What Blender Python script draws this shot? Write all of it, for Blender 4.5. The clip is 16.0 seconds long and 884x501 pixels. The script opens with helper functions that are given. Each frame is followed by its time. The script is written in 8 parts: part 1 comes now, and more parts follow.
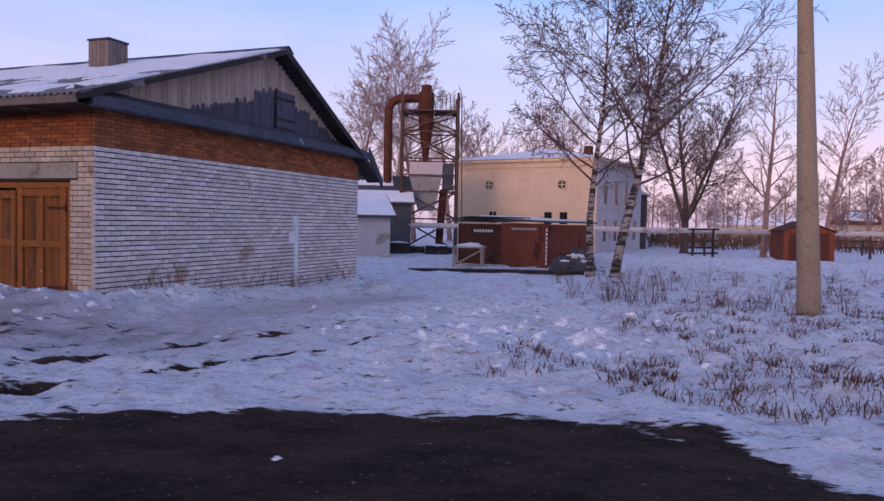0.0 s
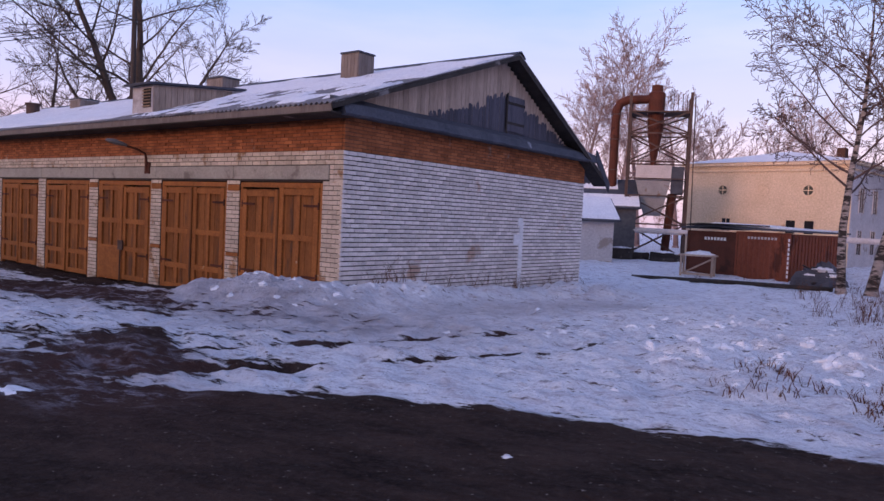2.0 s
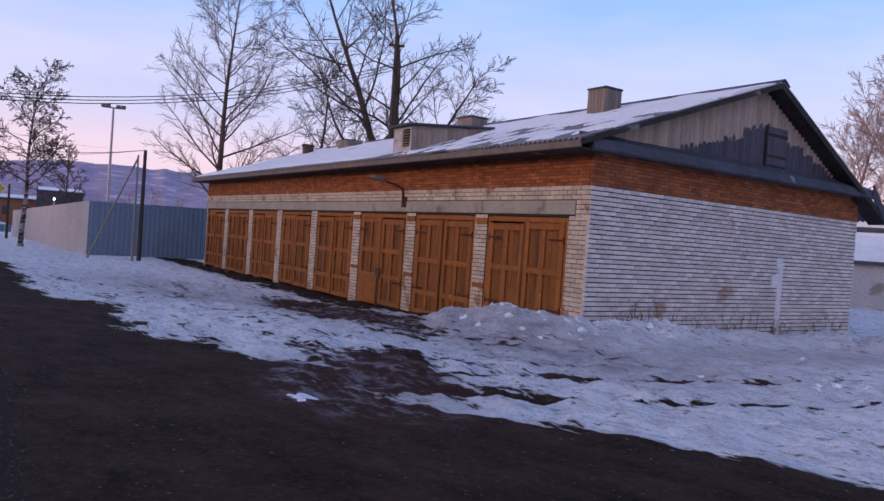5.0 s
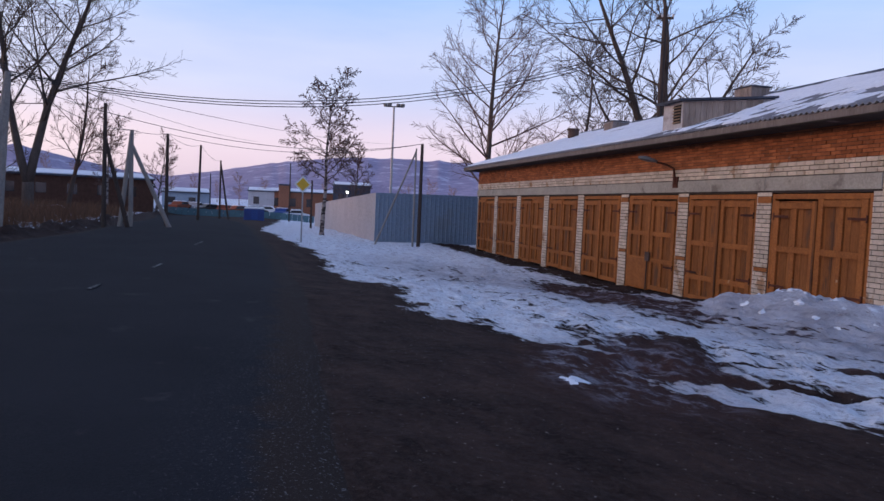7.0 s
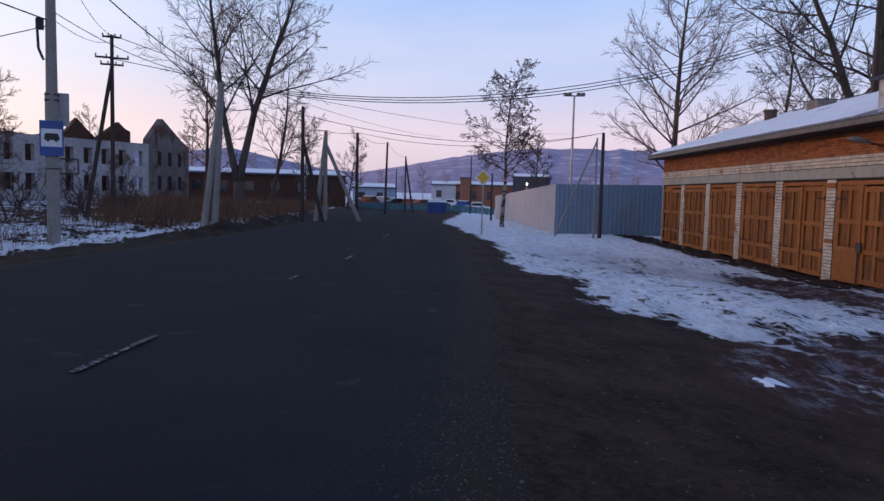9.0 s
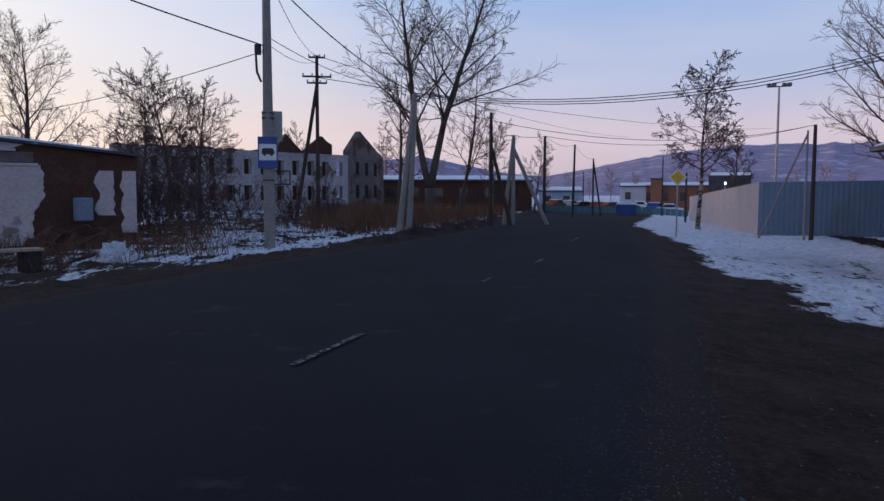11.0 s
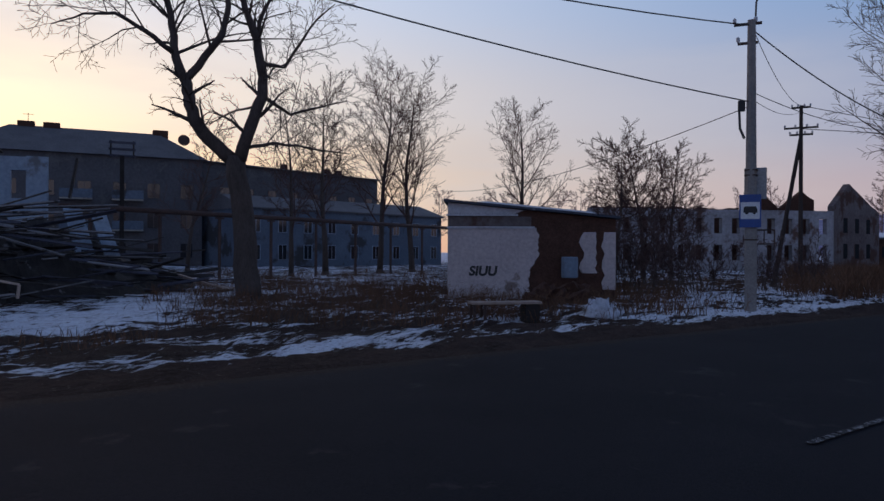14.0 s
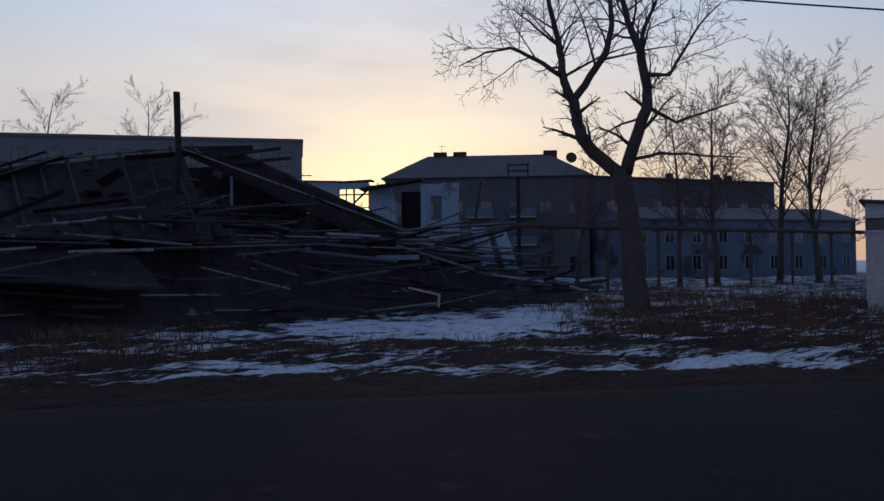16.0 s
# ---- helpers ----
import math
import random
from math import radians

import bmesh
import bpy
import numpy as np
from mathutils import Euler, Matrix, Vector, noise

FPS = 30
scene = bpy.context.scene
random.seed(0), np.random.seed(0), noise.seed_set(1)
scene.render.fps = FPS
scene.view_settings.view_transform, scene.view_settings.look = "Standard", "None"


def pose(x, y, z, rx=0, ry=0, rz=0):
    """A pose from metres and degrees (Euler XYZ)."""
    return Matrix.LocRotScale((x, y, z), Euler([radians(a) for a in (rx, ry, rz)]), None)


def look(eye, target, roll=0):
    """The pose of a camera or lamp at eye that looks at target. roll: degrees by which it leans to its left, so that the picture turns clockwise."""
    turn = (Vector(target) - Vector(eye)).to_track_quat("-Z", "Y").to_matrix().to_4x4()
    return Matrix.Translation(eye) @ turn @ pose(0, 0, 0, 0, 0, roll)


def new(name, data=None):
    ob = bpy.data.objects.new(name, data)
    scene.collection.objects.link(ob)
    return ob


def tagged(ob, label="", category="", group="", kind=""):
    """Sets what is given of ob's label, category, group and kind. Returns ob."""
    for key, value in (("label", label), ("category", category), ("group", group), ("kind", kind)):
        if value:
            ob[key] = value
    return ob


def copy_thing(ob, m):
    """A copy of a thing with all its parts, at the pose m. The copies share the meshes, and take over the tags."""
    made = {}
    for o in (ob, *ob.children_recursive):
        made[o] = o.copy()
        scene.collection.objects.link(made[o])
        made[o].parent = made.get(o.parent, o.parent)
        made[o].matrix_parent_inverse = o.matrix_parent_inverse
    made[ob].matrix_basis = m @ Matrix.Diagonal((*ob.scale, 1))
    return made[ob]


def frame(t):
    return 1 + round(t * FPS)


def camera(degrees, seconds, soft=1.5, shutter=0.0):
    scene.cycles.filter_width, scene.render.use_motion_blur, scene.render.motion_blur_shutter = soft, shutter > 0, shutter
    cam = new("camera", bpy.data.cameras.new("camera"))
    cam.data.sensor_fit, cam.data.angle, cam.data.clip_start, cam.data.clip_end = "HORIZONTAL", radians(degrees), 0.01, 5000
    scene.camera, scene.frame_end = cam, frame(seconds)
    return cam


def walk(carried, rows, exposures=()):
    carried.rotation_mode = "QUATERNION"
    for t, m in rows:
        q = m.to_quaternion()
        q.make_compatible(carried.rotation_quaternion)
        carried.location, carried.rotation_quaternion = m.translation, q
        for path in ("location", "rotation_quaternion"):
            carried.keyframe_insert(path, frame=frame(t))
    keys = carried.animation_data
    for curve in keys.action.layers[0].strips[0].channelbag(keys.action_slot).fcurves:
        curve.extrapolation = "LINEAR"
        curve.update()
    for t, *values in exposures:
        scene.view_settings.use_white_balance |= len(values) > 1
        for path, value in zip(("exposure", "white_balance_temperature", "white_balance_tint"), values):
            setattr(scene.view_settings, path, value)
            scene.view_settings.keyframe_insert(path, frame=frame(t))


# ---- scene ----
EXPOSURES = [(0, 0.55, 6500, 29), (0.6, 0.62, 6550, 29), (1.5, 0.80, 6850, 29), (2.2, 0.68, 6700, 28), (3.5, 0.61, 6800, 26), (6, 0.64, 6600, 17), (7, 0.62, 6450, 13), (8.5, 0.58, 6400, 12), (9, 0.52, 6400, 11), (11.5, 0.10, 6350, 9), (12.5, -0.13, 6300, 11), (13.5, -0.20, 6250, 11), (14.5, -0.52, 6150, 11), (16, -0.54, 6000, 8)]
# ---- camera and its walk: seconds, place, yaw, pitch, lean ----
cam = camera(62.25, 16.0)
ROWS = [
    (0, -0.020, 0.074, 1.639, -0.00, -2.18, 1.13),
    (0.5, -0.034, 0.065, 1.646, 5.23, -2.55, 1.50),
    (1, -0.059, 0.051, 1.651, 10.33, -2.37, 1.68),
    (1.5, -0.099, 0.023, 1.657, 14.10, -2.35, 2.10),
    (2, -0.137, 0.015, 1.661, 17.10, -2.57, 2.68),
    (2.5, -0.175, -0.008, 1.663, 20.23, -2.51, 2.92),
    (3, -0.222, -0.031, 1.661, 23.67, -2.57, 3.32),
    (3.5, -0.261, -0.045, 1.657, 26.46, -2.24, 3.57),
    (6, -0.340, -0.226, 1.641, 43.72, -1.79, 3.98),
    (6.5, -0.339, -0.227, 1.643, 49.58, -3.20, 3.34),
    (7, -0.348, -0.218, 1.643, 55.74, -3.36, 2.56),
    (7.5, -0.340, -0.216, 1.654, 59.56, -3.98, 2.87),
    (8, -0.337, -0.218, 1.661, 62.62, -3.42, 2.31),
    (8.5, -0.337, -0.215, 1.661, 66.10, -4.04, 1.60),
    (9, -0.334, -0.211, 1.659, 69.72, -4.51, 1.46),
    (11.5, -0.395, -0.360, 1.630, 88.11, -3.75, 0.68),
    (12, -0.392, -0.424, 1.636, 93.41, -2.73, 1.46),
    (12.5, -0.374, -0.510, 1.641, 102.23, -1.09, 0.87),
    (13, -0.335, -0.591, 1.645, 108.25, -0.45, 0.83),
    (13.5, -0.306, -0.656, 1.636, 112.34, 0.21, 0.64),
    (14, -0.295, -0.678, 1.642, 119.29, 0.13, 0.31),
    (14.5, -0.288, -0.657, 1.650, 128.63, 0.85, 0.52),
    (15, -0.275, -0.641, 1.655, 135.50, 1.10, 0.20),
    (15.5, -0.248, -0.648, 1.653, 141.35, 1.10, -0.08),
    (16, -0.190, -0.670, 1.655, 148.84, 1.08, -0.59)]
walk(cam, [(t, pose(x, y, z, 90 + p, -r, w)) for t, x, y, z, w, p, r in ROWS], EXPOSURES)

# ---- sky, sun ----
SUN_AZ, SUN_EL = 153.0, 5.0
sun_dir = Vector((-math.sin(radians(SUN_AZ)) * math.cos(radians(SUN_EL)), math.cos(radians(SUN_AZ)) * math.cos(radians(SUN_EL)), math.sin(radians(SUN_EL))))
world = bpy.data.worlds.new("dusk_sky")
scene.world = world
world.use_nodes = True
wt = world.node_tree
wt.nodes.clear()


def wnode(kind, **values):
    n = wt.nodes.new(kind)
    for k, v in values.items():
        n.inputs[k].default_value = v
    return n


def wmath(op, a, b=None, c=None, clamp=False):
    n = wt.nodes.new("ShaderNodeMath")
    n.operation, n.use_clamp = op, clamp
    for i, q in enumerate((a, b, c)):
        if q is None:
            continue
        if isinstance(q, (int, float)):
            n.inputs[i].default_value = q
        else:
            wt.links.new(q, n.inputs[i])
    return n.outputs[0]


def wramp(fac, stops):
    n = wt.nodes.new("ShaderNodeValToRGB")
    n.color_ramp.interpolation = "EASE"
    while len(n.color_ramp.elements) < len(stops):
        n.color_ramp.elements.new(0.5)
    for e, (p, c) in zip(n.color_ramp.elements, stops):
        e.position, e.color = p, (*c, 1)
    wt.links.new(fac, n.inputs[0])
    return n.outputs[0]


def wmix(fac, a, b, mode="MIX"):
    n = wt.nodes.new("ShaderNodeMix")
    n.data_type, n.blend_type = "RGBA", mode
    for i, q in ((0, fac), (6, a), (7, b)):
        if isinstance(q, (int, float)):
            n.inputs[i].default_value = q
        elif isinstance(q, tuple):
            n.inputs[i].default_value = (*q, 1)
        else:
            wt.links.new(q, n.inputs[i])
    return n.outputs[2]


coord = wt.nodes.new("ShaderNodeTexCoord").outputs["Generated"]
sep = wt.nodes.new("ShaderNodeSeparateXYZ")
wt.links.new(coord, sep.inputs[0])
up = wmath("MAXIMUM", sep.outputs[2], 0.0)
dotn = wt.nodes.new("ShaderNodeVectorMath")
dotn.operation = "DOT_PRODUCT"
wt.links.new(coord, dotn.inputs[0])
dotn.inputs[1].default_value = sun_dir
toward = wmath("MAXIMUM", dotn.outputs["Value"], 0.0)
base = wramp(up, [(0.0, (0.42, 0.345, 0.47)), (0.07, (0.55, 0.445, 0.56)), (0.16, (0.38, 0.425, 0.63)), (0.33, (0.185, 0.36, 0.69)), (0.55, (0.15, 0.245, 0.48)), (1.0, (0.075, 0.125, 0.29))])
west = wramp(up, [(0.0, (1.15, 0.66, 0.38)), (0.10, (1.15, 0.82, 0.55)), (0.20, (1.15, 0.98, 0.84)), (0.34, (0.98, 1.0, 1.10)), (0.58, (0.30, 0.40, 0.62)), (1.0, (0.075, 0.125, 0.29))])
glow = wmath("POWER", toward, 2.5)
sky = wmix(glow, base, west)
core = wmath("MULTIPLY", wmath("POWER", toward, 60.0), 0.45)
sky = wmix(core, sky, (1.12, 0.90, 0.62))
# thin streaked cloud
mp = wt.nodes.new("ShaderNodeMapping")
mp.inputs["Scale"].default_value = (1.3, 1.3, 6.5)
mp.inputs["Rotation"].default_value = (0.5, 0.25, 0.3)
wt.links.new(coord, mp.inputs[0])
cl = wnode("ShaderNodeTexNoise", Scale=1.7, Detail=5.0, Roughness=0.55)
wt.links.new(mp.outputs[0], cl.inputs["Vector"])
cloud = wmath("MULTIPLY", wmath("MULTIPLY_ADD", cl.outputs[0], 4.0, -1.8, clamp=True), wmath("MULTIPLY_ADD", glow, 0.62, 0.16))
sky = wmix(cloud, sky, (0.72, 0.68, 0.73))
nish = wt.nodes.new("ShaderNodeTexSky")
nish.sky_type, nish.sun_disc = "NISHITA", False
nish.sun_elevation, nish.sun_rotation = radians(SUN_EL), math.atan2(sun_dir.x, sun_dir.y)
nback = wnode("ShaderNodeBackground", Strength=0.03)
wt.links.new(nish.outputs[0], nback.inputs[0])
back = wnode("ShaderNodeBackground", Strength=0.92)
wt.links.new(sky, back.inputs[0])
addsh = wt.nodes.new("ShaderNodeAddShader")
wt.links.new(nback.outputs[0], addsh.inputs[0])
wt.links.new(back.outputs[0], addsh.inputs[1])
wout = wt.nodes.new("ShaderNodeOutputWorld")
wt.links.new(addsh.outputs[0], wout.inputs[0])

lamp = bpy.data.lights.new("sun", "SUN")
lamp.energy, lamp.angle, lamp.color = 1.15, radians(14), (1.0, 0.60, 0.42)
sun_ob = new("sun", lamp)
sun_ob.matrix_world = look(tuple(sun_dir * 200), (0, 0, 0))

# ---- materials ----
def mat(name, dark, light, scale=3.0, rough=0.85, fine=40.0, bump=0.15, metal=0.0, stain=None, stain_scale=0.7, stain_at=0.58, stretch=(1, 1, 1), vary=0.0, detail=6.0):
    """A surface that varies between two colours at a coarse and a fine scale, with relief and, where given, stains of a third colour."""
    m = bpy.data.materials.new(name)
    m.use_nodes = True
    nt = m.node_tree
    b = nt.nodes["Principled BSDF"]
    tc = nt.nodes.new("ShaderNodeTexCoord")
    mapn = nt.nodes.new("ShaderNodeMapping")
    mapn.inputs["Scale"].default_value = stretch
    nt.links.new(tc.outputs["Object"], mapn.inputs[0])

    def noise_node(s, d=5.0, r=0.6):
        n = nt.nodes.new("ShaderNodeTexNoise")
        n.inputs["Scale"].default_value, n.inputs["Detail"].default_value, n.inputs["Roughness"].default_value = s, d, r
        nt.links.new(mapn.outputs[0], n.inputs["Vector"])
        return n.outputs[0]

    def mixer(fac, a, c, mode="MIX"):
        n = nt.nodes.new("ShaderNodeMix")
        n.data_type, n.blend_type = "RGBA", mode
        for i, q in ((0, fac), (6, a), (7, c)):
            if isinstance(q, (int, float)):
                n.inputs[i].default_value = q
            elif isinstance(q, tuple):
                n.inputs[i].default_value = (*q, 1)
            else:
                nt.links.new(q, n.inputs[i])
        return n.outputs[2]

    def ranged(v, lo, hi):
        n = nt.nodes.new("ShaderNodeMapRange")
        n.inputs[1].default_value, n.inputs[2].default_value = lo, hi
        nt.links.new(v, n.inputs[0])
        return n.outputs[0]

    coarse, small = noise_node(scale, detail), noise_node(fine, 4.0)
    col = mixer(ranged(coarse, 0.3, 0.7), dark, light)
    col = mixer(0.35, col, mixer(ranged(small, 0.3, 0.7), tuple(0.6 * q for q in dark), tuple(min(1.0, 1.25 * q) for q in light)))
    if stain:
        col = mixer(ranged(noise_node(stain_scale, 8.0, 0.65), stain_at, stain_at + 0.06), col, stain)
    if vary:
        oi, ge = nt.nodes.new("ShaderNodeObjectInfo"), nt.nodes.new("ShaderNodeNewGeometry")
        ad = nt.nodes.new("ShaderNodeMath")
        ad.operation = "ADD"
        nt.links.new(oi.outputs["Random"], ad.inputs[0])
        nt.links.new(ge.outputs["Random Per Island"], ad.inputs[1])
        fr = nt.nodes.new("ShaderNodeMath")
        fr.operation = "FRACT"
        nt.links.new(ad.outputs[0], fr.inputs[0])
        hv = nt.nodes.new("ShaderNodeHueSaturation")
        nt.links.new(ranged2(nt, fr.outputs[0], 1 - vary, 1 + vary), hv.inputs["Value"])
        nt.links.new(col, hv.inputs["Color"])
        col = hv.outputs[0]
    nt.links.new(col, b.inputs["Base Color"])
    b.inputs["Roughness"].default_value, b.inputs["Metallic"].default_value = rough, metal
    b.inputs["Specular IOR Level"].default_value = 0.5 if rough < 0.7 else 0.18
    bp = nt.nodes.new("ShaderNodeBump")
    bp.inputs["Strength"].default_value, bp.inputs["Distance"].default_value = bump, 0.02
    nt.links.new(small, bp.inputs["Height"])
    nt.links.new(bp.outputs[0], b.inputs["Normal"])
    return m


def ranged2(nt, v, lo, hi):
    n = nt.nodes.new("ShaderNodeMapRange")
    n.inputs[3].default_value, n.inputs[4].default_value = lo, hi
    nt.links.new(v, n.inputs[0])
    return n.outputs[0]


M_MORTAR = mat("mortar", (0.030, 0.023, 0.022), (0.075, 0.058, 0.053), 5, 0.95)
M_WHITE = mat("silicate_brick", (0.52, 0.455, 0.44), (0.78, 0.71, 0.68), 1.2, 0.9, 30, 0.3, stain=(0.46, 0.31, 0.25), stain_scale=0.7, stain_at=0.60, vary=0.15)
M_RED = mat("red_brick", (0.22, 0.07, 0.03), (0.40, 0.14, 0.06), 2.0, 0.92, 30, 0.35, stain=(0.30, 0.20, 0.16), stain_scale=1.6, stain_at=0.63, vary=0.28)
M_CONC = mat("concrete", (0.27, 0.24, 0.21), (0.42, 0.38, 0.33), 1.5, 0.92, 25, 0.3, stain=(0.20, 0.17, 0.15), stain_scale=1.2)
# Worn ochre, darker than the frame: recess shade is put into the colour.
M_OCHRE = mat("ochre_paint_shaded", (0.15, 0.052, 0.017), (0.30, 0.112, 0.034), 2.2, 0.75, 22, 0.4, stain=(0.12, 0.055, 0.03), stain_scale=1.9, stain_at=0.55, stretch=(1.6, 1.6, 0.3), vary=0.2)
M_PLANK = mat("grey_plank", (0.13, 0.12, 0.12), (0.27, 0.25, 0.25), 3, 0.75, 18, 0.4, stain=(0.05, 0.045, 0.045), stain_scale=1.8, stain_at=0.55, vary=0.3)
M_OCHRE2 = mat("ochre_frame", (0.22, 0.075, 0.022), (0.36, 0.13, 0.038), 3.0, 0.75, 22, 0.3, stain=(0.50, 0.36, 0.24), stain_scale=2.5, stain_at=0.66, vary=0.10)
M_BOARD = mat("weathered_board", (0.29, 0.21, 0.17), (0.50, 0.38, 0.31), 3, 0.9, 18, 0.4, stretch=(2.5, 2.5, 0.25), vary=0.16)
M_BOARDDARK = mat("dark_board", (0.045, 0.045, 0.06), (0.10, 0.095, 0.12), 3, 0.85, 18, 0.4, stretch=(2.5, 2.5, 0.25), vary=0.2)
M_WOOD = mat("raw_timber", (0.20, 0.13, 0.09), (0.34, 0.24, 0.17), 3, 0.9, 25, 0.4, vary=0.15)
# Very dark timber with grey patches, for soffits as well as fallen boards.
M_DARKWOOD = mat("dark_timber", (0.016, 0.014, 0.014), (0.060, 0.050, 0.046), 2, 0.8, 25, 0.5, stain=(0.20, 0.18, 0.18), stain_scale=1.4, stain_at=0.63, vary=0.35)
M_TAR = mat("roofing_felt", (0.035, 0.04, 0.055), (0.09, 0.095, 0.12), 1.4, 0.7, 20, 0.3, stain=(0.30, 0.31, 0.36), stain_scale=0.9, stain_at=0.66)
M_SLATE = mat("fibre_cement_roof", (0.16, 0.15, 0.16), (0.28, 0.27, 0.29), 1.0, 0.9, 25, 0.3, stain=(0.09, 0.08, 0.08))
M_SNOW = mat("snow", (0.74, 0.75, 0.82), (0.86, 0.87, 0.92), 0.9, 0.75, 9, 0.5)
M_DSNOW = mat("dirty_snow", (0.30, 0.29, 0.31), (0.70, 0.70, 0.76), 2.0, 0.85, 12, 0.6, stain=(0.08, 0.065, 0.055), stain_scale=1.6, stain_at=0.56)
M_RUST = mat("rusty_steel", (0.055, 0.020, 0.015), (0.12, 0.040, 0.026), 1.2, 0.8, 20, 0.25, stain=(0.05, 0.02, 0.016), stain_scale=0.8)
M_RUSTLIGHT = mat("rust_red_paint", (0.14, 0.042, 0.026), (0.24, 0.072, 0.042), 0.9, 0.75, 15, 0.25, stain=(0.09, 0.03, 0.02), stain_scale=0.8, stretch=(1, 1, 0.4))
M_STEEL = mat("dark_steel", (0.05, 0.032, 0.028), (0.11, 0.07, 0.06), 2, 0.7, 20, 0.2)
M_GALV = mat("grey_steel", (0.24, 0.24, 0.25), (0.40, 0.39, 0.40), 1.4, 0.55, 20, 0.2, metal=0.4, stain=(0.20, 0.10, 0.06), stain_scale=1.1, stain_at=0.60)
M_LAG = mat("pipe_lagging", (0.40, 0.36, 0.36), (0.60, 0.55, 0.55), 1.0, 0.7, 12, 0.3, stain=(0.28, 0.22, 0.20), stain_scale=0.5)
M_YELLOW = mat("cream_plaster", (0.52, 0.39, 0.27), (0.70, 0.54, 0.40), 0.5, 0.95, 8, 0.2, stain=(0.30, 0.15, 0.09), stain_scale=0.22, stain_at=0.61)
M_LIME = mat("limewash", (0.40, 0.38, 0.40), (0.56, 0.53, 0.55), 0.7, 0.95, 9, 0.25, stain=(0.30, 0.25, 0.23), stain_scale=0.5)
# Grey set darker so that southern walls and frames carry their backlit shade.
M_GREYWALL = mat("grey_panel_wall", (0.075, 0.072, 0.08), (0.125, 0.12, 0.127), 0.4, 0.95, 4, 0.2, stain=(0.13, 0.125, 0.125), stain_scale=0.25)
M_BLUEWALL = mat("pale_blue_plaster", (0.22, 0.27, 0.34), (0.33, 0.38, 0.45), 0.5, 0.95, 5, 0.2, stain=(0.17, 0.17, 0.18), stain_scale=0.35)
M_WASH = mat("whitewash", (0.62, 0.60, 0.62), (0.78, 0.76, 0.78), 3, 0.9, 20, 0.3)
M_VENT = mat("weathered_vent", (0.15, 0.12, 0.11), (0.26, 0.215, 0.195), 3, 0.9, 18, 0.4, stretch=(2.5, 2.5, 0.25), vary=0.16)
# Darker copy of the pale blue plaster, with backlit shade in the colour.
M_ANNEX = mat("backlit_blue_plaster", (0.085, 0.105, 0.14), (0.15, 0.18, 0.225), 0.25, 0.95, 5, 0.2, stain=(0.06, 0.06, 0.065), stain_scale=0.22, stain_at=0.54)
M_PINKWALL = mat("pinkish_plaster", (0.44, 0.36, 0.35), (0.58, 0.49, 0.47), 0.6, 0.95, 8, 0.25, stain=(0.24, 0.18, 0.16), stain_scale=0.7, stain_at=0.6)
M_OLDBRICK = mat("bare_old_brick", (0.05, 0.026, 0.019), (0.11, 0.055, 0.04), 2.5, 0.95, 16, 0.6)
M_RUIN = mat("ruined_plaster", (0.20, 0.18, 0.185), (0.46, 0.43, 0.44), 0.35, 0.95, 3, 0.3, stain=(0.13, 0.075, 0.06), stain_scale=0.3, stain_at=0.55)
M_ENDWALL = mat("stained_end_wall", (0.085, 0.062, 0.058), (0.20, 0.165, 0.16), 0.4, 0.95, 4, 0.3, stain=(0.09, 0.048, 0.038), stain_scale=0.35, stain_at=0.52)
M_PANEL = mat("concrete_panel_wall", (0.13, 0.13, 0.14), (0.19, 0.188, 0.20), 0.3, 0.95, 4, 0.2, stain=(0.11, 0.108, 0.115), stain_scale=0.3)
# The white brick again, brown-stained, with warm evening light put into its colour.
M_WARMLIT = mat("warm_lit_brick", (0.44, 0.345, 0.27), (0.66, 0.55, 0.45), 1.6, 0.9, 30, 0.3, stain=(0.34, 0.20, 0.12), stain_scale=1.4, stain_at=0.56, vary=0.16)
M_DARKROOF = mat("dark_metal_roof", (0.09, 0.085, 0.09), (0.16, 0.15, 0.155), 0.5, 0.7, 6, 0.2)
# Near-black that stands in for the shade inside rooms and openings.
M_VOID = mat("interior_shade", (0.008, 0.008, 0.01), (0.02, 0.02, 0.024), 1, 0.9)
M_FENCEB = mat("blue_grey_sheet", (0.14, 0.19, 0.255), (0.19, 0.24, 0.31), 0.5, 0.5, 8, 0.1, stain=(0.16, 0.19, 0.23), stain_scale=0.4)
M_FENCEW = mat("pale_sheet", (0.42, 0.385, 0.40), (0.53, 0.485, 0.50), 0.5, 0.55, 8, 0.1)
M_POLEWOOD = mat("tarred_pole", (0.035, 0.026, 0.024), (0.08, 0.06, 0.052), 2, 0.9, 20, 0.4, stretch=(3, 3, 0.3))
M_POLECONC = mat("pole_concrete", (0.20, 0.18, 0.17), (0.31, 0.28, 0.26), 1.2, 0.92, 20, 0.3)
M_POLEWARM = mat("pole_concrete_worn", (0.23, 0.17, 0.12), (0.36, 0.28, 0.20), 1.0, 0.92, 22, 0.4, stain=(0.16, 0.12, 0.09), stain_scale=1.3)
M_BARK = mat("bark", (0.055, 0.042, 0.036), (0.12, 0.092, 0.08), 3, 0.95, 22, 0.6, stretch=(1, 1, 0.3))
# Bark and twigs that carry the pink evening glow in their own colour.
M_GLOWBARK = mat("pink_lit_bark", (0.22, 0.14, 0.13), (0.37, 0.25, 0.23), 2, 0.95, 15, 0.4)
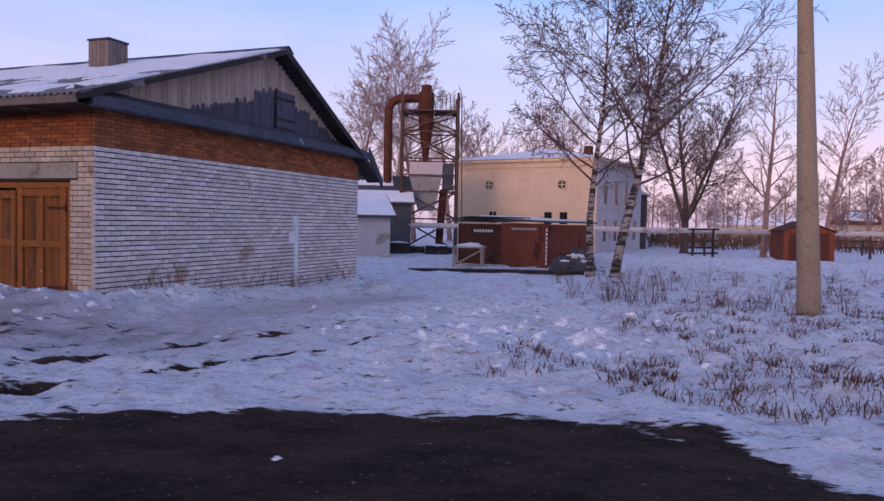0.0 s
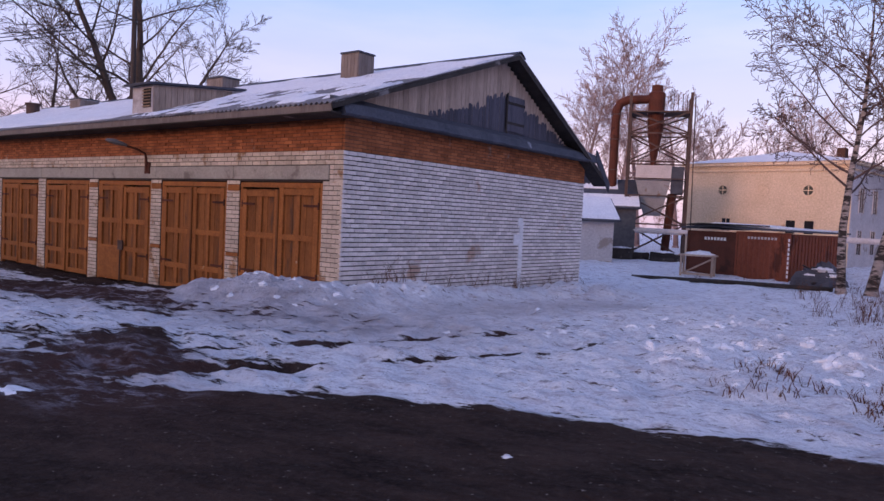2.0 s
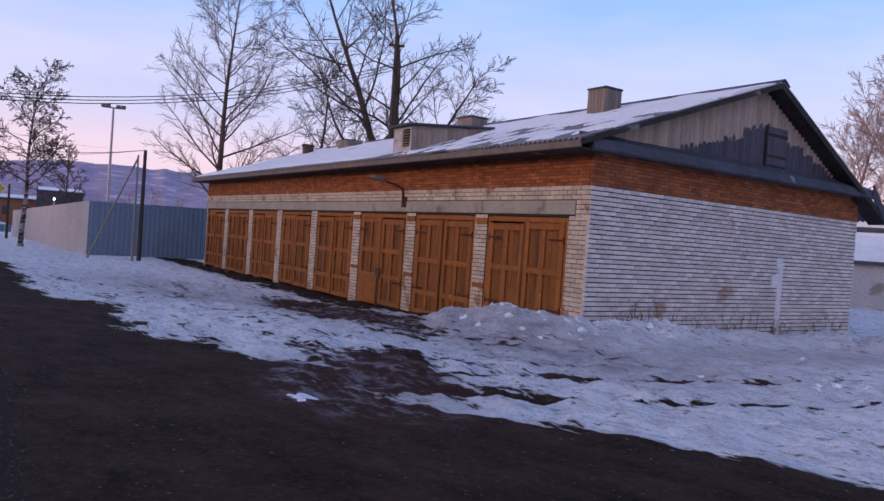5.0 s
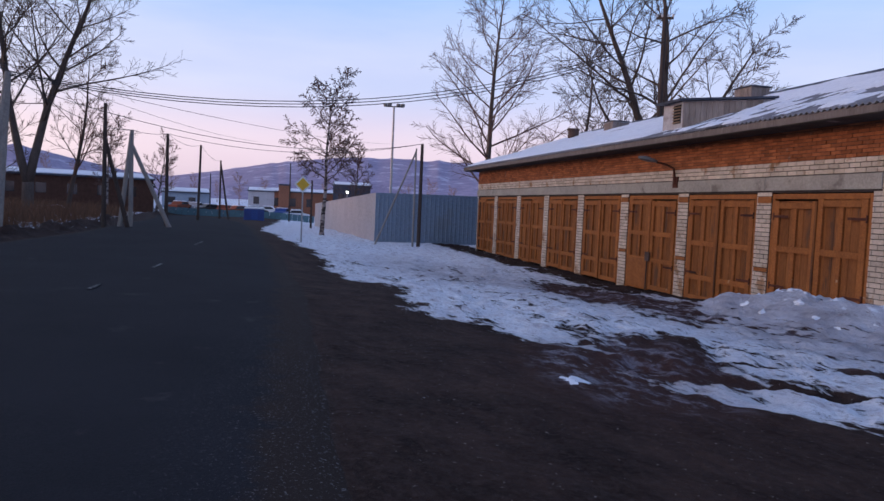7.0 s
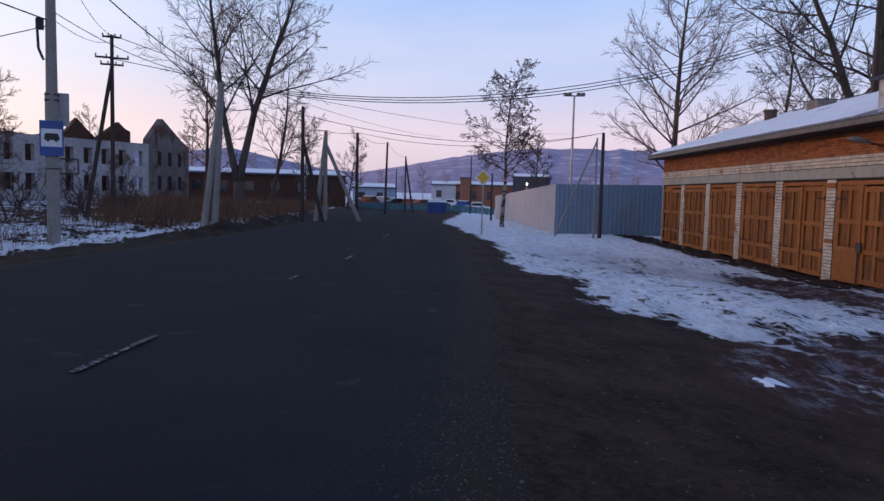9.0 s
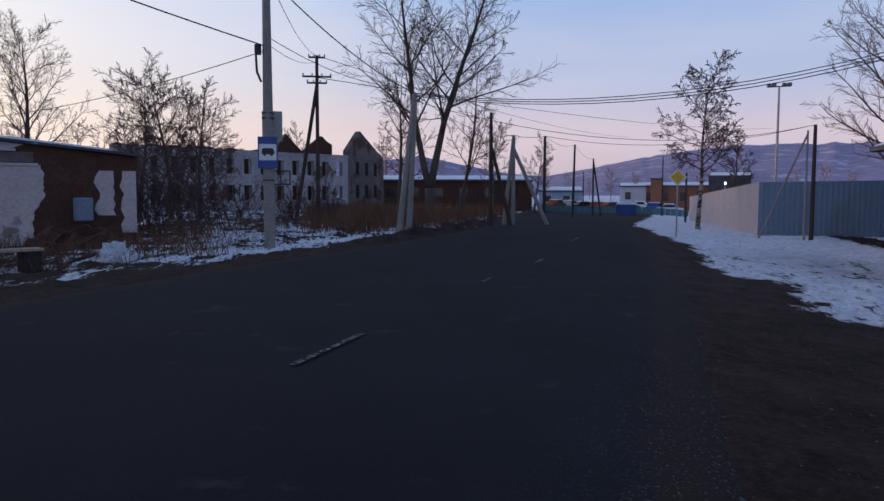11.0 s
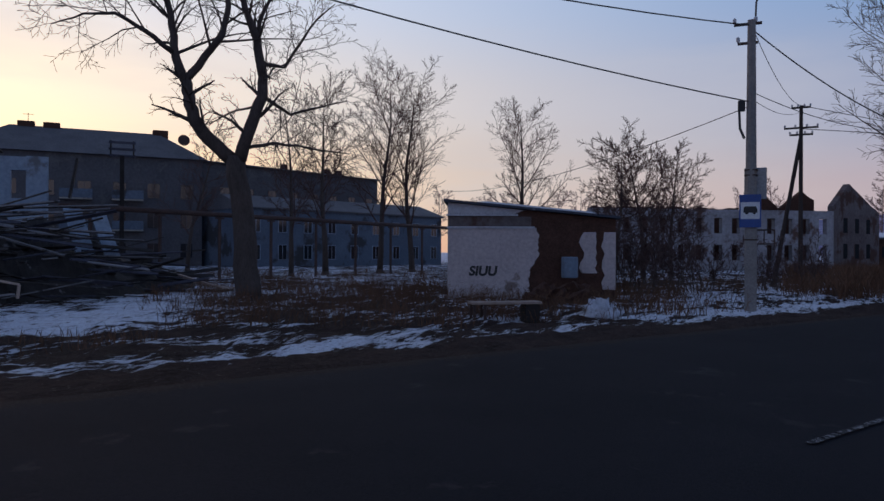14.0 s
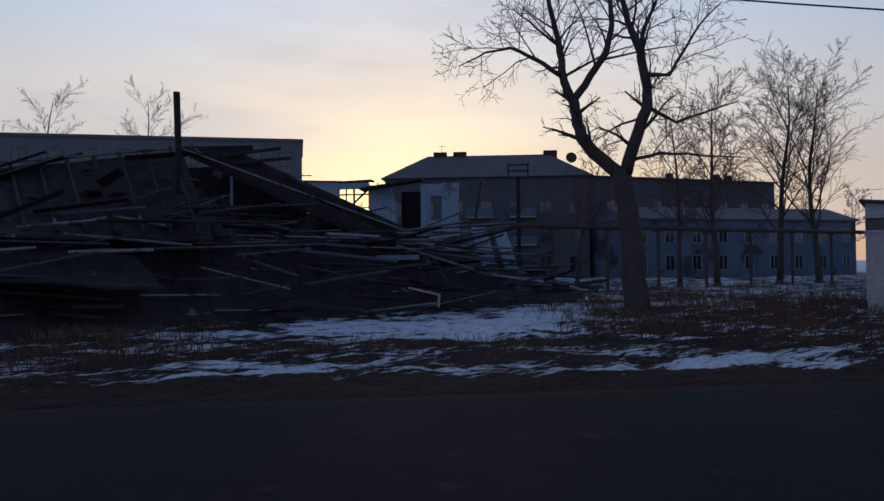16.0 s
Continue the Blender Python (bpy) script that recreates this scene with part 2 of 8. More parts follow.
M_BIRCH = mat("birch_bark", (0.20, 0.155, 0.14), (0.40, 0.34, 0.315), 2.0, 0.85, 12, 0.3, stain=(0.035, 0.028, 0.026), stain_scale=2.6, stain_at=0.47, stretch=(0.6, 0.6, 2.2))
M_TWIG = mat("twigs", (0.075, 0.046, 0.042), (0.15, 0.095, 0.086), 2, 0.9, 20, 0.1)
M_WEED = mat("dry_weeds", (0.065, 0.026, 0.018), (0.17, 0.072, 0.042), 0.4, 0.9, 6, 0.1, vary=0.35)
M_REED = mat("red_brown_scrub", (0.10, 0.052, 0.032), (0.19, 0.10, 0.06), 0.3, 0.9, 6, 0.1, vary=0.3)
M_SIGNBLUE = mat("sign_blue", (0.01, 0.05, 0.22), (0.015, 0.07, 0.28), 2, 0.4, 20, 0.02)
M_SIGNWHITE = mat("sign_white", (0.6, 0.6, 0.62), (0.72, 0.72, 0.74), 2, 0.45, 20, 0.02)
M_SIGNBLACK = mat("sign_black", (0.01, 0.01, 0.012), (0.02, 0.02, 0.022), 2, 0.5, 20, 0.02)
M_SIGNYEL = mat("sign_yellow", (0.60, 0.34, 0.015), (0.70, 0.42, 0.03), 2, 0.4, 20, 0.02)
M_CABLE = mat("cable", (0.012, 0.012, 0.014), (0.03, 0.03, 0.034), 2, 0.6)
M_BLUE = mat("blue_paint", (0.01, 0.035, 0.17), (0.02, 0.06, 0.25), 1, 0.5, 10, 0.1)
M_TEAL = mat("teal_fence", (0.08, 0.15, 0.18), (0.12, 0.21, 0.24), 1, 0.7, 10, 0.1)
M_BRICKFAR = mat("far_brick", (0.24, 0.10, 0.06), (0.36, 0.16, 0.10), 0.3, 0.9, 4, 0.1)
M_RUBBER = mat("rubber", (0.012, 0.012, 0.013), (0.03, 0.03, 0.03), 3, 0.9)
M_PAINTW = mat("road_paint", (0.13, 0.125, 0.125), (0.34, 0.33, 0.32), 9, 0.8, 50, 0.2, stain=(0.03, 0.028, 0.03), stain_scale=12, stain_at=0.44)
M_LAMP = mat("lamp_grey", (0.10, 0.09, 0.09), (0.18, 0.16, 0.15), 4, 0.6)


def glass(name, tint):
    m = bpy.data.materials.new(name)
    m.use_nodes = True
    b = m.node_tree.nodes["Principled BSDF"]
    b.inputs["Base Color"].default_value, b.inputs["Roughness"].default_value, b.inputs["Specular IOR Level"].default_value = (*tint, 1), 0.08, 0.8
    return m


M_PANE = glass("window_pane", (0.02, 0.024, 0.03))


# Violet and pale tones: distance haze is painted into the hill colours.
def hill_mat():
    m = mat("wooded_hill_hazed", (0.24, 0.20, 0.30), (0.37, 0.32, 0.44), 0.012, 1.0, 0.06, 0.0, stain=(0.50, 0.46, 0.58), stain_scale=0.016, stain_at=0.56)
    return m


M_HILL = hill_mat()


# ---- mesh building ----
class MB:
    """Collects vertices and faces of one mesh."""

    def __init__(self):
        self.v, self.f = [], []

    def add(self, verts, faces):
        k = len(self.v)
        self.v.extend(verts)
        self.f.extend([tuple(i + k for i in q) for q in faces])
        return self

    def box(self, x0, x1, y0, y1, z0, z1, m=None):
        vs = [(x, y, z) for z in (z0, z1) for y in (y0, y1) for x in (x0, x1)]
        if m is not None:
            vs = [tuple(m @ Vector(q)) for q in vs]
        return self.add(vs, [(0, 2, 3, 1), (4, 5, 7, 6), (0, 1, 5, 4), (1, 3, 7, 5), (3, 2, 6, 7), (2, 0, 4, 6)])

    def cbox(self, x0, x1, y0, y1, z0, z1, c=0.01, m=None):
        """A box whose upright edges and top are chamfered."""
        ring = lambda d, z: [(x0 + d, y0 + c + d * 0, z), (x0 + c + d * 0, y0 + d, z), (x1 - c, y0 + d, z), (x1 - d, y0 + c, z), (x1 - d, y1 - c, z), (x1 - c, y1 - d, z), (x0 + c, y1 - d, z), (x0 + d, y1 - c, z)]
        top = [(min(max(x, x0 + c), x1 - c), min(max(y, y0 + c), y1 - c), z1) for x, y, z in ring(0, z1)]
        vs = ring(0, z0) + ring(0, z1 - c) + top
        if m is not None:
            vs = [tuple(m @ Vector(q)) for q in vs]
        fs = [tuple(range(7, -1, -1)), tuple(range(16, 24))]
        for a in (0, 8):
            fs += [(a + i, a + (i + 1) % 8, a + 8 + (i + 1) % 8, a + 8 + i) for i in range(8)]
        return self.add(vs, fs)

    def tube(self, pts, radii, n=6, cap=True):
        """A round tapering tube along points."""
        pts = [Vector(p) for p in pts]
        vs, fs = [], []
        side = None
        for i, p in enumerate(pts):
            d = (pts[min(i + 1, len(pts) - 1)] - pts[max(i - 1, 0)])
            d = d.normalized() if d.length > 1e-9 else Vector((0, 0, 1))
            if side is None:
                side = d.cross(Vector((0, 0, 1)) if abs(d.z) < 0.9 else Vector((1, 0, 0))).normalized()
            side = (side - d * side.dot(d)).normalized()
            o = d.cross(side)
            for k in range(n):
                a = 2 * math.pi * k / n
                q = p + (side * math.cos(a) + o * math.sin(a)) * radii[i]
                vs.append((q.x, q.y, q.z))
        for i in range(len(pts) - 1):
            fs += [(i * n + k, i * n + (k + 1) % n, (i + 1) * n + (k + 1) % n, (i + 1) * n + k) for k in range(n)]
        if cap and n > 2:
            fs += [tuple(range(n - 1, -1, -1)), tuple(range((len(pts) - 1) * n, len(pts) * n))]
        return self.add(vs, fs)

    def beam(self, a, b, w, h, twist=0.0):
        """A squared timber from a to b."""
        a, b = Vector(a), Vector(b)
        d = (b - a).normalized()
        s = d.cross(Vector((0, 0, 1)) if abs(d.z) < 0.95 else Vector((1, 0, 0))).normalized()
        o = s.cross(d)
        c, t = math.cos(twist), math.sin(twist)
        s, o = s * c + o * t, o * c - s * t
        vs = [tuple(p + s * (w / 2 * i) + o * (h / 2 * j)) for p in (a, b) for i, j in ((-1, -1), (1, -1), (1, 1), (-1, 1))]
        return self.add(vs, [(3, 2, 1, 0), (4, 5, 6, 7), (0, 1, 5, 4), (1, 2, 6, 5), (2, 3, 7, 6), (3, 0, 4, 7)])

    def prism(self, poly, y0, y1, axis="y"):
        """A polygon in x, z drawn out along y (or in y, z along x, or in x, y along z)."""
        put = {"y": lambda a, b, c: (a, c, b), "x": lambda a, b, c: (c, a, b), "z": lambda a, b, c: (a, b, c)}[axis]
        n = len(poly)
        vs = [put(a, b, y0) for a, b in poly] + [put(a, b, y1) for a, b in poly]
        return self.add(vs, [tuple(range(n)), tuple(range(2 * n - 1, n - 1, -1))] + [(i, i + n, (i + 1) % n + n, (i + 1) % n) for i in range(n)])

    def lathe(self, prof, n=20, cx=0, cy=0):
        vs = [(cx + r * math.cos(2 * math.pi * k / n), cy + r * math.sin(2 * math.pi * k / n), z) for r, z in prof for k in range(n)]
        fs = [(i * n + k, i * n + (k + 1) % n, (i + 1) * n + (k + 1) % n, (i + 1) * n + k) for i in range(len(prof) - 1) for k in range(n)]
        return self.add(vs, fs + [tuple(range(n - 1, -1, -1)), tuple(range((len(prof) - 1) * n, len(prof) * n))])

    def data(self, name, material, smooth=False):
        me = bpy.data.meshes.new(name)
        me.from_pydata(self.v, [], self.f)
        if isinstance(material, bpy.types.Material):
            me.materials.append(material)
        me.update()
        bm = bmesh.new()
        bm.from_mesh(me)
        if len(self.f) < 12000:
            bmesh.ops.recalc_face_normals(bm, faces=bm.faces)
        bm.to_mesh(me)
        bm.free()
        if smooth:
            me.polygons.foreach_set("use_smooth", [True] * len(me.polygons))
        return me


def part(name, mb, material, parent, label="", smooth=False, kind=""):
    ob = new(name, mb.data(name, material, smooth) if isinstance(mb, MB) else mb)
    ob.parent = parent
    return tagged(ob, label, kind=kind)


def thing(name, label, category, m=None, group="", kind=""):
    ob = new(name)
    ob.empty_display_size = 0.3
    ob.matrix_basis = m if m is not None else Matrix()
    return tagged(ob, label, category, group, kind)


def solid(name, mb, material, label, category, m=None, group="", kind="", smooth=False):
    ob = new(name, mb.data(name, material, smooth))
    ob.matrix_basis = m if m is not None else Matrix()
    return tagged(ob, label, category, group, kind)


def ss(a, b, x):
    t = min(1.0, max(0.0, (x - a) / (b - a)))
    return t * t * (3 - 2 * t)


def fbm(x, y, s, o=3, z=0.0):
    v, a = 0.0, 1.0
    for i in range(o):
        v += a * noise.noise(Vector((x * s + 17.3 * i, y * s - 9.1 * i, z)))
        a, s = a * 0.5, s * 2.1
    return v


def polar(az, d, eye=(0.0, 0.0)):
    """A place on the plan at a bearing (degrees to the left of +y) and a distance."""
    return eye[0] - math.sin(radians(az)) * d, eye[1] + math.cos(radians(az)) * d

# ---- plan of the ground: s runs along the road to the west, q across it to the north ----
WX, WY = -0.9207, 0.3902


def sq(x, y):
    return x * WX + y * WY, x * WY * 1.0 + y * -WX


def xy(s, q):
    return s * WX + q * WY, s * WY + q * -WX


LEFT_S, LEFT_Q = (-90, 0, 12, 23, 31, 50, 72, 90), (-10.0, -9.9, -9.7, -9.1, -8.8, -10.0, -13.0, -16.5)
RIGHT_S, RIGHT_Q = (-90, 0, 14, 25, 50, 72, 90), (0.0, 0.0, -0.2, -0.8, -3.2, -6.2, -9.5)
EDGE_S = (-40, -6, -2, -0.3, 0.3, 1.5, 3.2, 4.6, 5.8, 6.6, 7.5, 9.3, 10.5, 11.6, 15, 19, 30, 35, 45)
EDGE_Q = (3.4, 3.6, 4.4, 5.2, 6.1, 5.9, 5.5, 4.65, 3.5, 2.6, 2.3, 2.3, 2.0, 1.3, 1.5, 0.7, 0.3, -0.7, -2.4)
G_C, G_V, G_U = Vector((-6.42, 13.54)), Vector((0.3539, 0.9353)), Vector((-0.9353, 0.3539))


def garage_xy(a, b):
    p = G_C + G_V * a + G_U * b
    return p.x, p.y


def garage_ab(x, y):
    p = Vector((x, y)) - G_C
    return p.dot(G_V), p.dot(G_U)


HEAPS = [(-1.7, 1.0, 1.25, 1.2, 0.37), (-1.3, -0.5, 1.3, 1.0, 0.20), (0.6, -1.0, 1.5, 1.0, 0.20), (3.6, -0.8, 3.4, 0.8, 0.24), (8.2, -1.5, 2.4, 1.5, 0.36), (5.6, -6.0, 2.6, 1.3, 0.16)]


def base_z(x, y):
    s, q = sq(x, y)
    r = math.hypot(x, y)
    return -0.5 * ss(12.5, 23, r) * ss(-6, 5, q) - 0.9 * ss(40, 105, s) * ss(-30, -12, q)


def ground_z(x, y):
    s, q = sq(x, y)
    r = math.hypot(x, y)
    z = base_z(x, y)
    lq, rq = np.interp(s, LEFT_S, LEFT_Q), np.interp(s, RIGHT_S, RIGHT_Q)
    if r > 400:
        return z
    inside = ss(lq - 0.25, lq + 0.15, q) * (1 - ss(rq - 0.1, rq + 0.25, q))
    edge = float(np.interp(s, EDGE_S, EDGE_Q))
    rough = 0.0
    if q > rq:
        w = ss(edge - 0.8, edge + 1.5, q)
        rough = (0.02 + 0.06 * w) * fbm(x, y, 0.55, 4) + (0.012 + 0.055 * w) * fbm(x, y, 2.4, 3)
        rough += 0.035 * w * abs(fbm(x, y, 4.3, 2, 5.0)) - 0.035 * rut_at(s, q)
        rough += 0.05 * ss(6.5, 9, q) * (1 - ss(3, 6, s)) * max(0.0, fbm(x, y, 1.7, 3, 4.0)) * 3.2
        a, b = garage_ab(x, y)
        for ha, hb, ra, rb, hh in HEAPS:
            d = ((a - ha) / rb) ** 2 + ((b - hb) / ra) ** 2 if ha < 0 else ((a - ha) / ra) ** 2 + ((b - hb) / rb) ** 2
            if d < 6:
                rough += hh * math.exp(-d ** 1.5) * (1 + 0.45 * fbm(x, y, 2.2, 3, 7.0))
        # drifted bank under the big yard
        rough += 0.5 * math.exp(-((x - 11) / 7) ** 2 - ((y - 40) / 3) ** 2) + 0.3 * math.exp(-((x - 20) / 6) ** 2 - ((y - 42) / 3) ** 2)
    elif q < lq + 0.3:
        w = ss(0, 1.0, lq - q)
        rough = 0.10 * w * fbm(x, y, 0.6, 4) + 0.05 * w * fbm(x, y, 2.4, 2)
        rough += math.exp(-((q - lq + 0.9) / 0.65) ** 2) * (0.05 + 0.30 * ss(20, 27, s) * max(0.0, 0.65 + fbm(x, y, 0.9, 3)))
    return z + rough * (1 - inside) - 0.03 * inside


def rut_at(s, q):
    """Two wheel ruts that swing from the road into the yard."""
    if not 3.0 < q < 14:
        return 0.0
    c = float(np.interp(q, (3.4, 4.6, 5.5, 6.5, 8.4, 10.9, 14), (7.6, 6.5, 6.05, 5.6, 4.95, 4.6, 4.4)))
    return max(math.exp(-((s - c) / 0.10) ** 2), 0.8 * math.exp(-((s - c - 1.35) / 0.12) ** 2)) * (1 - ss(10, 14, q))


def oval(x, y, cx, cy, rx, ry, turn=0.0):
    """1 in the middle of an oval, falling to nothing past its rim."""
    c, t = math.cos(radians(turn)), math.sin(radians(turn))
    u, v = (x - cx) * c + (y - cy) * t, (y - cy) * c - (x - cx) * t
    return math.exp(-((u / rx) ** 2 + (v / ry) ** 2) ** 1.5)


def snow_at(x, y):
    """How much snow lies there: 0 none, 1 whole."""
    s, q = sq(x, y)
    lq, rq = float(np.interp(s, LEFT_S, LEFT_Q)), float(np.interp(s, RIGHT_S, RIGHT_Q))
    if q > rq:
        edge = float(np.interp(s, EDGE_S, EDGE_Q))
        m = 1.05 * ss(edge - 0.45, edge + 0.75, q + 0.30 * fbm(x, y, 0.6, 3))
        a, b = garage_ab(x, y)
        m *= 1 - 0.30 * ss(5.0, 7.0, s) * (1 - ss(24, 30, s)) * (1 - ss(-2.2, -0.6, a))
        m -= 0.62 * oval(s, q, 7.5, 3.1, 2.0, 1.0, 12) + 0.75 * oval(s, q, 8.1, 4.1, 1.15, 0.5, 25)
        m -= 0.75 * oval(a, b, -3.1, 5.4, 1.15, 4.6, -10)
        m -= 0.55 * oval(s, q, 13.4, 0.9, 1.6, 0.5)
        m += 0.42 * math.exp(-((q - float(np.interp(s, (5.4, 6.9, 8.3, 10.5, 12.7, 16), (4.0, 3.4, 3.2, 2.95, 2.75, 3.0)))) / 0.20) ** 2) * ss(5.2, 6.4, s) * (1 - ss(13, 17, s))
        m -= 0.62 * rut_at(s, q)
        if -6 < a < 0.5 and b > 3:
            m -= 0.85 * ss(-1.9, -0.7, a) * ss(3.2, 4.2, b)
        for ha, hb, ra, rb, hh in HEAPS:
            d = ((a - ha) / rb) ** 2 + ((b - hb) / ra) ** 2 if ha < 0 else ((a - ha) / ra) ** 2 + ((b - hb) / rb) ** 2
            m = max(m, 1.2 * math.exp(-d * 0.7))
        return m
    m = 0.37 + 0.36 * fbm(x, y, 0.45, 4, 2.0)
    verge = float(np.interp(s, (-6, 0.5, 2.2, 4.1, 6.2, 8.1, 11), (-11.6, -11.7, -11.6, -11.9, -12.1, -13.0, -13.9)))
    m += (0.12 + 0.12 * ss(0, 3, s)) * math.exp(-((q - verge) / 0.55) ** 2) * (1 - ss(9, 12, s))
    m += 0.38 * oval(s, q, 2.6, -20.2, 5.2, 3.2, -35) + 0.32 * oval(x, y, -19, -23, 9.5, 1.4, 45)
    m += 0.22 * ss(13, 18, s) * ss(-24, -17, q) + 0.15 * ss(-24, -30, q)
    m -= 0.55 * ss(lq - 1.6, lq - 0.8, q)
    return m


def ice_at(x, y):
    a, b = garage_ab(x, y)
    s, q = sq(x, y)
    band = math.exp(-((a + 2.8 + 0.16 * b) / 2.0) ** 2) * ss(-7, -3, b) * (1 - ss(14, 22, b))
    side = math.exp(-((b + 3.0 + 0.1 * a) / 1.3) ** 2) * ss(-4, 0, a) * (1 - ss(5, 9, a))
    return max(band, 0.8 * side, oval(s, q, 7.6, 3.4, 2.0, 1.2, 15))


def ground_mesh():
    radii = [0.5 * 8 ** (i / 20) for i in range(20)] + [4 * 11.25 ** (i / 230) for i in range(230)] + [45 * (3400 / 45) ** (i / 90) for i in range(91)]
    rings = len(radii) - 1
    turns = [-0.32 * math.pi + 1.62 * math.pi * (i / 860) + 0.42 * math.pi for i in range(860)]
    turns += [turns[0] + 1.62 * math.pi + 0.38 * math.pi * i / 90 for i in range(90)]
    spokes = len(turns)
    vs, snow, ice = [(0, 0, 0)], [0.0], [0.0]
    for r in radii:
        for a in turns:
            x, y = r * math.cos(a), r * math.sin(a)
            near = r < 120
            vs.append((x, y, ground_z(x, y) if near else base_z(x, y)))
            snow.append(snow_at(x, y) if near else 0.75 + 0.5 * ss(150, 400, r))
            ice.append(ice_at(x, y) if r < 40 else 0.0)
    fs = [(0, 1 + k, 1 + (k + 1) % spokes) for k in range(spokes)]
    for i in range(rings):
        a, b = 1 + i * spokes, 1 + (i + 1) * spokes
        fs += [(a + k, b + k, b + (k + 1) % spokes, a + (k + 1) % spokes) for k in range(spokes)]
    me = bpy.data.meshes.new("ground")
    me.from_pydata(vs, [], fs)
    for nm, vals in (("snow", snow), ("ice", ice)):
        me.attributes.new(nm, "FLOAT", "POINT").data.foreach_set("value", vals)
    me.polygons.foreach_set("use_smooth", [True] * len(me.polygons))
    return me


def ground_material():
    m = bpy.data.materials.new("snowy_ground")
    m.use_nodes = True
    nt = m.node_tree
    b = nt.nodes["Principled BSDF"]
    tc = nt.nodes.new("ShaderNodeTexCoord")

    def nz(s, d=6.0, r=0.6, stretch=None):
        n = nt.nodes.new("ShaderNodeTexNoise")
        n.inputs["Scale"].default_value, n.inputs["Detail"].default_value, n.inputs["Roughness"].default_value = s, d, r
        src = tc.outputs["Object"]
        if stretch:
            mp_ = nt.nodes.new("ShaderNodeMapping")
            mp_.inputs["Rotation"].default_value, mp_.inputs["Scale"].default_value = (0, 0, radians(23)), stretch
            nt.links.new(src, mp_.inputs[0])
            src = mp_.outputs[0]
        nt.links.new(src, n.inputs["Vector"])
        return n.outputs[0]

    def at(nm):
        n = nt.nodes.new("ShaderNodeAttribute")
        n.attribute_name = nm
        return n.outputs["Fac"]

    def mth(op, p, q, clamp=False):
        n = nt.nodes.new("ShaderNodeMath")
        n.operation, n.use_clamp = op, clamp
        for i, w in enumerate((p, q)):
            if isinstance(w, (int, float)):
                n.inputs[i].default_value = w
            else:
                nt.links.new(w, n.inputs[i])
        return n.outputs[0]

    def rng(v, lo, hi, a=0.0, c=1.0):
        n = nt.nodes.new("ShaderNodeMapRange")
        for i, w in enumerate((lo, hi, a, c)):
            n.inputs[i + 1].default_value = w
        nt.links.new(v, n.inputs[0])
        return n.outputs[0]

    def mx(f, p, q):
        n = nt.nodes.new("ShaderNodeMix")
        n.data_type = "RGBA"
        for i, w in ((0, f), (6, p), (7, q)):
            if isinstance(w, tuple):
                n.inputs[i].default_value = (*w, 1)
            elif isinstance(w, (int, float)):
                n.inputs[i].default_value = w
            else:
                nt.links.new(w, n.inputs[i])
        return n.outputs[2]

    breakup = mth("ADD", mth("MULTIPLY", mth("SUBTRACT", nz(0.9, 8, 0.7, (0.5, 1.6, 1)), 0.5), 1.9), mth("MULTIPLY", mth("SUBTRACT", nz(4.5, 7, 0.7, (0.5, 1.5, 1)), 0.5), 1.6))
    snow = rng(mth("ADD", at("snow"), breakup), 0.47, 0.56)
    grain = nz(14, 6, 0.7)
    soil = mx(rng(nz(1.6, 9, 0.75, (0.6, 1.4, 1)), 0.38, 0.62), (0.019, 0.011, 0.0095), (0.062, 0.037, 0.030))
    soil = mx(mth("MULTIPLY", rng(grain, 0.48, 0.72), 0.6), soil, (0.088, 0.060, 0.050))
    soil = mx(rng(nz(21, 4, 0.6), 0.66, 0.71), soil, (0.24, 0.20, 0.18))
    soil = mx(mth("MULTIPLY", at("ice"), 0.7), soil, (0.085, 0.040, 0.034))
    film = mth("MULTIPLY", rng(nz(2.6, 9, 0.75, (0.75, 1.35, 1)), 0.50, 0.60), rng(at("ice"), 0.25, 0.7))
    soil = mx(mth("MULTIPLY", film, 0.6), soil, (0.17, 0.15, 0.20))
    white = mx(rng(nz(1.1, 6), 0.3, 0.7), (0.74, 0.75, 0.82), (0.90, 0.91, 0.95))
    # Grey tones paint in the shade of small bumps; brown specks are soil.
    white = mx(rng(nz(3.4, 8, 0.75, (0.7, 1.3, 1)), 0.50, 0.66), white, (0.54, 0.49, 0.53))
    white = mx(mth("MULTIPLY", rng(nz(16, 5, 0.7), 0.52, 0.66), 0.42), white, (0.36, 0.32, 0.36))
    white = mx(rng(nz(7, 8, 0.75, (0.6, 1.4, 1)), 0.575, 0.63), white, (0.11, 0.070, 0.060))
    icecol = mx(rng(nz(1.8, 7), 0.35, 0.65), (0.30, 0.26, 0.28), (0.58, 0.55, 0.60))
    white = mx(mth("MULTIPLY", at("ice"), 0.85), white, icecol)
    nt.links.new(mx(snow, soil, white), b.inputs["Base Color"])
    nt.links.new(mth("ADD", 0.06, mth("MULTIPLY", film, 0.38)), b.inputs["Specular IOR Level"])
    wet = rng(film, 0.0, 1.0, 0.80, 0.28)
    rs = nt.nodes.new("ShaderNodeMix")
    nt.links.new(snow, rs.inputs[0])
    nt.links.new(wet, rs.inputs[2])
    nt.links.new(rng(at("ice"), 0.2, 0.9, 0.75, 0.42), rs.inputs[3])
    nt.links.new(rs.outputs[0], b.inputs["Roughness"])
    hgt = mth("ADD", mth("MULTIPLY", snow, 0.8), mth("ADD", mth("MULTIPLY", nz(6, 6, 0.65), 1.0), mth("MULTIPLY", grain, 0.35)))
    bp = nt.nodes.new("ShaderNodeBump")
